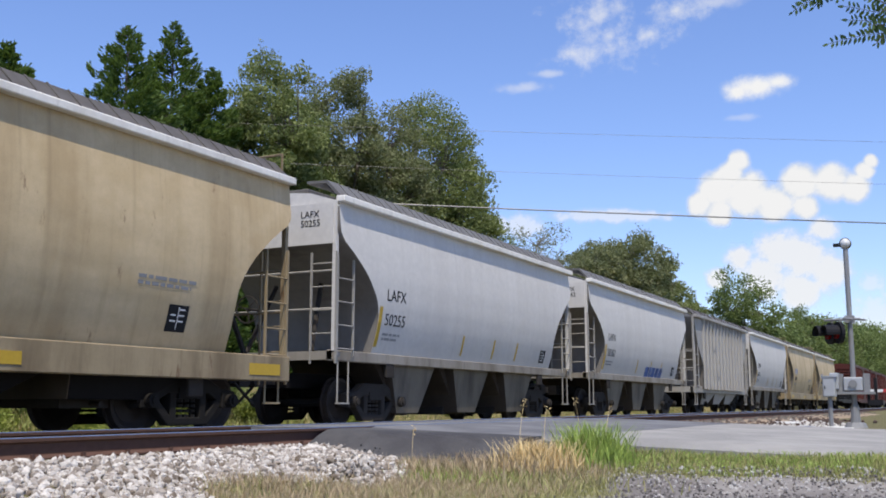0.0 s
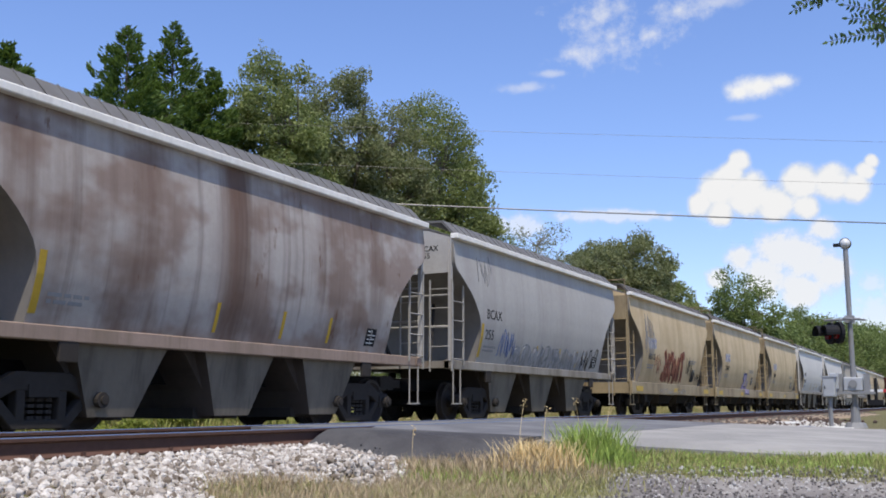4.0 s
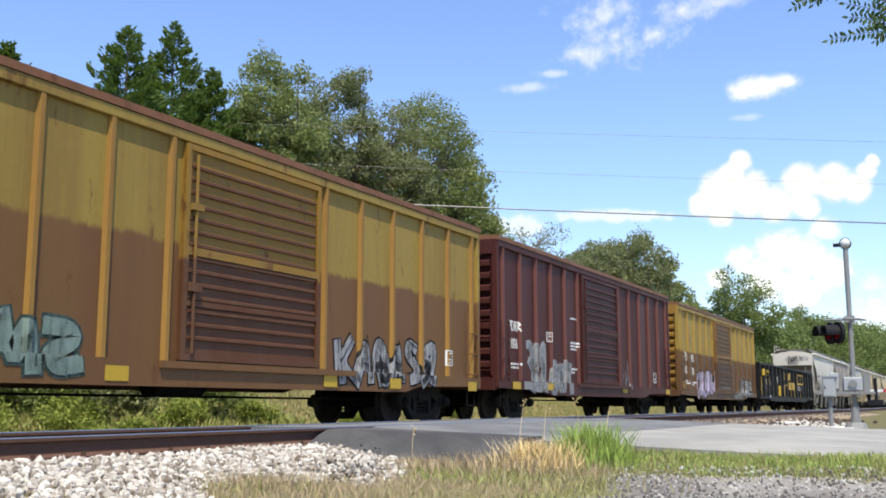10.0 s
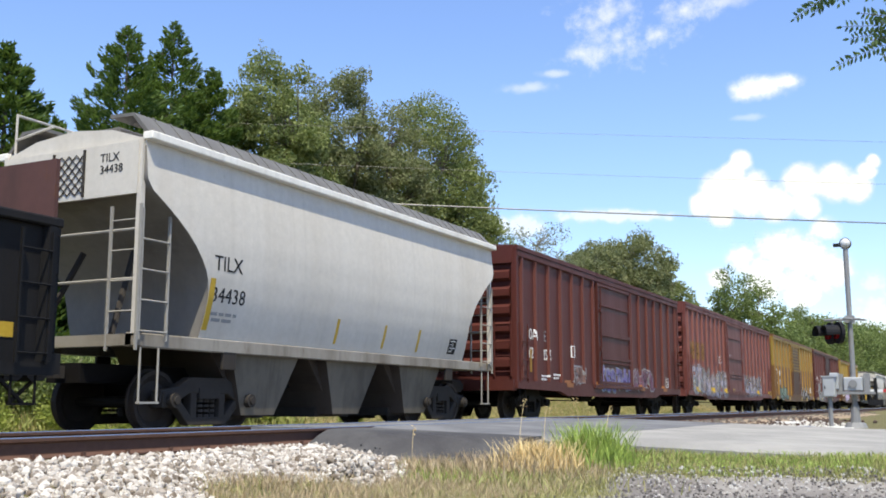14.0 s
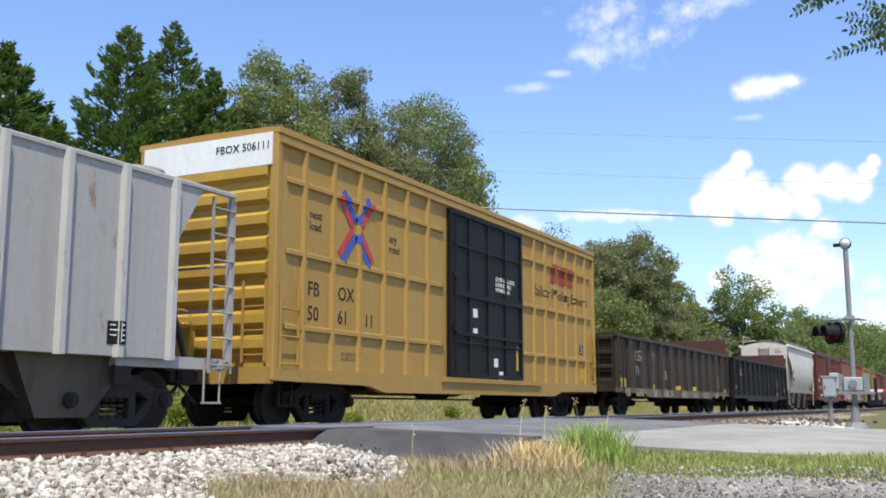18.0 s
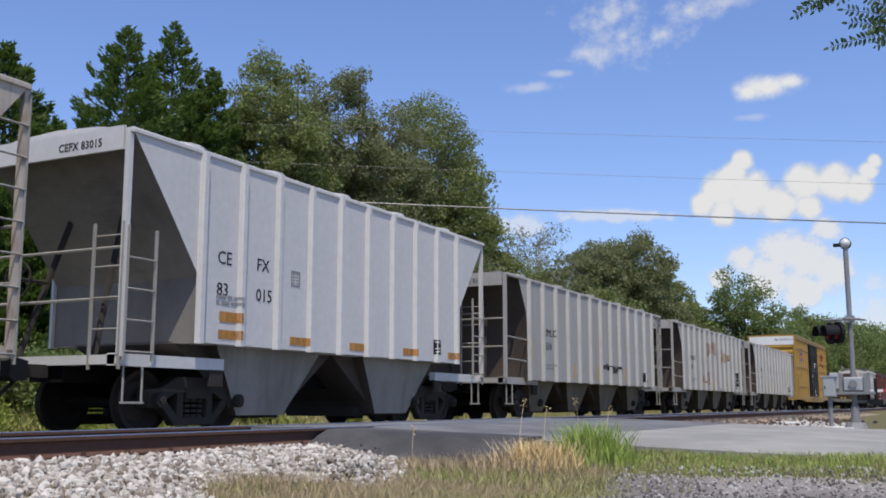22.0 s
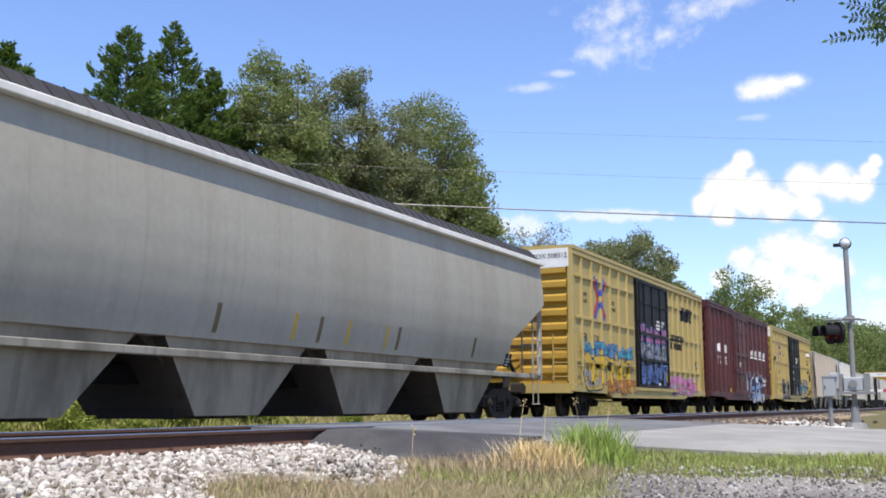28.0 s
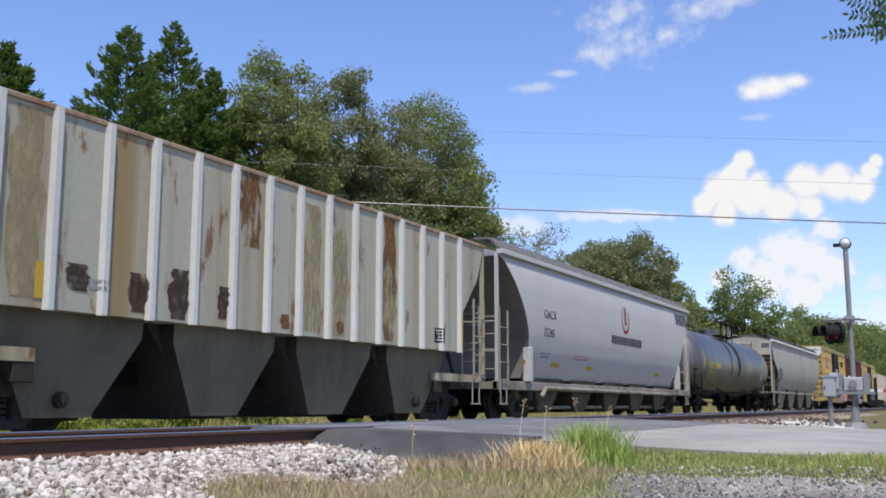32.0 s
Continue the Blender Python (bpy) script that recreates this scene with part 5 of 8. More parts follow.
def broad_tree(x, y, high, half, seed, material, count=9000, leaf=0.14, sparse=0.0, low=0.10, label="", deep=1.0, bark=None):
    """Forked trunk, limbs to every clump, and clumps of leaves on a lumpy crown with loose sprigs."""
    rnd = np.random.RandomState(seed)
    z0 = ground_height(x, y) - .1
    t = thing("tree", label or "leafy broad-leaved tree behind the tracks", "tree", (x, y, z0))
    hgt = high - z0
    bm = bmesh.new()
    fork = Vector((rnd.normal(0, .1), rnd.normal(0, .1), hgt * rnd.uniform(.22, .32)))
    girth = .10 + hgt * .011
    rod(bm, (0, 0, 0), fork, girth, 9, girth * .75)
    limbs = []
    for k in range(4):
        a = k * math.tau / 4 + rnd.uniform(-.5, .5)
        mid = fork + Vector((math.cos(a) * half * .28, math.sin(a) * half * .28 * deep, hgt * rnd.uniform(.18, .28)))
        tip = mid + Vector((math.cos(a) * half * .22, math.sin(a) * half * .22 * deep, hgt * rnd.uniform(.15, .3)))
        rod(bm, fork, mid, girth * .5, 6, girth * .32)
        rod(bm, mid, tip, girth * .32, 6, girth * .12)
        limbs += [mid, (mid + tip) / 2, tip]
    zc, semi = hgt * (1 + low) / 2, hgt * (1 - low) / 2
    n = int((40 + half * semi * 6.5) * (1 - sparse * .5))
    per = max(10, int(count * (1 - sparse) / n))
    P = []
    for k in range(n):
        d = rnd.normal(size=3)
        d /= np.linalg.norm(d)
        lump = 1 + .26 * noise.noise(Vector((d[0] * 1.9 + seed, d[1] * 1.9, d[2] * 2.6)))
        f = rnd.uniform(.70, .98) if rnd.rand() < .66 else rnd.uniform(.2, .7)
        taper = 1 + .12 * max(0, d[2])
        r = half * rnd.uniform(.15, .27) + .24
        c = np.array([d[0] * half * taper, d[1] * half * deep * taper, 0]) * lump * f
        c[2] = zc + d[2] * (semi - r * .5) * min(1.03, lump) * f
        q = rnd.normal(size=(per, 3))
        q = q / np.linalg.norm(q, axis=1)[:, None] * (rnd.uniform(.04, 1, per) ** .42)[:, None] * r
        q[:, 2] = np.where(q[:, 2] < 0, q[:, 2] * .45, q[:, 2] * .8)
        q += d * .15 * r
        P.append(c + q)
        if f > .7 and rnd.rand() < .45:
            way = d * [.8, .8, .5] + [rnd.normal(0, .3), rnd.normal(0, .3), rnd.uniform(.2, .9)]
            way /= np.linalg.norm(way)
            reach = r * rnd.uniform(.9, 1.45)
            g = rnd.uniform(.25, 1, max(6, per // 14))
            P.append(c + way * (g * reach)[:, None] + rnd.normal(0, .07 + .05 * r, (len(g), 3)))
            rod(bm, Vector(c), Vector(c + way * reach), .014, 4, .005)
        near = min(limbs, key=lambda p: (p - Vector(c)).length)
        rod(bm, near, Vector(c), .045, 4, .012)
    part("trunk", bm, bark or BARK, t, smooth=True)
    leaf_part("crown", np.concatenate(P), leaf, seed, material, t)
    return t


def conifer(x, y, high, half, seed, count=46000, label=""):
    """A pointed crown of upturned boughs, each a flat spray of narrow needles."""
    rnd = np.random.RandomState(seed)
    z0 = ground_height(x, y) - .1
    t = thing("conifer_tree", label or "dark green cedar behind the tracks", "tree", (x, y, z0))
    hgt = high - z0
    bm = bmesh.new()
    rod(bm, (0, 0, 0), (0, 0, hgt * .97), .22, 9, .02)
    P, A = [], []
    n = int(hgt * 17)
    size = [((1 - (k + .5) / n) ** .84 * half + .07) for k in range(n)]
    share = count / sum(size)
    for k in range(n):
        v = (k + rnd.uniform(0, 1)) / n
        z = hgt * (.03 + .97 * v)
        reach = half * (1 - v) ** .74 * rnd.uniform(.58, 1.12) + .07
        a = k * 2.4 + rnd.uniform(-.6, .6)
        up = rnd.uniform(.15, .6)
        m = max(10, int(share * reach))
        q = rnd.uniform(.1, 1, m) ** .6
        side = rnd.normal(0, 1, m) * (.05 + .20 * reach * (1.08 - q))
        lift = reach * (-.22 * q + up * .8 * q ** 2.2) + rnd.normal(0, .05 + .035 * reach, m)
        ca, sa = math.cos(a), math.sin(a)
        P.append(np.stack([ca * reach * q - sa * side, sa * reach * q + ca * side, np.minimum(z + lift, hgt + .1)], 1))
        A.append(np.stack([ca - sa * side * .8, sa + ca * side * .8, .35 + up * q], 1))
        if k % 3 == 0:
            rod(bm, (0, 0, z), (ca * reach * .8, sa * reach * .8, min(hgt, z + reach * up * .3)), .03, 4, .008)
    part("trunk", bm, BARK, t)
    leaf_part("crown", np.concatenate(P), .115, seed, LEAF_C, t, .36, np.concatenate(A))


for i, (x, y, hg, hf) in enumerate([(27.0, 27.0, 14.4, 5.0), (31.6, 29.0, 16.5, 5.2), (32.9, 28.0, 14.7, 4.4), (21.0, 26.0, 11.6, 4.0), (21.4, 24.2, 9.0, 2.6), (24.6, 24.5, 8.6, 3.0), (28.6, 25.2, 9.6, 3.2), (32.6, 26.0, 10.4, 3.4), (18.1, 24, 9.1, 2.8), (17.2, 27, 11.6, 3.0), (22.8, 22.8, 6.6, 2.4), (19.4, 22.6, 6.8, 2.4)]):
    conifer(x, y, hg, hf, 40 + i)
for i, (x, y, hg, hf, cnt) in enumerate([
        (37.2, 28.0, 17.0, 2.9, 56000), (44.0, 28.5, 18.4, 2.9, 56000), (34.9, 29.2, 15.0, 2.4, 26000), (40.6, 29.4, 16.2, 2.3, 34000), (51.8, 28.0, 19.2, 3.9, 60000), (46.8, 27.2, 17.0, 2.4, 30000), (55.2, 27.5, 17.8, 2.3, 24000),
        (59.6, 27.0, 13.0, 2.3, 16000), (54.4, 26.0, 14.0, 2.3, 18000), (33.6, 25.0, 7.9, 2.1, 15000), (36.4, 25.6, 9.6, 2.2, 15000), (40.9, 25.0, 9.3, 2.3, 16000), (46.0, 25.0, 9.9, 2.6, 18000), (51.4, 25.0, 9.6, 2.5, 16000), (57.8, 25.0, 9.2, 2.5, 14000), (63.6, 25.5, 9.4, 2.6, 12000), (40.4, 34.0, 12.5, 2.6, 9000), (48.5, 33.0, 15.0, 3.4, 12000), (57.0, 31.0, 14.0, 3.4, 10000)]):
    broad_tree(x, y, hg, hf, 70 + i, LEAF_D if i % 4 != 1 else LEAF_M, cnt, .085 if y < 30 else .12, low=.08)
broad_tree(43.4, 30.6, 17.6, 2.2, 88, LEAF_M, 12000, .075, .35, .3, label="thin tree with bare grey twigs in its crown")
GREYBARK = plain("pale_twig_bark", (0.26, 0.24, 0.215), 0.9, 0, 0.3, 5)
broad_tree(75.9, 30, 15.9, 2.7, 90, LEAF_S, 7000, .085, .45, .25, label="thin pale tree with open branches", bark=GREYBARK)
broad_tree(71.0, 29.5, 12.6, 2.2, 91, LEAF_S, 6000, .085, .4, .2, label="thin pale tree with open branches", bark=GREYBARK)
for i, (x, y, hg, hf, cnt) in enumerate([(88.4, 27.0, 16.6, 4.5, 36000), (96.9, 26.0, 15.2, 2.9, 20000), (82.5, 28.0, 14.5, 2.8, 18000), (106.1, 25.0, 12.0, 2.6, 12000), (66, 26, 10.2, 3.4, 14000), (76, 25, 9.6, 3.4, 14000), (90, 24, 9.6, 3.6, 12000), (112, 25, 11.0, 3.4, 9000), (98, 23, 8.5, 3.2, 10000)]):
    broad_tree(x, y, hg, hf, 100 + i, LEAF_M if i % 2 == 0 else LEAF_D, int(cnt * 1.5), .125)
for i, (x, y, hg, hf) in enumerate([(106.8, 20.0, 14.8, 3.7), (112, 19.0, 8.4, 3.4), (120, 18.5, 9.4, 3.4), (128, 17.4, 10.6, 3.2), (138, 18.6, 13.4, 3.6), (148, 18.0, 13.2, 4.2), (160, 18.0, 13.6, 4.6), (174, 18.0, 14.4, 5), (190, 18.4, 15.4, 5.6), (213, 18.8, 16.8, 6.4), (243, 19.2, 18.4, 7.4), (283, 19.6, 20, 8.4), (328, 20, 21.5, 9.6), (388, 20, 23, 11), (458, 20, 25, 14), (540, 19.8, 27, 17)]):
    broad_tree(x, y, hg, hf, 120 + i, LEAF_B, 15000, .14 + max(0, x - 150) * .0012)

# understorey along the foot of the trees
for i in range(26):
    x = 13 + i * .62 + rr.uniform(-.4, .4) if i < 14 else 24 + (i - 14) * 3.2
    y = 18.6 + rr.uniform(-.8, 1.6) if i < 14 else 23.6 + rr.uniform(0, .8)
    hgt = rr.uniform(0.7, 1.5)
    z0 = ground_height(x, y)
    t = thing("shrub", "leafy green shrub at the foot of the trees", "shrub", (x, y, z0 - .05), group="shrubs along the tree line")
    P = []
    for _ in range(9):
        c = np.array([rr.normal(0, .45), rr.normal(0, .4), hgt * rr.uniform(.25, .8)])
        P.append(c + rr.normal(size=(300, 3)) * np.array([.26, .26, .17]))
    P = np.concatenate(P)
    leaf_part("foliage", P[P[:, 2] > .02], .05, i, LEAF_B if i % 3 else LEAF_M, t)
for i, (x, y, s) in enumerate([(14.6, 15.2, .5), (16.2, 15.6, .45), (15.2, 16.6, .75), (16.0, 16.9, .7), (18.9, 16.6, .7), (19.8, 17.2, .6), (21.9, 16.8, .62), (12.9, 16.2, .8), (26, 16.4, .4), (34, 17, .4)]):
    t = thing("weed_bush", "low yellow-green weed on the bank", "shrub", (x, y, ground_height(x, y)), group="weeds on the bank")
    P = np.concatenate([rr.normal(size=(260, 3)) * [s * .2, s * .2, s * .16] + [rr.normal(0, s * .4), rr.normal(0, s * .3), s * rr.uniform(.2, .8)] for _ in range(8)])
    leaf_part("foliage", P[P[:, 2] > .02], .04, i, LEAF_Y, t)

# leafy locust twigs hanging in from overhead
TWIG_LEAF = leaf_material("locust_leaf", (0.045, 0.085, 0.035), (0.15, 0.22, 0.085))
WAY = (Vector(AIM) - Vector(EYE)).normalized()


def twig(label, at, stem, sprays, seed):
    """A twig drawn in its own plane: a bent stem, and sprays of paired leaflets from it."""
    rnd = random.Random(seed)
    t = thing("locust_twig", label, "branch", at)
    bm = bmesh.new()
    for a, b in zip(stem, stem[1:]):
        rod(bm, (*a, 0), (*b, 0), .006, 6, .004)
    part("stem", bm, BARK, t)
    V, Fc = [], []
    bm = bmesh.new()
    for a, b, pairs in sprays:
        pairs = round(pairs * 1.45)
        a, b = Vector((*a, rnd.uniform(-.03, .03))), Vector((*b, rnd.uniform(-.08, .08)))
        bow = (a + b) / 2 + Vector((0, .02, 0))
        last = a
        for k in range(pairs + 1):
            f = k / pairs
            q = a * (1 - f) ** 2 + bow * 2 * f * (1 - f) + b * f * f
            if k:
                rod(bm, last, q, .0022, 4, .0018)
            d = (b - a).normalized()
            last = q.copy()
            for s in ((-1, 1) if k < pairs else (0,)):
                out = (d.cross(Vector((0, 0, 1))) * s + d * (.55 if s else 1) + Vector((rnd.uniform(-.2, .2), rnd.uniform(-.35, .05), rnd.uniform(-.5, .5)))).normalized()
                side = out.cross(Vector((rnd.uniform(-.4, .4), rnd.uniform(-.4, .4), 1))).normalized()
                L = rnd.uniform(.042, .062) * (1.1 - .4 * f)
                n = len(V)
                V += [tuple(q + out * L * u + side * L * w) for u, w in ((.04, 0), (.35, .20), (.70, .15), (1, 0), (.70, -.15), (.35, -.20))]
                Fc.append(tuple(range(n, n + 6)))
    part("leaf_stalk", bm, BARK, t)["kind"] = "stuff"
    me = bpy.data.meshes.new("leaves")
    me.from_pydata(V, [], Fc)
    me.materials.append(TWIG_LEAF)
    part("leaves", me, TWIG_LEAF, t)
    return t


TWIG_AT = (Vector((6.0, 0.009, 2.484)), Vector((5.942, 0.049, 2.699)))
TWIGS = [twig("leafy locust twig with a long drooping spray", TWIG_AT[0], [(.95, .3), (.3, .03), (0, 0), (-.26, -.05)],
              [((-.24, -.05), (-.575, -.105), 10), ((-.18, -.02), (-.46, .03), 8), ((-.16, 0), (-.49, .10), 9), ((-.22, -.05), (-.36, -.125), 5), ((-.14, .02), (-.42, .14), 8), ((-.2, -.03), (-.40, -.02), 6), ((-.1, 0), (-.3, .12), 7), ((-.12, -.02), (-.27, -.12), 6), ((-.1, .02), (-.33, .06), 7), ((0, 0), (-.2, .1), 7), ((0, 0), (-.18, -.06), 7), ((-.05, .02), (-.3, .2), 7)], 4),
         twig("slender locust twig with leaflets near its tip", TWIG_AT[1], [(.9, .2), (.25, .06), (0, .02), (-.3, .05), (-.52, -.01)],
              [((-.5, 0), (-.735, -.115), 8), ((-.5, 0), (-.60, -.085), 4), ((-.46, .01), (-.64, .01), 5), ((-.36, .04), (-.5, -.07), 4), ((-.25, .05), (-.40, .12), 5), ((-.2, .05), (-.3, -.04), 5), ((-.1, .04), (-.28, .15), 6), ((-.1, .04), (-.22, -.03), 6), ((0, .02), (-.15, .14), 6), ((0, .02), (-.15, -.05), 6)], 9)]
locust = thing("locust_tree", "grey trunk and limb of the tree that the twigs hang from", "tree", (7.4, -2.6, ground_height(7.4, -2.6) - .1))
bm = bmesh.new()
rod(bm, (0, 0, 0), (0, 0, 3.0), .16, 10, .12)
rod(bm, (0, 0, 3.0), (.2, -.3, 6.0), .12, 8, .04)
part("trunk", bm, BARK, locust)
bm = bmesh.new()
rod(bm, (0, 0, 2.6), (-1.0, 1.74, 3.225), .07, 7, .022)
rod(bm, (-1.0, 1.74, 3.225), (-1.08, 1.84, 3.345), .022, 7, .012)
part("limb", bm, BARK, locust)

# ---------------- overhead wires ----------------
WIRE_L = plain("aluminium_cable", (0.20, 0.195, 0.19), 0.45, 0.3, 0.1, 20, 0)


def wire(a, b, sag, r, label):
    bm = bmesh.new()
    a, b = Vector(a), Vector(b)
    pts = []
    for k in range(41):
        f = k / 40
        p = a.lerp(b, f)
        p.z -= sag * 4 * f * (1 - f)
        pts.append(p)
    side = (b - a).cross(Vector((0, 0, 1))).normalized()
    rings = [[bm.verts.new(p + side * r * math.cos(k * math.tau / 6) + Vector((0, 0, r * math.sin(k * math.tau / 6)))) for k in range(6)] for p in pts]
    for p, q in zip(rings, rings[1:]):
        for k in range(6):
            bm.faces.new((p[k], p[(k + 1) % 6], q[(k + 1) % 6], q[k]))
    tagged(new("overhead_wire", finish("overhead_wire", bm, WIRE_L)), label, "cable", group="overhead wires across the tracks")


wire((29.99, 29.2, 8.84), (54.0, -6.1, 8.2), .08, .03, "thick pale overhead cable crossing the tracks")
wire((30.76, 32.08, 12.48), (56.8, -7.2, 12.6), .1, .006, "thin overhead wire crossing the tracks")
wire((31.57, 30.51, 10.78), (56.5, -6.5, 10.5), .1, .007, "thin overhead wire crossing the tracks")

# ---------------- crossing signal ----------------
GALV = plain("galvanised_steel", (0.24, 0.24, 0.24), 0.6, 0.2, 0.15, 6)
SILVER = plain("aluminium_paint", (0.40, 0.41, 0.42), 0.5, 0.2, 0.12, 5)
SIGBLACK = plain("signal_black", (0.02, 0.02, 0.022), 0.5)
LENS = plain("red_lens", (0.16, 0.008, 0.01), 0.2)
GLASSY = plain("milky_dome", (0.62, 0.63, 0.62), 0.3)


def signal():
    t = thing("crossing_signal", "grey crossing signal mast with flashing light pair", "railway signal", (24.67, 2.28, -0.10))
    bm = bmesh.new()
    rod(bm, (0, 0, 0), (0, 0, 4.05), .056, 16)
    part("mast", bm, GALV, t, smooth=False)
    bm = bmesh.new()
    rod(bm, (0, 0, 0), (0, 0, .12), .26, 12, .2)
    rod(bm, (0, 0, .1), (0, 0, .5), .11, 12, .085)
    part("mast_base", bm, GALV, t)
    bm = bmesh.new()
    bmesh.ops.create_uvsphere(bm, u_segments=20, v_segments=12, radius=.118, matrix=Matrix.Translation((0, 0, 4.16)))
    bell = part("bell", bm, GLASSY, t, "round pale crossing bell", smooth=True)
    bm = bmesh.new()
    rod(bm, (-.02, -.0, 4.16), (.05, 0.0, 4.16), .132, 20)
    box(bm, -.04, .06, .12, .26, 4.1, 4.17)
    part("bell_bracket", bm, SIGBLACK, bell)
    # arm with two hooded lights, seen nearly edge on
    bm = bmesh.new()
    rod(bm, (-.05, -.22, 2.42), (0.0, .55, 2.42), .028, 8)
    rod(bm, (-.35, .1, 2.42), (.3, -.3, 2.42), .025, 8)
    box(bm, -.1, .1, -.1, .1, 2.34, 2.5)
    part("light_arm", bm, GALV, t)
    def disc(bm):
        rod(bm, (0, 0, 0), (-.08, 0, 0), .25, 20)

    def lens(bm):
        rod(bm, (-.08, 0, 0), (-.13, 0, 0), .14, 18)

    def hood(bm):
        for k in range(11):
            a, b = math.pi * (k / 11) * 1.2 - .3, math.pi * ((k + 1) / 11) * 1.2 - .3
            for r in (.165, .172):
                q = [(-.08, r * math.cos(a), r * math.sin(a)), (-.08, r * math.cos(b), r * math.sin(b)), (-.40, r * math.cos(b), r * math.sin(b)), (-.40, r * math.cos(a), r * math.sin(a))]
                bm.faces.new([bm.verts.new(p) for p in q])
    for dx, dy in ((-.12, .20), (.10, .40)):
        l = part("light_unit", shared("disc", disc, "light_unit", SIGBLACK), SIGBLACK, t, "black round signal backing")
        l.matrix_basis = pose(dx, dy, 2.12, 0, 0, -58)
        part("lens", shared("lens", lens, "lens", LENS), LENS, l, "dark red unlit lens")
        part("hood", shared("hood", hood, "hood", SIGBLACK), SIGBLACK, l)
        part("bracket", shared("bracket", lambda bm: rod(bm, (0, 0, .2), (.02, 0, .31), .03, 8), "bracket", GALV), GALV, l)
    # gate mechanism and junction boxes on the mast
    bm = bmesh.new()
    bars(bm, (-.16, .16, -.20, .20, .82, 1.12))
    m = part("gate_mechanism", bm, SILVER, t, "silver gate mechanism box", bevel=.02)
    bm = bmesh.new()
    bars(bm, (-.20, .20, -.45, .5, .74, .80), (-.1, .1, -.34, -.22, .8, 1.2), (-.1, .1, .22, .34, .8, 1.2))
    part("gate_frame", bm, GALV, m)
    bm = bmesh.new()
    rod(bm, (-.17, 0, .97), (-.2, 0, .97), .09, 14)
    part("cover", bm, GALV, m)
    bm = bmesh.new()
    bars(bm, (-.22, .22, .30, .48, .86, 1.22))
    part("junction_box", bm, SILVER, t, "", bevel=.015)
    bm = bmesh.new()
    for s in (-.3, -.45):
        rod(bm, (0, s, .55), (0, s, 1.1), .035, 8)
    bars(bm, (-.18, .18, -.6, -.3, .5, .62))
    part("counterweight", bm, SIGBLACK, t)
    bm = bmesh.new()
    box(bm, 0.004, .046, -4.8, -.3, .79, .85)
    arm = part("gate_arm", bm, WHITE, t, "red and white lowered gate arm")
    for k in range(3):
        part("gate_stripe", shared("gate_stripe", lambda bm: box(bm, 0, .05, -.7, 0, .786, .854), "gate_stripe", REDMK), REDMK, arm, at=(0, -.6 - 1.4 * k, 0))
    c = thing("relay_cabinet", "small silver relay cabinet on a post beside the crossing", "cabinet", (24.35, 2.76, -0.06))
    bm = bmesh.new()
    box(bm, -.14, .14, -.13, .13, .64, 1.08)
    b = part("case", bm, SILVER, c, bevel=.012)
    bm = bmesh.new()
    box(bm, -.155, -.14, -.11, .11, .67, 1.05)
    part("door", bm, SILVER, b)
    bm = bmesh.new()
    box(bm, -.17, -.155, .07, .085, .82, .9)
    part("handle", bm, SIGBLACK, b)
    bm = bmesh.new()
    rod(bm, (0, 0, 0), (0, 0, .64), .05, 10)
    part("post", bm, GALV, c)
    bm = bmesh.new()
    box(bm, -.17, .17, -.16, .16, 1.08, 1.11)
    part("lid", bm, SILVER, b)


EARTH = plain("bare_tan_earth", (0.30, 0.225, 0.145), .95, 0, .3, 3)
sheet("earth_strip", [ROAD1 + .1 + i * 1.3 for i in range(36)], [4.6, 5.0, 5.4, 5.8, 6.2], lambda x, y: ground_height(x, y) + .015 + .02 * noise.noise(Vector((x, y, 4))), EARTH, "bare tan earth beside the rusty track", "ground", .06,
      lambda x, y: (x, y + .3 * noise.noise(Vector((x * .4, y, 1)))))
stones("crossing_rubble", [(x, y, ground_height(x, y) + rr.uniform(0, .05)) for x, y in zip(rr.uniform(20, 34, 500), 3.9 + rr.normal(0, .45, 500))], plain("pale_rubble", (.50, .47, .42), .9, 0, .5, 4), "pale rubble strewn beside the crossing", "rubble", 14, (.02, .075))
stones("dark_rubble", [(x, y, ground_height(x, y) + rr.uniform(0, .05)) for x, y in zip(rr.uniform(20, 40, 700), 4.3 + rr.normal(0, .5, 700))], plain("dark_rubble", (.10, .07, .055), .9, 0, .5, 4), "dark rusty rubble beside the crossing", "rubble", 15, (.02, .08))
signal()
for i, (x, y, a) in enumerate([(25.5, 3.6, .3), (26.5, 2.9, .1), (24.2, 2.6, -.2), (29, 4.4, .5)]):
    t = thing("concrete_block", "broken pale concrete block by the crossing", "rubble", (x, y, ground_height(x, y) - .02), group="rubble by the crossing")
    bm = bmesh.new()
    box(bm, -.22, .22, -.3, .3, 0, .14)
    bmesh.ops.rotate(bm, verts=bm.verts, cent=(0, 0, 0), matrix=Matrix.Rotation(a, 3, "Z"))
    part("block", bm, plain("rubble_concrete", (.55, .54, .51), .9), t, bevel=.03)

# ---------------- clouds, far off ----------------
CLOUDS = []


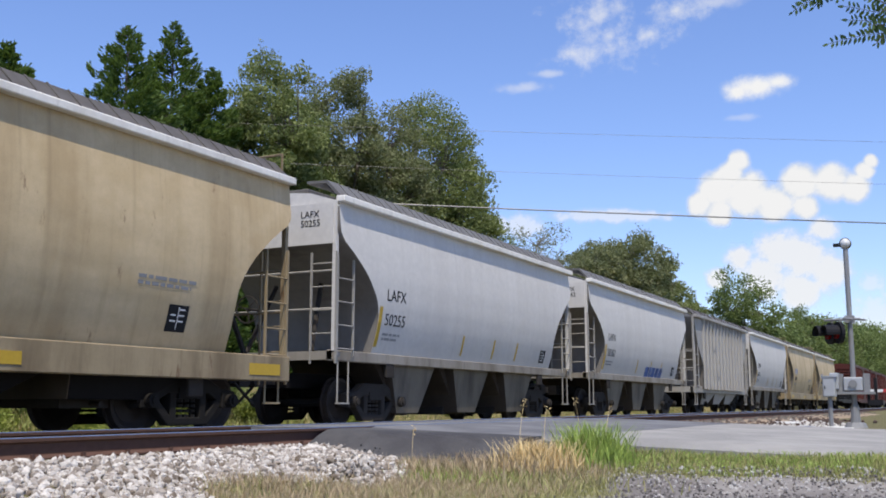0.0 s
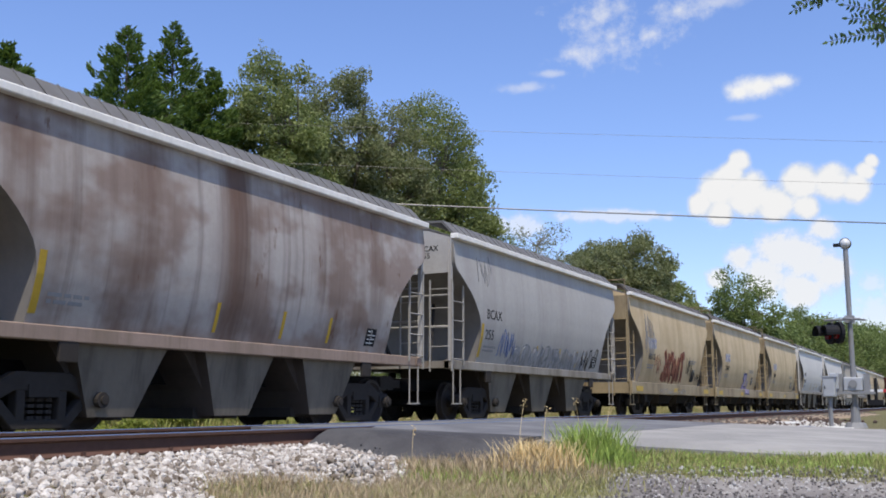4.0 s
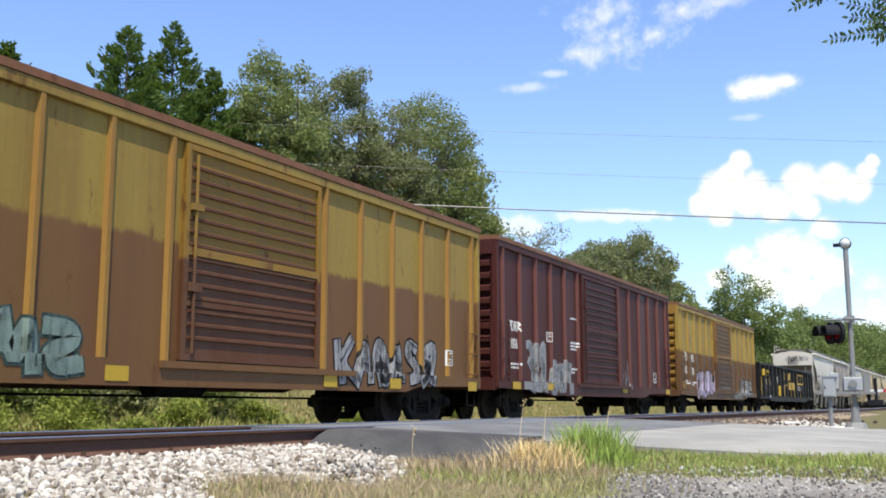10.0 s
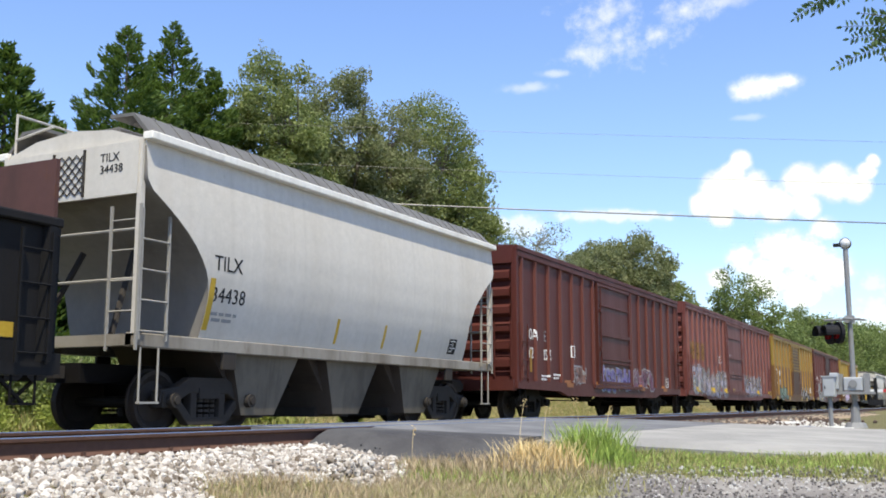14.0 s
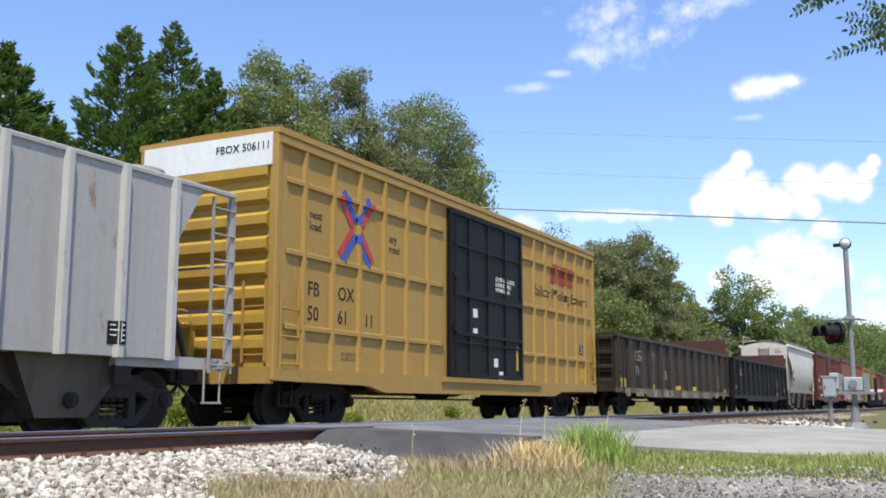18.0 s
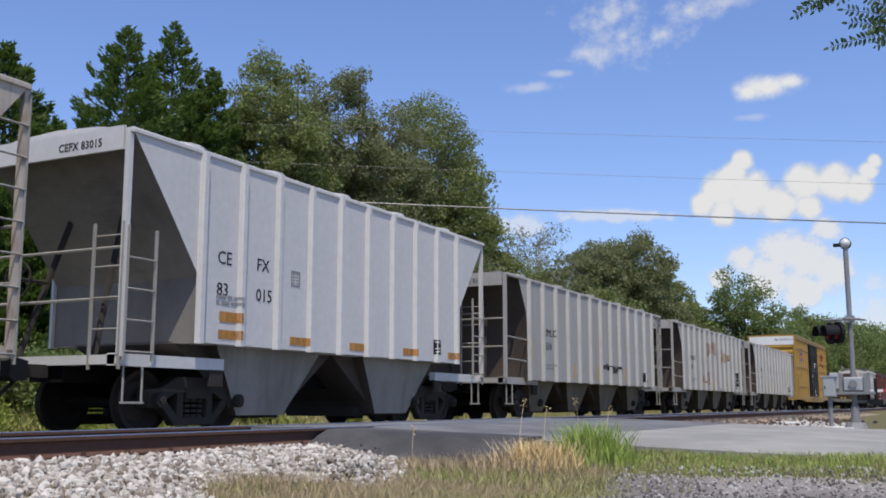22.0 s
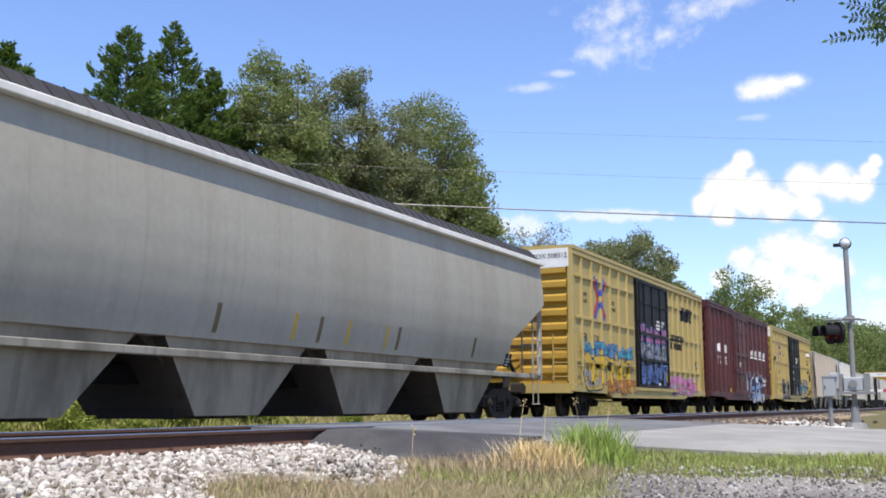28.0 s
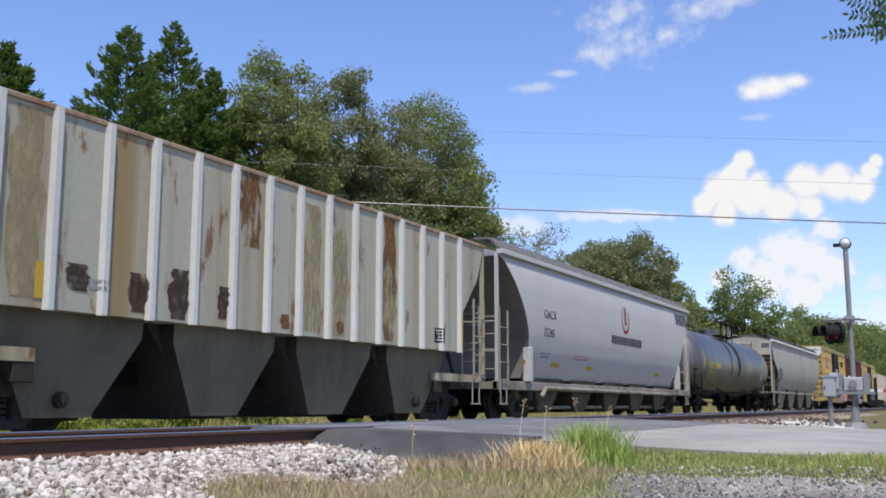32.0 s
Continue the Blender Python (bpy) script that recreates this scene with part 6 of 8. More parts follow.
def cloud_material(name, seed, puffs, thick, soft, strength, dense):
    """A cloud is the sum of round puffs with a billowing rim."""
    n = Nodes(name)
    f = n.noise((1, 1, 1), 0.030, 9, 0.60, (seed * 31.0, seed * 17.0, 0))
    big = n.noise((1, 1, 1), 0.012, 3, 0.5, (seed * 11.0, seed * 7.0, 0))
    pos = n.tree.nodes.new("ShaderNodeSeparateXYZ")
    n.tree.links.new(n.coord.outputs["Object"], pos.inputs[0])
    body = None
    for cx, cy, rx, ry in puffs:
        u = n.math("DIVIDE", n.math("SUBTRACT", pos.outputs[0], -cx), rx)
        v = n.math("DIVIDE", n.math("SUBTRACT", pos.outputs[1], cy), ry)
        d = n.math("SUBTRACT", 1.0, n.math("SQRT", n.math("ADD", n.math("MULTIPLY", u, u), n.math("MULTIPLY", v, v))))
        body = d if body is None else n.math("SMOOTH_MAX", body, d)
        if body is not d:
            body.node.inputs[2].default_value = .25
    wob = n.math("ADD", n.math("MULTIPLY", n.math("SUBTRACT", f, 0.5), 2.6), n.math("MULTIPLY", n.math("SUBTRACT", big, 0.5), 1.2))
    edge_in = n.math("ADD", body, n.math("MULTIPLY", wob, thick))
    alpha = n.math("MULTIPLY", n.math("MULTIPLY", n.step(edge_in, 0.0, soft), dense), n.step(body, -.9, -.5))
    low = n.math("ADD", n.math("MULTIPLY", f, 0.55), n.math("MULTIPLY", n.step(edge_in, 0.05, 0.75), 0.45))
    shade = n.mix(n.step(low, 0.28, 0.62), (0.78, 0.84, 0.93), (1.0, 1.0, 1.0))
    em = n.tree.nodes.new("ShaderNodeEmission")
    n.put(em.inputs[0], shade)
    em.inputs[1].default_value = strength * .93
    tr = n.tree.nodes.new("ShaderNodeBsdfTransparent")
    mx = n.tree.nodes.new("ShaderNodeMixShader")
    n.put(mx.inputs[0], alpha)
    n.tree.links.new(tr.outputs[0], mx.inputs[1])
    n.tree.links.new(em.outputs[0], mx.inputs[2])
    n.tree.links.new(mx.outputs[0], n.tree.nodes["Material Output"].inputs[0])
    return n.mat


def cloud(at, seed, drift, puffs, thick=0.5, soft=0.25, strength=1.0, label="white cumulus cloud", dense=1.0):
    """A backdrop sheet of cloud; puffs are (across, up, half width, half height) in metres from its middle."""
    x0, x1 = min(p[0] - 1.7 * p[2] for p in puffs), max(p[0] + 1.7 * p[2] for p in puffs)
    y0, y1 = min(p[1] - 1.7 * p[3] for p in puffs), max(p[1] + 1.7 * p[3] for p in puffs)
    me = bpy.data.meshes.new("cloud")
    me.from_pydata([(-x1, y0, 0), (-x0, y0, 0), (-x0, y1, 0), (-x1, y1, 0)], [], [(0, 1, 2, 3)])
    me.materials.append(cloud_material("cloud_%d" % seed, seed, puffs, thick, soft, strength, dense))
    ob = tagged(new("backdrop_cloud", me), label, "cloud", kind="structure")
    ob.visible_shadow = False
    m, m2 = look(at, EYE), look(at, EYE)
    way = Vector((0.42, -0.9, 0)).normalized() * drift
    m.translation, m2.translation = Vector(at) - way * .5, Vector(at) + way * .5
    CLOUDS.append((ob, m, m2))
    return ob


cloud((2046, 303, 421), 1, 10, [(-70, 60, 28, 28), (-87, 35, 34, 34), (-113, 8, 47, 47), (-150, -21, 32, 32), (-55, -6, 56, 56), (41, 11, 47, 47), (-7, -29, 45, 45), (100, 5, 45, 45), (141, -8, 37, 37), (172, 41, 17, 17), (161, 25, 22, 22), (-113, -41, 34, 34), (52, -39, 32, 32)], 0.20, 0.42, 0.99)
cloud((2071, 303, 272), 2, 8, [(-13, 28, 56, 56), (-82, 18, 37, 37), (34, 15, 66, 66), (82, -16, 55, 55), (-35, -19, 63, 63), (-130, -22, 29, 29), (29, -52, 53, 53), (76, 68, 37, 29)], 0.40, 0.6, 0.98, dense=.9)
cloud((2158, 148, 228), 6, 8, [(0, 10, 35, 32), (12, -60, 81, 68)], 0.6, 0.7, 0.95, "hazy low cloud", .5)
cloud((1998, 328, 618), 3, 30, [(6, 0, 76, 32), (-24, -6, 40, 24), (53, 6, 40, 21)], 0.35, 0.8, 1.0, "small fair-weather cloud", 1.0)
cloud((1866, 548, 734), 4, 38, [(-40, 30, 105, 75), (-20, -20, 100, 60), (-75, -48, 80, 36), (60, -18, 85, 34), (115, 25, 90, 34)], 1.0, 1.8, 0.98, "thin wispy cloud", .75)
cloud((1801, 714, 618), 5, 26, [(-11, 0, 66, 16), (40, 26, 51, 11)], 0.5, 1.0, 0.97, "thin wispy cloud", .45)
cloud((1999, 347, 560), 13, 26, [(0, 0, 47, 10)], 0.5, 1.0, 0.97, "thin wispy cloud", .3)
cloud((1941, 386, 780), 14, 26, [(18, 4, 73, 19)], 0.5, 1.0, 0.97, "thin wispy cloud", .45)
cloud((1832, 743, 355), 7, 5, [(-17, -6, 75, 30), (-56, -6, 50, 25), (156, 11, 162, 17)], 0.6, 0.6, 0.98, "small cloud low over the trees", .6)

# ---------------- the train ----------------
SPEED = 14.35
TRACK_Y = (RAIL_Y[2] + RAIL_Y[3]) / 2
NS = -1.56
TRAIN = []


def run(car, rear, front):
    """Puts a car on the track, with the place of its two ends as the clip begins."""
    TRAIN.append((car, (rear + front) / 2))
    lay_on(car, *SURFACE[car.name])


TAN = paint("tan_paint", (0.58, 0.45, 0.265), (0.31, 0.215, 0.105), .5, 1.1, .10, .16, blotch=(0.46, 0.34, 0.18), blotch_amt=.5)
TANSILL = paint("pale_tan_paint", (0.33, 0.26, 0.155), (0.13, 0.09, 0.05), .75, 1.2, .3, .25)
SILLGREY = paint("grimy_sill_paint", (0.28, 0.255, 0.215), (0.12, 0.09, 0.06), .75, 1.3, .3, .2)
PALE = paint("pale_grey_paint", (0.60, 0.575, 0.53), (0.44, 0.41, 0.37), .25, 1.2, .1)
PALE2 = paint("grey_hopper_paint", (0.41, 0.39, 0.355), (0.25, 0.22, 0.2), .35, 1.2, .1, .05)
CREAM = paint("cream_hopper_paint", (0.575, 0.535, 0.47), (0.40, 0.345, 0.27), .25, 1.5, .1, .03)
RIBGREY = paint("ribbed_grey_paint", (0.36, 0.345, 0.32), (0.2, 0.17, 0.14), .4, 2.2, .12, .08)
SRGREY = paint("worn_grey_paint", (0.365, 0.352, 0.33), (0.30, 0.24, 0.18), .3, 1.8, .15, .10)
SRGREY2 = paint("rust_blotched_grey_paint", (0.375, 0.362, 0.34), (0.30, 0.24, 0.18), .3, 1.8, .15, .30, (0.36, 0.2, 0.09))
WHITEH = paint("white_hopper_paint", (0.57, 0.555, 0.53), (0.5, 0.49, 0.46), .2, 1.8, .12)
PALERIB = paint("pale_grey_rib_paint", (0.47, 0.455, 0.425), (0.28, 0.25, 0.2), .35, 2.0, .3, .08)
TODX = paint("mottled_pinkish_grey_paint", (0.46, 0.405, 0.345), (0.25, 0.195, 0.15), .6, 1.3, .10, .0, blotch=(0.30, 0.235, 0.19), blotch_amt=.9)
STRIPED = paint("brown_streaked_grey_paint", (0.40, 0.36, 0.32), (0.13, 0.075, 0.05), .95, .75, .03, .25, blotch=(.20, .13, .095), blotch_amt=.7)
RUSTYW = paint("rust_streaked_white_paint", (0.40, 0.385, 0.30), (0.26, 0.155, 0.045), .8, 1.0, .04, .38, (0.22, 0.085, 0.025))
GACX = paint("soft_grey_paint", (0.48, 0.465, 0.44), (0.41, 0.395, 0.37), .3, 1.1, .1)
DULL = paint("dull_beige_grey_paint", (0.36, 0.335, 0.275), (0.25, 0.22, 0.17), .4, 1.0, .1)
OXIDE = paint("oxide_red_paint", (0.086, 0.0225, 0.017), (0.06, 0.024, 0.02), .4, 1.8, .12, .1)
MAROON = paint("maroon_paint", (0.068, 0.018, 0.015), (0.045, 0.018, 0.016), .4, 1.6, .12, .08)
BROWNRED = paint("faded_brown_red_paint", (0.135, 0.042, 0.035), (0.09, 0.034, 0.03), .45, 1.6, .12, .1, blotch=(0.20, 0.085, 0.075), blotch_amt=.45)
DEEPRED = paint("deep_red_paint", (0.096, 0.026, 0.027), (0.05, 0.019, 0.018), .5, 1.8, .12, .03, blotch=(.065, .022, .022), blotch_amt=.5)
TWOTONE = paint("yellow_over_brown_paint", (0.36, 0.245, 0.052), (0.18, 0.105, 0.036), .5, 1.8, .12, .3, lower=(2.55, (0.095, 0.045, 0.024)), blotch=(.20, .12, .05), blotch_amt=.25)
GOLDPOST2 = paint("ochre_post_paint", (0.33, 0.185, 0.045), (0.20, 0.10, 0.03), .45, 2.5, .2, .25)
# Posts lighter than their panels: wear and sunlit highlights in one colour.
REDPOST = paint("faded_sunlit_red_post_paint", (0.22, 0.085, 0.07), (0.12, 0.045, 0.035), .5, 3, .4, .15)
MAROONPOST = paint("faded_sunlit_maroon_post_paint", (0.135, 0.05, 0.042), (0.08, 0.03, 0.028), .5, 3, .4, .12)
TWOTONE2 = paint("faded_yellow_brown_paint", (0.30, 0.205, 0.045), (0.18, 0.10, 0.035), .5, 1.6, .12, .3, lower=(2.75, (0.15, 0.072, 0.030)))
OCHRE = paint("ochre_end_paint", (0.27, 0.145, 0.03), (0.16, 0.08, 0.025), .4, 2, .2, .3)
BROWNROOF = paint("rusty_roof", (0.20, 0.09, 0.045), (0.1, 0.05, 0.03), .4, 3, 1, .3)
FBOX = paint("yellow_boxcar_paint", (0.37, 0.225, 0.062), (0.31, 0.185, 0.05), .25, 1.6, .12, .04)
FBOX2 = paint("pale_yellow_boxcar_paint", (0.43, 0.325, 0.12), (0.33, 0.25, 0.11), .3, 1.6, .12, .04)
BLACKDOOR = paint("black_door_paint", (0.011, 0.011, 0.012), (0.026, 0.024, 0.022), .4, 2, .2, gloss=.1)
FWHITE = paint("white_end_panel_paint", (0.72, 0.72, 0.70), (0.5, 0.48, 0.45), .25, 2, .3)
GONBLACK = paint("black_gondola_paint", (0.011, 0.011, 0.012), (0.026, 0.023, 0.021), .4, 2, .15, .05, gloss=.09)
GONRUST = paint("rust_black_gondola_paint", (0.026, 0.020, 0.015), (0.08, 0.045, 0.028), .5, 2, .15, .22)
GONSILL = paint("patchy_pale_sill_paint", (0.15, 0.115, 0.075), (0.03, 0.02, 0.015), .8, 2.5, .3, .4)
BULK = paint("rust_brown_bulkhead_paint", (0.095, 0.043, 0.034), (0.05, 0.03, 0.024), .55, 1.5, .3, .2)
TANKP = paint("grimy_black_tank_paint", (0.19, 0.182, 0.177), (0.13, 0.12, 0.114), .4, 1.2, .12, rough=.42, gloss=1.0, metal=.85)
TANKY = plain("tank_yellow_marking", (0.5, 0.42, 0.06), .6, 0, .2, 20, 0)

PURPLE = spray("lilac_spray", (0.45, 0.38, 0.52))
REDSP = spray("brick_red_spray", (0.34, 0.13, 0.075), worn=.85)
SILVERSP = spray("silver_spray", (0.36, 0.355, 0.355), worn=.7)
INK = spray("black_spray", (0.03, 0.03, 0.032), worn=.6)
BLUESP = spray("blue_spray", (0.10, 0.17, 0.40))
CYANSP = spray("turquoise_spray", (0.08, 0.33, 0.42))
ORANGESP = spray("orange_spray", (0.5, 0.24, 0.06))
PINKSP = spray("pink_spray", (0.50, 0.18, 0.35))
PALESP = spray("pale_blue_spray", (0.34, 0.345, 0.355), worn=.95)
GREENSP = spray("grey_green_spray", (0.22, 0.29, 0.25))
DARKBL = spray("navy_spray", (0.03, 0.05, 0.16))


def mark_set(car, h, words, x, z, size, m=None, y=NS, gap=.55):
    """Reporting mark above number."""
    m = m or BLACK
    for i, w in enumerate(words):
        if w:
            lettering(car, w, x, z - i * gap, size, m, y)


def tan_hopper(words, rear, front, graff=None, label="tan covered hopper car with a deep side sill, streaked with dirt"):
    L = front - rear
    h = L / 2
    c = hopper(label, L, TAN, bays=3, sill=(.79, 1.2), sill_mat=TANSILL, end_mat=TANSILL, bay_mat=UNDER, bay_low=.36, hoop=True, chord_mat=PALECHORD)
    mark(c, -h + 2.02, -h + 3.05, 2.42, 2.80, spray("pale_blue_patch", (.52, .50, .50), worn=.75), NS, "painted_patch", "pale patch behind the mark")
    lettering(c, words[0], -h + 2.1, 2.49, .26, BLUEMK, NS)
    lettering(c, words[1], -h + 2.1, 2.03, .22, BLACK, NS)
    bm = bmesh.new()
    box(bm, -h - .0, -h + .05, -1.35, 1.35, 3.3, 4.12)
    part("end_panel", bm, TANSILL, c)
    lettering(c, words[0] + "\n" + words[1], -h - .004, -.2, .17, BLACK, 3.85, "end_mark", end=True)
    data_panel(c, h - 2.9, 1.45, NS, .42, BLACK)
    lines_of_bars(c, -h + 2.1, 1.85, [.8, .7], GREYMK, NS)
    lines_of_bars(c, h - 3.6, 2.2, [1.2, 1.1], GREYMK, NS)
    mark(c, -h + .5, -h + 1.3, .88, 1.06, YELLOW, NS, "reflector")
    mark(c, h - 1.1, h - .3, .88, 1.06, YELLOW, NS, "reflector")
    mark(c, -.3, .3, .88, 1.04, YELLOW, NS, "reflector")
    if graff:
        graff(c, h)
    run(c, rear, front)


def smooth_hopper(words, rear, front, skin, label, tick=True, mx=1.68, later=False, mz=2.43, graff=None, bays=3, prof=None, sill=(1.2, 1.40), white_end=True, lattice=False, **k):
    L = front - rear
    h = L / 2
    # bay fronts default to a darker brown than the body, with dark streaks
    k.setdefault("bay_mat", paint("dark_streaked_bay_paint", (.16, .137, .105), (.03, .024, .018), .65, 1.5, .4))
    k.setdefault("sill_mat", SILLGREY)
    k.setdefault("skirt", .06)
    k.setdefault("bay_wide", .74)
    k.setdefault("bay_low", .24)
    k.setdefault("chord_mat", PALECHORD)
    k.setdefault("board_mat", PALEBOARD)
    k.setdefault("board_up", .42)
    k.setdefault("rail_mat", LADDER)
    k.setdefault("bay_in", .55)
    prof = prof or SLEEK
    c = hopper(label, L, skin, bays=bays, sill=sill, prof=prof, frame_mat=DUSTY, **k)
    mark_set(c, h, words, -h + mx, mz, .24, gap=.48)
    if white_end:
        bm = bmesh.new()
        box(bm, -h - .0, -h + .05, -1.35, 1.35, 3.35, 4.12)
        part("end_panel", bm, k.get("end_mat") or skin, c)
        lettering(c, "\n".join(words), -h - .004, -.62, .13, BLACK, 3.86, "end_mark", end=True)
    if lattice:
        bm = bmesh.new()
        for q in range(-4, 9):
            for d in (-1, 1):
                a, b = Vector((-.30 + q * .15, 3.42)), Vector((-.30 + q * .15 + d * .6, 4.02))
                lo, hi = max(0, min(1, (-.30 - a.x) / (b.x - a.x))), max(0, min(1, (.30 - a.x) / (b.x - a.x)))
                if abs(hi - lo) > .05:
                    u, v = a.lerp(b, min(lo, hi)), a.lerp(b, max(lo, hi))
                    rod(bm, (-h - .012, u.x, u.y), (-h - .012, v.x, v.y), .008, 4)
        for yy in (-.31, .31):
            box(bm, -h - .02, -h, yy - .02, yy + .02, 3.38, 4.08)
        part("lattice_screen", bm, DUSTY, c, "dark lattice screen on the end panel")
    data_panel(c, h - 2.3, sill[1] + .12, NS, .36, BLACK)
    lines_of_bars(c, -h + mx, 1.80, [.7, .6], GREYMK, NS)
    if tick:
        mark(c, -h + 1.45, -h + 1.56, 1.52, 2.3, YELLOW, NS, "reflector")
        for x in (-.9, .8, 2.2):
            mark(c, x, x + .07, 1.5, 1.95, YELLOW, NS, "reflector")
    if graff:
        graff(c, h)
    if not later:
        run(c, rear, front)
    return c


# cars that have already passed
b = boxcar("dark red boxcar far ahead in the train", 15.6, OXIDE, posts=7)
run(b, 146.0, 161.6)
b = boxcar("dark red boxcar far ahead in the train", 16.2, MAROON, posts=7)
run(b, 128.6, 144.8)
b = boxcar("dark red boxcar far ahead in the train", 16.0, OXIDE, posts=7)
run(b, 111.5, 127.5)
g = gondola("black gondola car far ahead in the train", 15.7, GONBLACK)
run(g, 94.6, 110.3)
tan_hopper(("AOKX", "200804"), 81.3, 93.2)
tan_hopper(("AOKX", "200821"), 68.2, 80.1)
smooth_hopper(("LAFX", "50241"), 55.3, 67.1, PALE, "white smooth-sided covered hopper car")
c = hopper("grey ribbed covered hopper car", 11.4, RIBGREY, prof=[(4.1, 1.48), (1.1, 1.48)], eave=4.1, ribs=13, bays=3, straight=True, inset=1.6, walkway=True)
run(c, 42.8, 54.2)
smooth_hopper(("LAFX", "50262"), 29.4, 41.4, PALE, "white smooth-sided covered hopper with blue sprayed letters", graff=lambda c, h: logo_words(c, .2, 1.3, (.45, .25, .4, .4, .4), .45, BLUESP, NS, "graffiti_tag", "blue sprayed letters"))
smooth_hopper(("LAFX", "50255"), 15.5, 27.8, PALE, "pale grey smooth-sided covered hopper car")


def g_zed(c, h):
    y, s, X, Z = NS, .70, h - 4.95, 1.0
    fill = [[(.1, 1.35), (1.15, 1.35), (1.15, 1.05), (.6, .45), (1.3, .45), (1.3, 0), (0, 0), (0, .5), (.55, .98), (.1, .98)], [(1.36, .2), (1.68, .3), (1.85, .85), (1.5, .95), (1.36, .6)]]
    rim = [[(0, 1.45), (1.25, 1.45), (1.25, 1.0), (.8, .54), (1.4, .54), (1.4, -.08), (-.1, -.08), (-.1, .55), (.38, .9), (0, .9)]]
    for shapes, m, nm in ((rim, DARKBL, "graffiti_outline"), (fill, PURPLE, "graffiti")):
        bm = bmesh.new()
        for pts in shapes:
            slab(bm, [(X + a * s, Z + b * s) for a, b in pts], y - .006, y)
        decal(part(nm, bm, m, c, "big lilac sprayed letter with dark edge"), y)


def g_red(c, h):
    graffiti(c, h - 7.4, h - 4.3, 1.3, 2.4, REDSP, spray("rust_spray", (.22, .06, .04)), NS, 5, 5, rough=.35)
    scribble(c, h - 3.9, h - 3.0, 1.5, 2.3, INK, NS, 8, 5)
    scribble(c, h - 2.3, h - 1.5, 1.35, 1.75, INK, NS, 9, 5)
    scribble(c, -h + 1.6, -h + 2.8, 2.0, 3.7, GREYMK, NS, 10, 8)
    scribble(c, -2.4, 1.5, .78, 1.05, GREYMK, NS, 11, 16, .018)
    mark(c, h - 3.0, h - 2.45, 1.35, 1.75, BLACK, NS, "stencil_panel")
    scribble(c, h - 8.6, h - 7.8, 1.5, 2.3, REDSP, NS, 12, 5)


tan_hopper(("AOKX", "200817"), 2.5, 14.05)
tan_hopper(("AOKX", "200892"), -10.8, .75, g_zed, "tan covered hopper car with a lilac sprayed letter")
tan_hopper(("AOKX", "200715"), -23.8, -12.2, g_red, "tan covered hopper car with red graffiti along its side")
smooth_hopper(("BCAX", "255"), -37.2, -25.4, PALE2, "grey smooth-sided covered hopper with faded blue graffiti",
              graff=lambda c, h: (graffiti(c, -2.6, 3.0, 1.3, 1.95, spray("ghost_spray", (.37, .365, .36)), spray("ghost_edge", (.335, .335, .34)), NS, 2, 8), scribble(c, h - 3.3, h - 1.9, 1.4, 2.1, INK, NS, 3, 7), scribble(c, -3.4, -2.4, 1.5, 2.3, BLUESP, NS, 4, 6), scribble(c, -h + 1.2, -h + 2.0, 3.0, 4.0, GREYMK, NS, 6, 5)))
smooth_hopper(("", ""), -50.1, -38.5, STRIPED, "dark brown streaked covered hopper car", white_end=False, sill_mat=paint("brown_sill_paint", (.30, .22, .17), amt=.5), end_mat=PALE2)
smooth_hopper(("PMRX", "11612"), -63.5, -51.25, CREAM, "cream smooth-sided covered hopper with a tagged end", lattice=True, bay_mat=paint("brown_streaked_bay_paint", (.42, .37, .29), (.09, .05, .03), .75, 1.0, .35),
              graff=lambda c, h: (scribble(c, -h + 2.3, -h + 3.5, 1.45, 1.95, INK, NS, 31, 7), graffiti(c, -.6, 2.8, 1.4, 1.85, spray("ghost_blue", (.47, .45, .43)), spray("ghost_edge2", (.42, .41, .41)), NS, 12, 5)))

tag = TRAIN[-1][0]
rnd = random.Random(7)
bm = bmesh.new()
pts = [(.5 - k * .075 + rnd.uniform(-.09, .09), 3.78 + (.32 if k % 2 else -.3) * rnd.uniform(.4, 1)) for k in range(17)]
for a, b in zip(pts, pts[1:]):
    d = Vector((b[0] - a[0], b[1] - a[1]))
    u = Vector((-d.y, d.x)).normalized() * .016
    face = [bm.verts.new((-12.25 / 2 - .012, q[0] + s * u.x, q[1] + s * u.y)) for q, s in ((a, -1), (b, -1), (b, 1), (a, 1))]
    bm.faces.new(face)
part("graffiti_tag", bm, INK, tag, "black tag sprayed on the end panel")["kind"] = "stuff"

# gondola with painted brand lettering
g = gondola("black high-sided gondola car with yellow lettering", 21.3, GONBLACK, posts=17)
h = 10.65
GY = -1.58
lettering(g, "GMTX", -h + 2.35, 2.03, .36, YELLOW, GY, wide=.8)
lettering(g, "7973", -h + 2.35, 1.55, .34, YELLOW, GY, wide=.8)
logo_words(g, -h + 1.05, 2.05, (.7,), .36, YELLOW, GY, "brand_shield", "yellow brand shield")
data_panel(g, -h + 6.1, 1.75, GY, .3)
OCHREMK = plain("worn_ochre_marking", (0.36, 0.25, 0.07), .7, 0, .3, 12, 0)
for x, w, z in ((8.5, .55, 1.95), (9.4, .6, 1.93), (10.28, .28, 1.92), (10.72, .28, 1.92), (10.4, .6, 1.36), (11.4, .62, 1.36), (12.4, .62, 1.36)):
    logo_words(g, -h + x, z, (w,), .46, OCHREMK, GY, "brand_letter", "worn ochre brand letter block", .1)
    if w > .4:
        logo_words(g, -h + x + .2, z + .14, (w * .35,), .16, GONBLACK, GY - .004, "letter_opening", "", .03)
bm = bmesh.new()
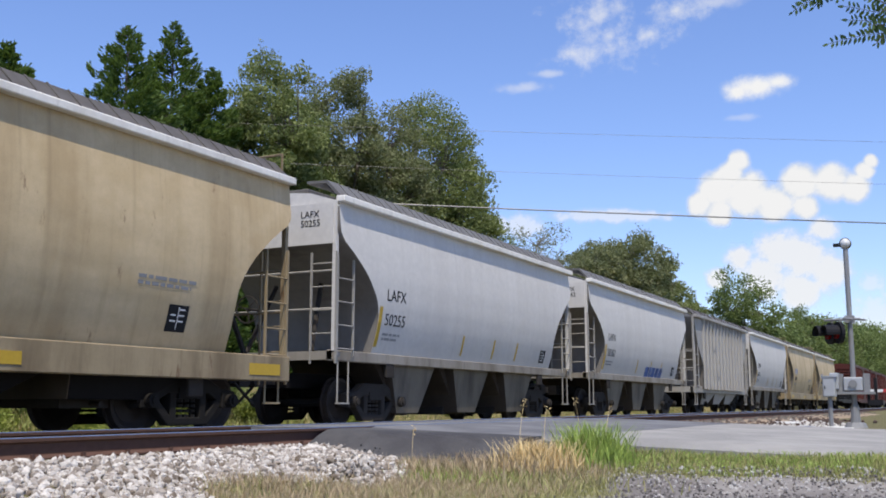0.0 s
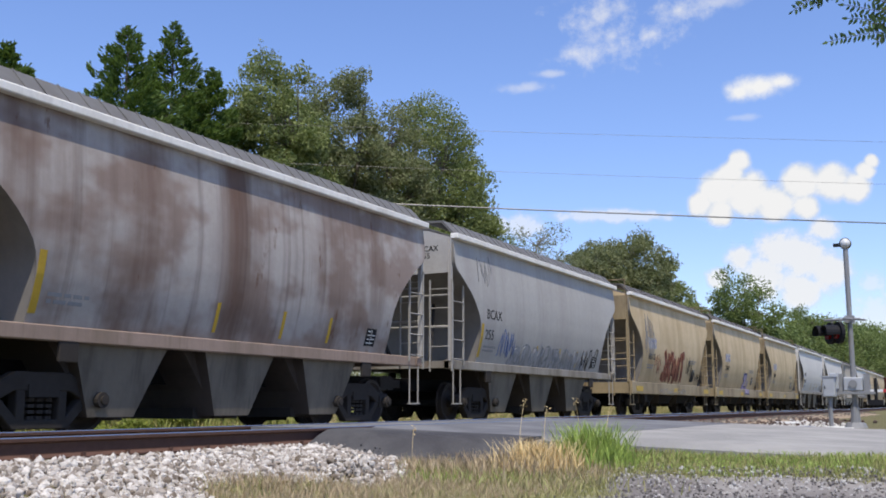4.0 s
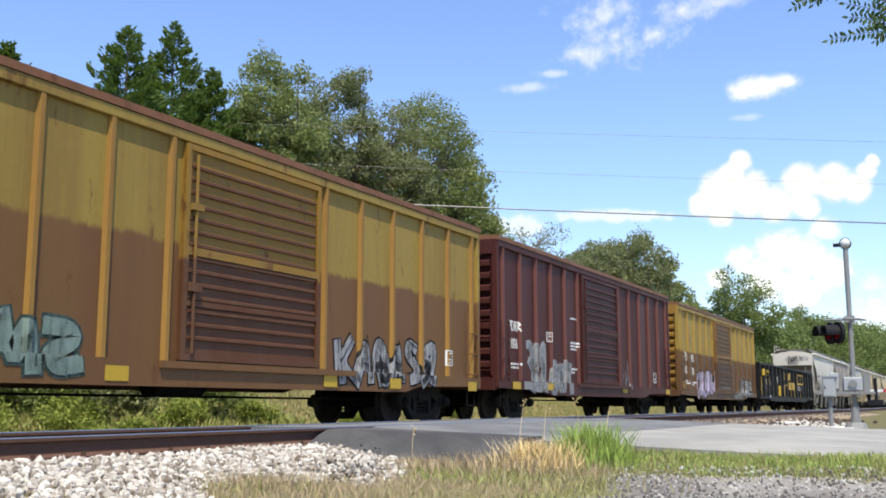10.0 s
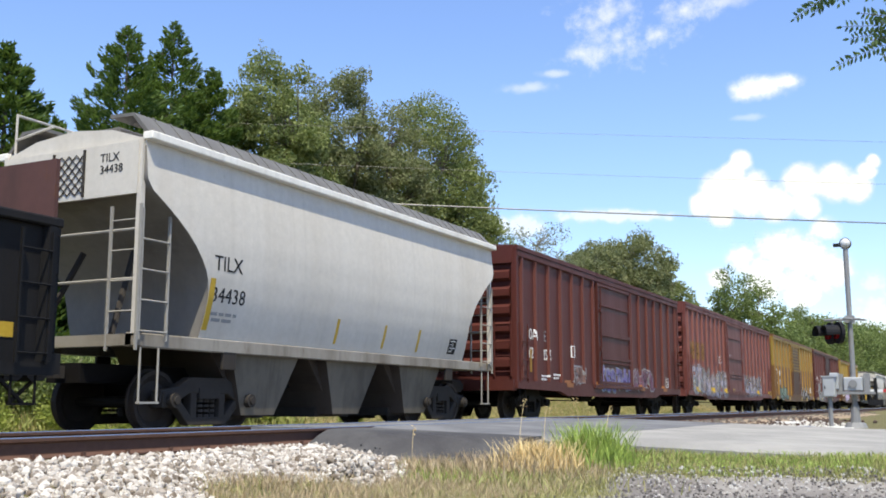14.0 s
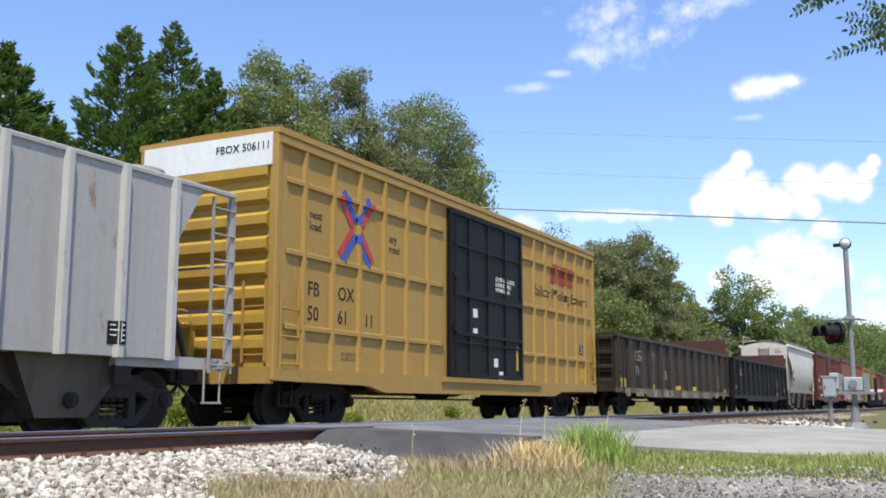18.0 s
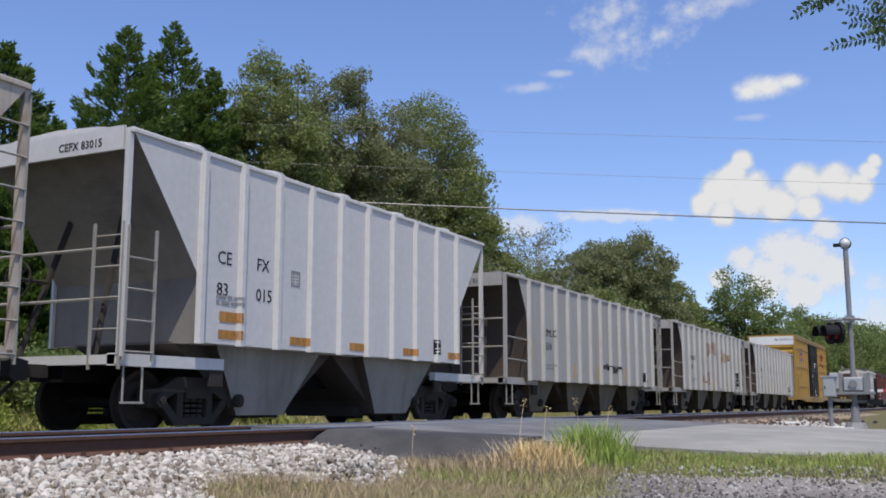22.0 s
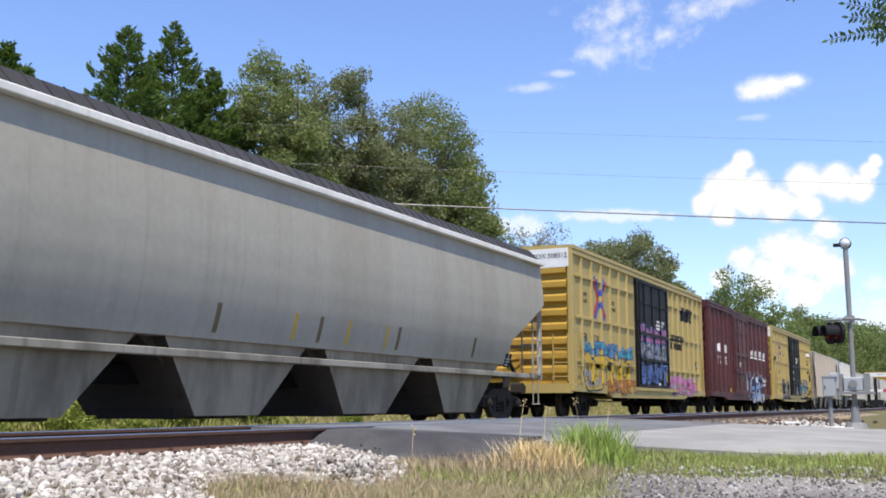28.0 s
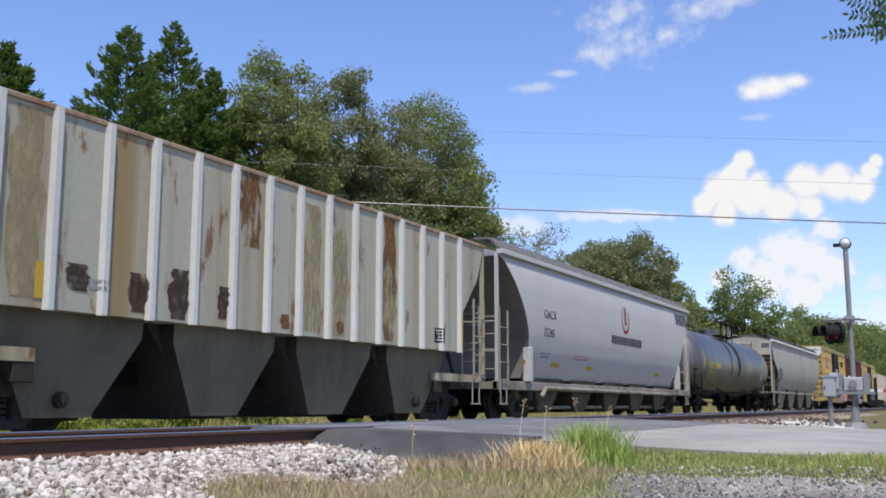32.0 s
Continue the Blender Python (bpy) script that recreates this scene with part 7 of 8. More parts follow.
box(bm, -h + 8.3, -h + 10.2, GY - .006, GY, 1.60, 1.65)
box(bm, -h + 8.9, -h + 8.96, GY - .006, GY, 1.3, 1.60)
box(bm, -h + 8.3, -h + 8.9, GY - .006, GY, 1.3, 1.35)
decal(part("painted_line", bm, OCHREMK, g), GY)
logo_words(g, 3.5, 1.72, (2.65,), .7, OCHREMK, GY, "brand_panel", "worn ochre brand panel")
logo_words(g, 3.75, 1.85, (.55, .55, .6), .46, GONBLACK, GY - .008, "brand_lettering")
lines_of_bars(g, 3.5, 1.62, [2.0, 1.6], GREYMK, GY, .09, .16)
for x in (-h + .9, -h + 4.6, -h + 6.6, -h + 8.7, -h + 10.65, -h + 12.7, -h + 14.6, -h + 17.5, h - 1.3):
    mark(g, x, x + .16, .95, 1.55 if x > -h + 1 else 2.0, YELLOW, GY, "reflector")
scribble(g, -h + 1.9, -h + 2.6, 1.0, 2.0, SILVERSP, GY, 51, 5, .05)
scribble(g, -h + 3.2, -h + 4.0, 1.5, 1.9, SILVERSP, GY, 52, 5)
scribble(g, h - 2.5, h - 1.9, 1.3, 1.9, SILVERSP, GY, 53, 4, .05)
scribble(g, h - 1.5, h - .9, 1.2, 1.7, SILVERSP, GY, 54, 4, .05)
data_panel(g, h - 2.6, .95, GY, .4)
lines_of_bars(g, h - 1.3, 1.05, [.5, .4], WHITE, GY)
lines_of_bars(g, -h + 3.1, 1.0, [.6, .5], WHITE, GY)
run(g, -86.4, -65.1)

BY = -1.545


def placard(c, x, z, m=YELLOW, w=.6, hh=.3):
    mark(c, x, x + w, z, z + hh, m, BY, "placard_board")


def g_y1(c, h):
    graffiti(c, -h + 2.7, -1.9, .75, 1.85, spray("grey_lilac_spray", (.42, .37, .46)), INK, BY, 61, 6, PURPLE)
    graffiti(c, 3.9, h - 1.3, .8, 1.7, SILVERSP, INK, BY, 62, 5, rough=.4)
    scribble(c, -1.3, 1.5, 1.0, 1.6, SILVERSP, BY, 63, 9)
    graffiti(c, 2.0, 4.0, .75, 1.0, SILVERSP, GREYMK, BY, 64, 5)


c = boxcar("yellow and brown boxcar with graffiti along its foot", 16.15, TWOTONE, posts=5, roof_mat=BROWNROOF, end_mat=OCHRE, door_mat=paint("brown_door_paint", (.24, .12, .025), rust=.4, lower=(2.3, (.10, .042, .016))), top=4.42)
h = 8.07
lettering(c, "PD", -h + 1.0, 2.2, .33, WHITE, BY, wide=.8)
lettering(c, "RR", -h + 2.15, 2.16, .33, WHITE, BY, wide=.8)
lettering(c, "10", -h + 1.0, 1.66, .33, WHITE, BY, wide=.8)
lettering(c, "78", -h + 2.15, 1.62, .33, WHITE, BY, wide=.8)
lines_of_bars(c, -h + 1.1, 1.4, [.7, .6], WHITE, BY)
lines_of_bars(c, -h + 2.15, 1.35, [.5, .4], WHITE, BY)
lettering(c, "PDRR 1078", -h - .005, .5, .2, WHITE, 4.08, "end_mark", end=True)
data_panel(c, h - 1.5, 1.1, BY, .34)
placard(c, -h + .5, 1.05)
g_y1(c, h)
run(c, -103.5, -87.35)

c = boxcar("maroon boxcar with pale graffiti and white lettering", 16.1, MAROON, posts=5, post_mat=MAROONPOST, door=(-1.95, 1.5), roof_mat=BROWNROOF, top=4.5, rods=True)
h = 8.05
lettering(c, "PDRR", -h + .84, 2.24, .28, WHITE, BY, wide=.70)
lettering(c, "1006", -h + .84, 1.80, .28, WHITE, BY, wide=.72)
lines_of_bars(c, -h + .95, 1.45, [.6, .5], WHITE, BY)
lines_of_bars(c, -h + 5.3, 2.9, [.5], WHITE, BY)
lines_of_bars(c, -h + 5.3, 2.2, [.7, .7, .5], WHITE, BY)
lines_of_bars(c, -h + 5.3, 1.45, [.5, .3], WHITE, BY)
data_panel(c, -h + 3.4, 2.1, BY, .27)
data_panel(c, h - 2.2, 1.2, BY, .36)
for i, (a, b2) in enumerate(((-h + 2.0, -h + 3.3), (-h + 3.6, -h + 5.4))):
    graffiti(c, a, b2, .72, 1.65 + .4 * (1 - i), PALESP, GREYMK, BY, 70 + i, 3, rough=.4)
scribble(c, 2.2, 3.1, .75, 1.9, PALESP, BY, 75, 4)
for x in (-h + .9, -h + 3.2, 1.9, h - .8):
    placard(c, x, .80, YELLOW, .5, .18)
placard(c, -h + 1.6, .8, GREYMK, .5, .2)
run(c, -121.05, -104.95)

c = boxcar("yellow and brown boxcar with grey graffiti", 16.85, TWOTONE2, posts=5, post_mat=GOLDPOST2, roof_mat=BROWNROOF, end_mat=OCHRE, door_mat=paint("brown_door_paint2", (.26, .145, .025), rust=.35, lower=(2.55, (.105, .04, .018))), top=4.5)
h = 8.425
lettering(c, "PD", -h + 1.0, 2.2, .33, WHITE, BY, wide=.8)
lettering(c, "RR", -h + 2.15, 2.16, .33, WHITE, BY, wide=.8)
lettering(c, "15", -h + 1.0, 1.66, .33, WHITE, BY, wide=.8)
lettering(c, "77", -h + 2.15, 1.62, .33, WHITE, BY, wide=.8)
graffiti(c, -h + 1.8, -3.6, .72, 1.5, GREENSP, spray("dark_green_spray", (.05, .08, .07)), BY, 81, 5, rough=.45)
graffiti(c, 2.4, h - 2.2, .75, 1.7, SILVERSP, INK, BY, 82, 6, rough=.45)
data_panel(c, h - 1.7, 1.25, BY, .34)
for x in (-h + .6, -3.2, 1.9, 4.2, h - .7):
    placard(c, x, .72, YELLOW, .42, .2)
run(c, -138.85, -122.0)

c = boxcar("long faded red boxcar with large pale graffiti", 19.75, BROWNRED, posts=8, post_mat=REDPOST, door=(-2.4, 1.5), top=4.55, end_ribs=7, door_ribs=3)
h = 9.875
for i in range(3):
    logo_words(c, -h + .85 + i * .95, 2.3, (.55,), .72, spray("faded_gold_marking", (.22, .115, .045)), BY, "brand_letter", "faded gold brand letter block")
MAUVE = spray("mauve_grey_spray", (.27, .235, .245), worn=.75)
LILACG = spray("lilac_grey_spray", (.36, .33, .39), worn=.8)
graffiti(c, -h + .9, -h + 3.0, .8, 2.0, LILACG, MAUVE, BY, 91, 4, PALESP, rough=.4)
scribble(c, -h + .9, -h + 3.0, .8, 1.9, PALESP, BY, 97, 9, .05)
graffiti(c, -h + 3.0, -h + 7.6, .74, 1.95, MAUVE, MAUVE, BY, 92, 4, LILACG, rough=.22)
graffiti(c, -h + 3.2, -h + 7.2, .8, 1.5, LILACG, MAUVE, BY, 98, 6, rough=.45)
scribble(c, -h + 3.1, -h + 7.4, .85, 1.9, PALESP, BY, 99, 10, .03)
graffiti(c, 2.2, 6.7, .85, 1.9, MAUVE, MAUVE, BY, 93, 4, LILACG, rough=.22)
graffiti(c, 2.4, 6.4, .9, 1.35, spray("violet_grey_spray", (.30, .28, .36)), GREYMK, BY, 95, 5, rough=.35)
scribble(c, -1.2, .8, 1.6, 2.0, SILVERSP, BY, 94, 7)
for x in (-h + 1.5, -h + 4.2, -h + 6.9, -1.0, 5.4, h - .9):
    placard(c, x, .95, YELLOW, .5, .22)
data_panel(c, -h + 6.2, 2.3, BY, .3)
mark(c, -1.6, -1.3, 2.6, 2.75, WHITE, BY)
lines_of_bars(c, h - 2.4, 2.2, [.5, .4, .5, .4, .5], plain("dusky_marking", (.35, .2, .17), .7), BY, .06, .14)
run(c, -159.7, -139.95)

# its posts take a lighter oxide, worn paint with sun highlights painted in
c = boxcar("oxide red boxcar with blue graffiti on its door", 16.3, OXIDE, posts=6, post_mat=paint("worn_sunlit_oxide_post_paint", (0.118, 0.038, 0.028), (0.10, 0.035, 0.028), .5, 3, .4, .12), door=(-1.85, 1.55), top=4.42, end_ribs=6, door_ribs=3)
h = 8.15
lettering(c, "OA", -h + .95, 2.10, .30, WHITE, BY, wide=.72)
lettering(c, "62", -h + .95, 1.62, .30, WHITE, BY, wide=.72)
lettering(c, "E", -h + 2.0, 2.10, .30, SILVERSP, BY, wide=.72)
lettering(c, "159", -h + 1.95, 1.60, .30, WHITE, BY, wide=.72)
lines_of_bars(c, -h + 1.8, 1.2, [.5, .4], WHITE, BY)
lines_of_bars(c, -h + 2.7, 1.25, [.5, .4], WHITE, BY)
lettering(c, "OAE 62159", -h - .005, .1, .125, GREYMK, 3.95, "end_mark", end=True)
data_panel(c, -h + 4.1, 1.75, BY, .34)
data_panel(c, h - 1.9, 1.05, BY, .34)
graffiti(c, -1.6, 1.5, .85, 1.55, spray("violet_blue_spray", (.17, .14, .33)), PALESP, BY, 101, 6, rough=.4)
graffiti(c, 1.9, 4.4, .95, 1.6, spray("dusky_violet_spray", (.2, .1, .14)), GREYMK, BY, 102, 4, rough=.4)
graffiti(c, -4.0, -2.8, 1.0, 1.5, spray("dusky_spray", (.25, .15, .13)), GREYMK, BY, 103, 3)
placard(c, -h + 1.0, 1.25, plain("grimy_yellow_marking", (.3, .17, .03), .7), .12, .6)
for x in (-4.6, -1.9, 2.6, 5.6):
    placard(c, x, .9, plain("rusty_placard", (.3, .13, .05), .7), .5, .2)
run(c, -177.25, -160.95)

smooth_hopper(("TILX", "34438"), -190.4, -178.5, CREAM, "off-white smooth-sided covered hopper car, clean", mx=1.5, lattice=True, bay_mat=paint("dull_brown_bay_paint", (.135, .115, .088), (.03, .025, .02), .6, 1.2, .5))

# two gondolas with high brown bulkheads
g = gondola("dark gondola car with a high rust-brown bulkhead", 16.3, GONBLACK, posts=13, bulkhead=(3.5, BULK))
h = 8.15
lettering(g, "29267", -h + 1.5, 1.85, .36, GREYMK, GY, wide=.8)
for x, z in ((h - .95, 1.2), (h - 5.3, 1.0), (h - 3.6, .95), (-h + .8, 1.2)):
    mark(g, x, x + .30, z, z + .18, YELLOW, GY, "reflector")
data_panel(g, h - 3.5, 1.4, GY, .34, GREYMK)
run(g, -208.1, -191.8)
g = gondola("weathered black gondola with a patchy pale sill", 17.3, GONRUST, posts=14, sill_mat=GONSILL, bulkhead=(3.45, BULK), bottom=.86)
h = 8.65
WORNMK = spray("worn_tan_grey_marking", (.30, .27, .23), worn=.55)
for w, x, z in (("CS", 2.3, 1.92), ("XT", 4.2, 1.92), ("70", 2.3, 1.40), ("83", 4.2, 1.37), ("58", 6.0, 1.34)):
    lettering(g, w, -h + x, z, .36, WORNMK, GY, wide=.85)
for i, (x, w) in enumerate(((.9, .7), (2.0, 1.3), (4.1, .8), (5.6, 1.6), (8.3, 1.1), (10.2, .7), (11.6, 1.5), (14.1, .9), (15.6, .8))):
    stain(g, -h + x, -h + x + w, .70, .96, spray("worn_cream_patch", (.34, .29, .21), worn=.9), GY, 500 + i, "paint_patch", "worn cream patch of old paint")
mark(g, -h + .6, -h + 1.2, 1.0, 1.28, YELLOW, GY, "reflector")
for x in (-h + 4.2, -1.0, 1.8, 4.6, h - .8):
    mark(g, x, x + .45, .98, 1.14, YELLOW, GY, "reflector")
data_panel(g, h - 2.4, 1.15, GY, .5, GREYMK)
run(g, -226.5, -209.2)


def fbox(rear, front, number, skin, label, graff=None, brand_red=True):
    L = front - rear
    h = L / 2
    c = boxcar(label, L, skin, top=5.02, posts=5, grid=4, door=(-1.78, 2.32), door_mat=BLACKDOOR, end_ribs=8, end_top=FWHITE, door_ribs=3, door_bars=(.25, .5, .75), bottom=.70, end_mat=paint("golden_end_paint", (.46, .28, .045), amt=.3))
    y = -1.535
    for words, x, z, s in (("next\nload", -h + 1.06, 3.66, .16), ("any\nroad", -h + 3.84, 3.62, .16), ("FB", -h + 1.04, 2.29, .26), ("OX", -h + 2.0, 2.29, .26), (number[:2], -h + 1.04, 1.86, .26), (number[2:4], -h + 2.0, 1.86, .26), (number[4:], -h + 2.92, 1.86, .26)):
        lettering(c, words, x, z, s, BLACK, y, "lettering")
    X, Z = -h + 2.6, 3.68
    # a cross of two tracks: each arm half blue, half red, parted by a pale line
    for m, side, words in ((BLUEMK, 1, "blue half of a crossed-tracks emblem"), (REDMK, -1, "red half of a crossed-tracks emblem")):
        bm = bmesh.new()
        for qx in (-1, 1):
            for qz in (-1, 1):
                d = Vector((qx * .66, qz * .75)).normalized()
                nrm = Vector((-d.y, d.x))
                if nrm.y * qz * side < 0:
                    nrm = -nrm
                a, b = d * .10, d * .80
                slab(bm, [(X + p.x, Z + p.y) for p in (a + nrm * .015, b + nrm * .015, b + nrm * .15, a + nrm * .15)], y - .008, y)
        decal(part("crossed_emblem", bm, m, c, words), y)
    if number != "504871":
        logo_words(c, 4.55, 3.74, (.5, .5, .55), .55, plain("faded_red_brand", (.26, .06, .025), .7, 0, .4, 10, 0) if brand_red else BLACK, y, slant=.05)
    if brand_red:
        lettering(c, "Railcar Pooling Experts", 3.24, 3.30, .30, plain("worn_black_marking", (.035, .03, .025), .7, 0, .4, 14, 0), y, "slogan", "dark slogan lettering", wide=1.12)
    elif number != "504871":
        lines_of_bars(c, h - 5.3, 3.1, [2.0, 1.8], BLACK, y, .24, .32, "brand_line")
    lettering(c, "FBOX " + number, -h - .006, -.22, .145, BLACK, 4.68, "end_mark", end=True)
    lettering(c, "CLOSE AND LOCK\nDOOR BEFORE\nMOVING CAR", .72, 3.38, .10, WHITE, y, "door_notice", "white door notice")
    for x, z in ((-.55, 2.4), (-.55, 1.95), (.6, 1.3), (.9, 1.0)):
        mark(c, x, x + .22, z, z + .2, WHITE, y, "notice")
    mark(c, 1.95, 2.07, 1.25, 1.85, YELLOW, y, "reflector")
    data_panel(c, h - 1.32, 1.88, y, .30, BLACK)
    mark(c, h - 1.3, h - 1.0, 1.12, 1.45, YELLOW, y, "reflector")
    lines_of_bars(c, -h + 2.15, 1.36, [.55, .5], plain("brown_stencil", (.22, .13, .045), .8), y, .05, .09)
    if graff:
        graff(c, h, y)
    run(c, rear, front)


fbox(-244.8, -228.5, "506111", FBOX, "yellow ribbed boxcar with a black door, clean")


def ribbed(words, rear, front, skin, label, eave=3.66, ribs=13, graff=None, hatch=5, walkway=False, ladders=False, bays=4, mark_z=2.25, slope=None, size=.205, mx=2.64, gap=.37, inset=1.32, split=False, rib_mat=None, bay_mat=None, tick=True, **k):
    L = front - rear
    h = L / 2
    s = slope or (eave - .1, eave - 1.0)
    if not slope:
        k.update(rib_in=1.42, top_in=.7)
    low_z = k.pop("low_z", 1.05)
    k.setdefault("chord", (.03, .03))
    k.setdefault("rail_mat", LADDER)
    k.setdefault("bay_wide", .66)
    k.setdefault("bay_low", .24)
    k.setdefault("bay_in", .05)
    k.setdefault("skirt", .05)
    k.setdefault("side_sill", False)
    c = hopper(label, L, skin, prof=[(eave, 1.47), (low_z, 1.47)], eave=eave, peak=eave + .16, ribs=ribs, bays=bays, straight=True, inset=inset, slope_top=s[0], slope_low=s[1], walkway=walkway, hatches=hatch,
               ladders=ladders, sill=(.93, 1.1), frame_mat=DUSTY, slope_mat=DEEPSHADE if not slope else None, rib_mat=rib_mat, bay_mat=bay_mat or paint("dark_brown_bay_paint", (.125, .105, .08), (.035, .03, .025), .6, 1.1, .5), **k)
    y = -1.475
    if not split:
        mark_set(c, h, words, -h + mx, mark_z, size, y=y, gap=gap)
    else:
        for i, w in enumerate(words):
            lettering(c, w[:2], -h + 1.93, mark_z - .49 * i, size, BLACK, y)
            lettering(c, w[2:], -h + 2.9, mark_z - .49 * i, size, BLACK, y)
    lines_of_bars(c, -h + mx, mark_z - .75 + max(0, low_z - 1.05), [.7, .6], GREYMK, y)
    data_panel(c, h - 2.6, low_z + .15, y, .34, BLACK)
    if tick:
        mark(c, -h + 1.6, -h + 1.7, 1.6, 2.15, YELLOW, y, "reflector")
    for x in ((-2.4, -.3, 2.5) if tick else ()):
        mark(c, x, x + .09, 1.15, 1.6, YELLOW, y, "reflector")
    bm = bmesh.new()
    box(bm, -h - .0, -h + .05, -1.35, 1.35, eave - .28, eave + .06)
    part("end_header", bm, k.get("end_mat") or skin, c)
    if words[0]:
        lettering(c, words[0] + " " + words[1], -h - .004, -.1, .12, BLACK, eave - .2, "end_mark", end=True)
    if graff:
        graff(c, h, y)
    run(c, rear, front)
    return c


ribbed(("SMLX", "505"), -260.55, -245.75, SRGREY2, "grey ribbed covered hopper with small rust blotches", rib_mat=PALERIB)
ribbed(("SMLX", "541"), -276.35, -262.05, SRGREY2, "grey ribbed covered hopper with rust stains and red graffiti", rib_mat=PALERIB,
       graff=lambda c, h, y: ([stain(c, xa, xb, za, zb, spray("tan_rust_stain", (.38, .285, .19), worn=.95), y, 300 + i) for i, (xa, xb, za, zb) in enumerate(((-1.6, -.9, 2.5, 3.1), (-.6, .2, 2.65, 3.2), (0, .5, 2.2, 2.9), (1.0, 1.8, 2.4, 2.95), (1.6, 2.6, 2.35, 2.8), (2.5, 3.2, 2.45, 2.75)))], scribble(c, -2.7, -1.0, 1.2, 1.9, REDSP, y, 111, 6, .05), mark(c, h - 2.68, h - 2.12, 1.25, 2.0, WHITE, y, "notice_frame"), mark(c, h - 2.65, h - 2.15, 1.28, 1.97, BLACK, y, "notice", "dark notice panel"), lines_of_bars(c, h - 2.6, 1.85, [.4, .35, .4], GREYMK, y, .07, .16)))
ribbed(("SMLX", "518"), -292.55, -278.1, SRGREY, "dull grey ribbed covered hopper with a black tag", rib_mat=PALERIB, graff=lambda c, h, y: (scribble(c, .25, 1.0, 1.45, 1.72, INK, y, 112, 9, .03), scribble(c, 1.25, 2.0, 1.38, 1.66, INK, y, 113, 9, .03)))
ribbed(("CEFX", "83015"), -305.5, -293.85, WHITEH, "clean white ribbed covered hopper car", eave=4.2, ribs=10, bays=2, ladders=True, hatch=5, slope=(3.95, 2.55), inset=1.47, rib_in=1.54, tick=False, bay_mat=paint("pale_bay_paint", (.25, .232, .20), (.09, .078, .06), .5, 1.1, .5), mark_z=2.55, size=.21, mx=1.93, split=True, low_z=1.32,
       graff=lambda c, h, y: [mark(c, x, x + .5, 1.40, 1.54, ORANGESP, y, "orange_patch") for x in (-h + 2.0, -h + 3.85, -.1, 1.9, 3.9)] + [mark(c, -h + 2.02, -h + 2.5, 1.66, 1.82, ORANGESP, y, "orange_patch"), data_panel(c, -h + 3.85, 2.4, y, .26, GREYMK)])
ribbed(("", ""), -322.27, -307.17, TODX, "mottled grey ribbed covered hopper car", eave=4.3, ribs=13, hatch=8, slope=(4.15, 2.6), inset=1.45, rib_in=1.52, tick=False, bay_mat=paint("pinkish_bay_paint", (.34, .30, .26), (.08, .065, .05), .55, 1.1, .5), rib_mat=paint("pinkish_rib_paint", (.50, .43, .36), amt=.3),
       graff=lambda c, h, y: (mark(c, -h + 1.62, -h + 2.44, 2.24, 2.56, WHITEH, y, "painted_patch"), lettering(c, "TODX", -h + 1.72, 2.31, .185, BLACK, y), lettering(c, "4 1 9", -h + 1.72, 1.88, .195, BLACK, y),
                              mark(c, -h + 1.66, -h + 2.14, 1.54, 1.72, YELLOW, y, "reflector"), data_panel(c, -h + 4.0, 2.1, y, .28, GREYMK), data_panel(c, -h + 11.9, 1.3, y, .26, BLACK),
                              [mark(c, x, x + .45, 1.08, 1.2, YELLOW, y, "reflector") for x in (-h + 3.95, -h + 6.95, -h + 10.85)], lines_of_bars(c, -h + 1.75, 1.42, [.5, .5], GREYMK, y), lines_of_bars(c, -h + 2.9, 1.48, [.5, .4], GREYMK, y), lines_of_bars(c, -h + 9.3, 1.75, [.6, .5, .5, .4], GREYMK, y)))


def g_fb2(c, h, y):
    mark(c, -h + 2.8, -2.1, .76, 1.75, spray("soot_spray", (.035, .033, .03), worn=.35), y, "graffiti_ground", "dark sprayed band")
    graffiti(c, -h + 2.9, -2.2, .78, 1.95, spray("dim_silver_spray", (.24, .23, .215)), INK, y, 121, 6, spray("tarnish_spray", (.13, .11, .10)), rough=.4)
    mark(c, 1.9, h - .6, .78, 1.3, spray("soot_spray", (.035, .033, .03)), y, "graffiti_ground", "dark sprayed band")
    graffiti(c, 2.0, 5.6, .95, 1.75, CYANSP, DARKBL, y, 122, 5, ORANGESP, rough=.35)
    graffiti(c, 2.1, 5.6, 1.65, 2.1, GREYMK, INK, y, 123, 6, rough=.4)
    graffiti(c, 5.6, h - .6, .9, 1.6, spray("dark_green_spray", (.05, .08, .07)), YELLOW, y, 124, 4, rough=.5)
    scribble(c, -h + .2, -h + 1.3, 2.85, 3.4, INK, y, 125, 9)
    scribble(c, h - 1.0, h - .3, 1.7, 2.9, INK, y, 127, 5, .05)
    mark(c, h - 2.2, h - .3, 3.72, 4.12, BLACK, y, "brand_panel", "black brand panel")
    logo_words(c, h - 2.1, 3.8, (.42, .42, .42), .26, WHITE, y)
    lettering(c, "Railcar Pooling\n     Experts", h - 2.25, 3.42, .17, plain("worn_black_marking", (.035, .03, .025), .7, 0, .4, 14, 0), y, "slogan", "dark slogan lettering", wide=.95)
    lines_of_bars(c, h - 1.9, 2.75, [.8], BLACK, y, .16)
    graffiti(c, .3, 1.2, 1.1, 1.9, PALESP, INK, y, 126, 1)


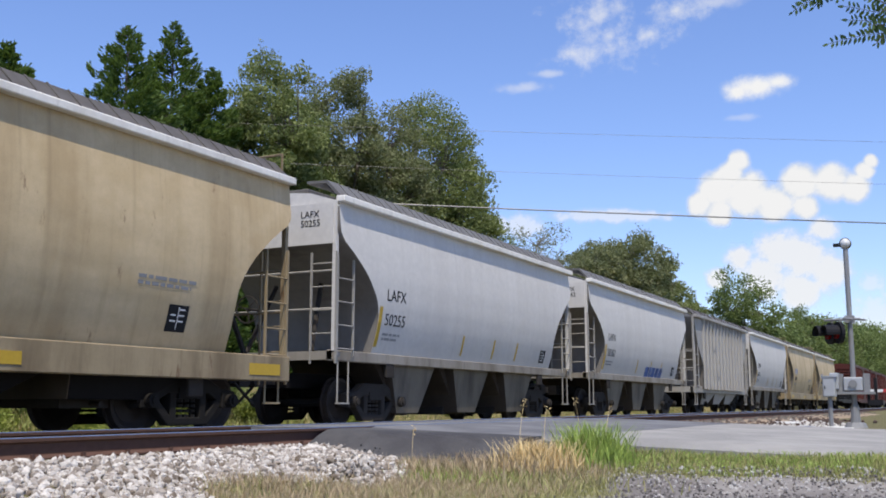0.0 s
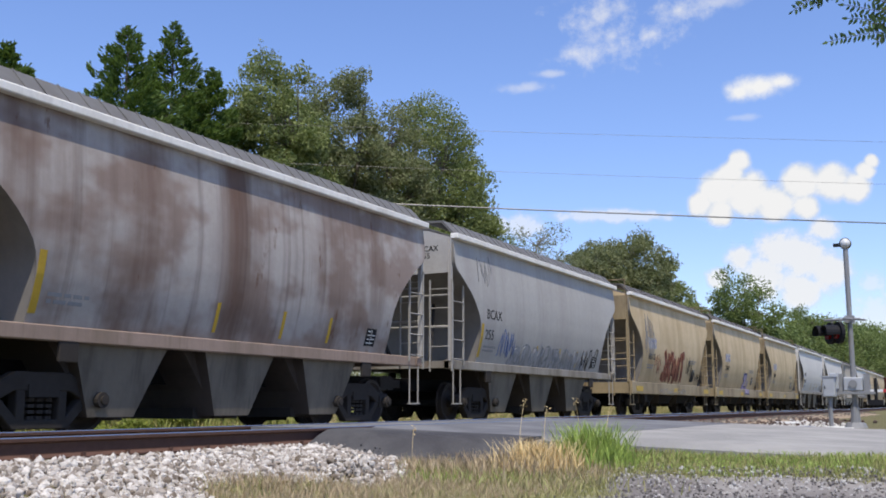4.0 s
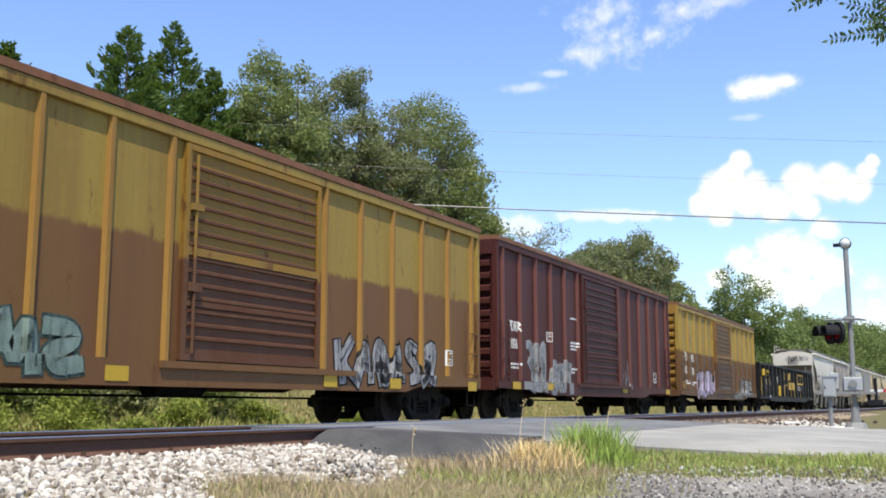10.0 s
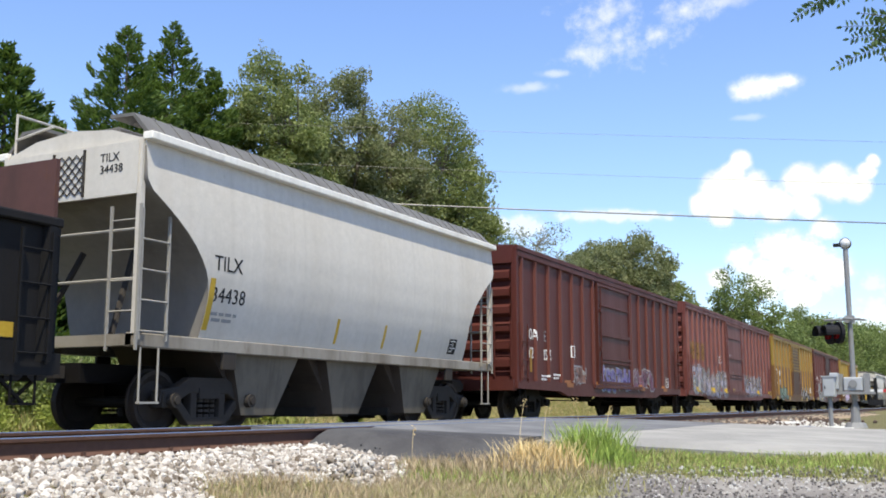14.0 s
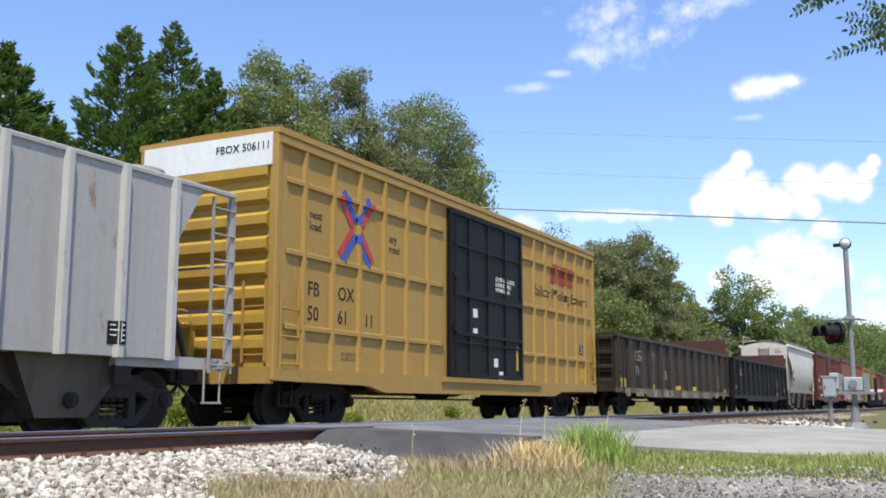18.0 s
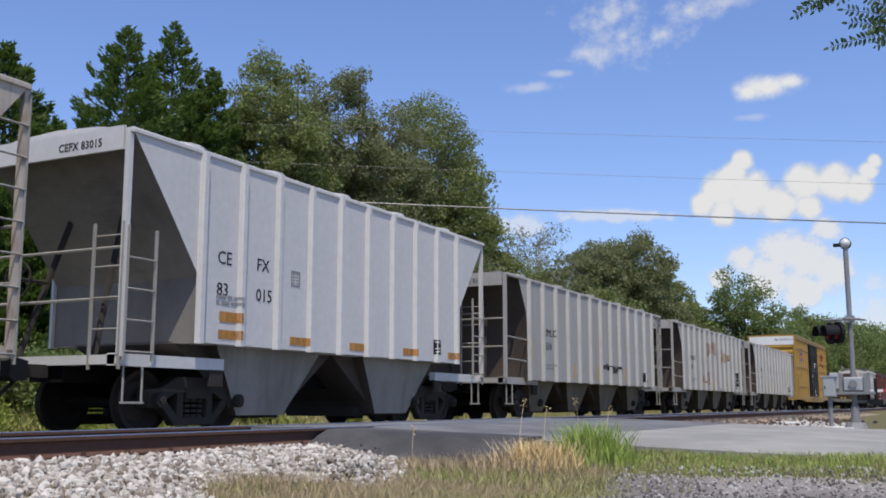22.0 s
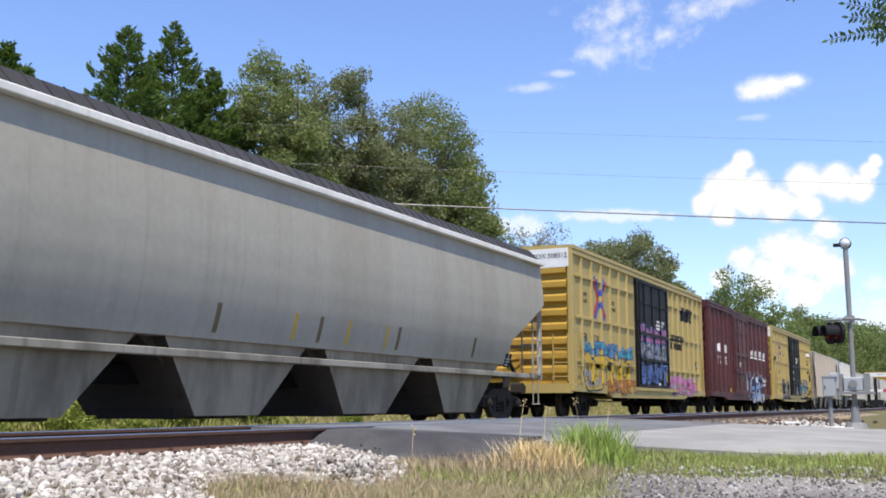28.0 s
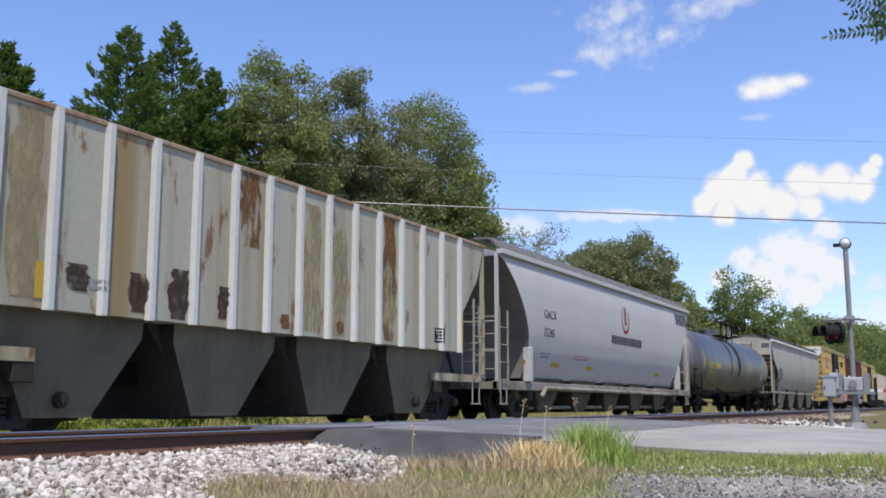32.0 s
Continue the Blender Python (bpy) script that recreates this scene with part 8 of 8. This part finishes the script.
def g_fb3(c, h, y):
    graffiti(c, -h + .9, -2.2, .85, 2.0, YELLOW, spray("dark_teal_spray", (.04, .10, .14)), y, 131, 5, PALESP, rough=.45)
    graffiti(c, -h + 1.0, -2.0, 1.9, 2.3, CYANSP, BLUESP, y, 132, 6, rough=.4)
    graffiti(c, -h + 3.0, -1.9, .8, 1.2, ORANGESP, REDSP, y, 136, 5, rough=.4)
    graffiti(c, -1.5, 2.0, 2.6, 3.2, PINKSP, BLUESP, y, 133, 5, rough=.4)
    graffiti(c, -1.5, 2.0, 2.0, 2.6, PALESP, BLUESP, y, 134, 5, rough=.4)
    graffiti(c, -1.5, 2.0, 1.1, 1.9, BLUESP, INK, y, 137, 5, rough=.4)
    graffiti(c, 2.6, h - 1.2, .8, 1.5, PINKSP, PALESP, y, 135, 5, rough=.45)


fbox(-339.87, -323.8, "504871", FBOX2, "pale yellow boxcar with a black door and graffiti along its foot", g_fb2, False)

c = boxcar("deep red high boxcar with large blue and silver graffiti", 15.3, DEEPRED, posts=5, door=(-2.4, 1.1), top=5.0, end_ribs=8, bottom=.72, door_ribs=3, door_bars=(.36, .68))
h, y = 7.65, BY
for x in (2.3, 3.4, 4.62, 5.82):
    logo_words(c, x, 2.98, (.62,), .30, spray("worn_white_marking", (.6, .59, .57)), y, "brand_letter", "white brand letter block", .2)
    logo_words(c, x - .05, 2.84, (.85,), .08, WHITE, y, "brand_underline")
for i, w in enumerate(("726", "175")):
    lettering(c, w, -h + 2.0 + i * 1.4, 2.3, .36, WHITE, y, wide=.8)
    logo_words(c, -h + 2.0 + i * 1.4, 2.85, (.28, .28), .36, WHITE, y, "brand_letter")
NAVY = spray("deep_navy_spray", (.018, .025, .07), worn=.15)
CHROME = spray("chrome_spray", (.50, .50, .52), worn=.15)
graffiti(c, .80, 5.45, .60, 2.05, CHROME, CHROME, y, 141, 4, rough=.3)
graffiti(c, .90, 5.35, .66, 2.1, NAVY, CHROME, y, 144, 4, spray("steel_blue_spray", (.20, .30, .52), worn=.2), rough=.3)
lines_of_bars(c, -1.05, 4.45, [1.3, 1.2], spray("faded_pale_marking", (.22, .19, .19), worn=.6), y, .06, .10)
data_panel(c, h - 1.5, 1.45, y, .4)
for x, z in ((h - 1.5, 1.1), (-3.2, 1.0)):
    placard(c, x, z, YELLOW, .4, .2)
scribble(c, 5.55, 6.25, 1.62, 1.9, WHITE, y, 146, 9, .02)
scribble(c, 5.65, 6.35, 1.40, 1.60, WHITE, y, 147, 9, .02)
mark(c, -.2, .02, 1.62, 1.86, ORANGESP, y, "placard", "small orange placard")
lines_of_bars(c, -1.0, 2.5, [.5, .4, .3], WHITE, y)
run(c, -356.6, -341.3)
fbox(-374.0, -357.65, "508312", FBOX2, "pale yellow boxcar covered in many-coloured graffiti", g_fb3, False)

def end_stencil(c, h):
    """A faded stencil high on the end panel, with bars for its two lines."""
    bm = bmesh.new()
    box(bm, -h - .006, -h, -1.32, -.86, 3.74, 4.04)
    ob = part("stencil_panel", bm, plain("grey_end_stencil", (.24, .23, .25), .7), c, "faded grey stencil panel")
    bm = bmesh.new()
    for q in range(4):
        box(bm, -h - .012, -h - .006, -1.28 + q * .11, -1.21 + q * .11, 3.91, 4.0)
        box(bm, -h - .012, -h - .006, -1.28 + q * .11, -1.21 + q * .11, 3.78, 3.86)
    part("stencil_lines", bm, BLACK, ob)


smooth_hopper(("", ""), -397.1, -376.2, DULL, "long dull grey four-bay covered hopper car", bays=4, skirt=.05, sill=(1.1, 1.22), lattice=True, straight=True, slope_top=3.05, slope_low=2.0, inset=2.05, bay_in=.1, bay_wide=.86, bay_low=.24, board_mat=paint("dark_roof_grating", (0.05, 0.046, 0.042), (0.03, 0.026, 0.022), .5, 1.5, 1.5, .1), slope_mat=DEEPSHADE, end_mat=paint("off_white_end_paint", (.50, .48, .43), (.2, .15, .1), .4, 1.5, .3), bay_mat=paint("beige_bay_paint", (.29, .25, .185), (.05, .035, .025), .55, 1.2, .4), sill_mat=paint("dark_grimy_sill_paint", (.30, .275, .225), (.07, .055, .04), .7, 1.3, .3), graff=lambda c, h: (
              end_stencil(c, h), mark(c, -h + 1.6, -h + 3.1, 1.92, 2.6, spray("faded_stencil", (.22, .21, .215), worn=.8), NS, "stencil_panel", "faded grey stencil panel"), [mark(c, x, x + .1, 1.5, 1.95, plain("sooty_reflector", (.14, .11, .06), .8), NS, "reflector") for x in (-2.95, -.15, 2.65, 6.2)]))

t = tankcar("grimy black tank car with yellow lettering", 18.1, TANKP)
lettering(t, "UTLX 660000", -6.4, 2.02, .29, TANKY, -1.512, wide=1.0)
lines_of_bars(t, -6.5, 1.9, [1.2, 1.5, 1.6], TANKY, -1.512, .05, .13)
for x, z0, z1 in ((-7.5, 1.95, 2.8), (-1.43, 2.15, 2.55), (3.2, 2.15, 2.58), (5.65, 2.15, 2.58)):
    mark(t, x, x + .1, z0, z1, TANKY, -1.512, "reflector")
data_panel(t, 6.15, 1.72, -1.512, .32)
lines_of_bars(t, 7.0, 2.6, [.9, .9, .9, .8], GREYMK, -1.512, .07, .12)
run(t, -416.4, -398.2)

GPROF = [(4.16, 1.40), (3.95, 1.48), (3.5, 1.54), (2.9, 1.555), (2.3, 1.53), (1.8, 1.45), (1.4, 1.33), (1.1, 1.2)]
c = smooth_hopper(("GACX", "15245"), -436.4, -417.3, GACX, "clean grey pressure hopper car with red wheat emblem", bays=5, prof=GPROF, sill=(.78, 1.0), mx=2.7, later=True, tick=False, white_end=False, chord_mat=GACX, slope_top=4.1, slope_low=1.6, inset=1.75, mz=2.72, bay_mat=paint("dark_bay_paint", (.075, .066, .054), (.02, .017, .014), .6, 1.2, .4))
h = 18.95 / 2
bm = bmesh.new()
for k in range(14):
    a, b2 = math.pi * (.75 + 1.4 * k / 14), math.pi * (.75 + 1.4 * (k + 1) / 14)
    slab(bm, [(.53 + .42 * math.cos(a), 3.22 + .5 * math.sin(a)), (.53 + .42 * math.cos(b2), 3.22 + .5 * math.sin(b2)), (.53 + .34 * math.cos(b2), 3.25 + .42 * math.sin(b2)), (.53 + .34 * math.cos(a), 3.25 + .42 * math.sin(a))], NS, NS)
for k in range(4):
    for s in (-1, 1):
        slab(bm, [(.53, 2.97 + k * .16), (.53 + s * .14, 3.09 + k * .16), (.53 + s * .1, 3.19 + k * .16), (.53, 3.07 + k * .16)], NS, NS)
decal(part("wheat_emblem", bm, REDMK, c, "red wheat-ear emblem"), NS)
logo_words(c, -.98, 2.36, (.34, .24, .24, .24, .3, .2, .2, .24), .26, plain("charcoal_marking", (.06, .06, .065), .6), NS)
logo_words(c, 1.2, 2.36, (.34, .14, .14, .14, .2), .26, plain("charcoal_marking", (.06, .06, .065), .6), NS)
logo_words(c, h - 2.2, 3.52, (.38, .38, .32, .42), .44, plain("charcoal_marking", (.06, .06, .065), .6), NS, slant=-.06)
lines_of_bars(c, -4.3, 1.84, [1.4, 1.3], plain("faded_red_marking", (.5, .25, .22), .7), NS)
for x in (-8.0, -5.9, -3.0, 4.5, 7.6):
    mark(c, x, x + .6, 1.44, 1.56, YELLOW, NS, "reflector")
bm = bmesh.new()
rod(bm, (-h + 3.0, -1.42, .86), (h - 3.0, -1.42, .80), .06, 10)
rod(bm, (-h + 3.0, -1.42, .86), (-h + 2.7, -1.42, .62), .06, 10)
rod(bm, (-h + 2.4, -1.0, .34), (h - 2.4, -1.0, .34), .05, 10)
part("air_pipe", bm, SILLGREY, c, "long air pipe under the sill")
for x in (-h + 1.7, h - 1.95):
    bm = bmesh.new()
    box(bm, x, x + .25, -1.5, -1.3, 1.0, 1.9)
    part("control_box", bm, GACX, c, bevel=.02)
run(c, -436.4, -417.3)

def g_rust(c, h, y):
    """Rust that runs down single panels between the ribs."""
    deep, pale, black = spray("deep_rust_stain", (.20, .095, .03), worn=.95), spray("ochre_rust_stain", (.37, .30, .17), worn=.96), spray("black_rust_stain", (.07, .04, .026), worn=.92)
    rib = lambda k: -h + 1.44 + (2 * h - 2.88) * (k - 1) / 14
    for k, z0, z1, m in ((11, 1.66, 4.1, deep), (11, 1.66, 3.0, pale), (6, 2.9, 4.1, deep), (8, 1.66, 3.9, pale), (9, 1.66, 3.6, pale), (1, 1.7, 4.05, pale)):
        stain(c, rib(k) + .12, rib(k + 1) - .12, z0, z1, m, y, k * 7 + int(z0 * 10))
    for k, x0, x1, z0, z1 in ((3, .45, .85, 1.66, 2.2), (4, .35, .86, 1.62, 2.35), (5, .55, .85, 1.7, 2.2), (2, .25, .7, 1.85, 2.2), (3, .5, .75, 1.9, 2.15), (7, .4, .7, 1.66, 1.9), (9, .3, .6, 1.7, 1.9)):
        stain(c, rib(k) + x0, rib(k) + x1, z0, z1, black if z1 > 1.95 else deep, y, k * 11 + 3)
    mark(c, rib(2) - .2, rib(2) - .08, 1.7, 2.15, YELLOW, y, "reflector")
    mark(c, rib(15) - .0, rib(15) + .12, 1.62, 2.4, YELLOW, y, "reflector")


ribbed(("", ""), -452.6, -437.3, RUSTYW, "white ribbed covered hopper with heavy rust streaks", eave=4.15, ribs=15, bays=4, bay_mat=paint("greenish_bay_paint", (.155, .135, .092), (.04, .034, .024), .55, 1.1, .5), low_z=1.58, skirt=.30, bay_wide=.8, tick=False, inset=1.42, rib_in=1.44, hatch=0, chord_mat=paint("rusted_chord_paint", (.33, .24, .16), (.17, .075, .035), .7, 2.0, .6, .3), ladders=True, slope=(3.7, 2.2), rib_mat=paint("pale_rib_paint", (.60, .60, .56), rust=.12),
       graff=lambda c, h, y: g_rust(c, h, y))

# ---------------- what moves ----------------


def motions():
    for car, at in TRAIN:
        walk(car, [(t, pose(at + SPEED * t, TRACK_Y, 0)) for t in (0, 16, 32)])
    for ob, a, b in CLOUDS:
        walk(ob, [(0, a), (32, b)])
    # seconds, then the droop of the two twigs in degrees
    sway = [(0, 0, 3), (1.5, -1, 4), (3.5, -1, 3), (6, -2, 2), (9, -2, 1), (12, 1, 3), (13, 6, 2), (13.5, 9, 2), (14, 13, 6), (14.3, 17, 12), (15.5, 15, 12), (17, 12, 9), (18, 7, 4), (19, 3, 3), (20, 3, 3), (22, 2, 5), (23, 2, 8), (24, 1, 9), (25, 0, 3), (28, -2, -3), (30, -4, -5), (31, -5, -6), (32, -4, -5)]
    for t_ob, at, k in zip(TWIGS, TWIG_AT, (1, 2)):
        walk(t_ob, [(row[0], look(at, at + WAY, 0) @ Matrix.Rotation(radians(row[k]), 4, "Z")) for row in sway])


motions()
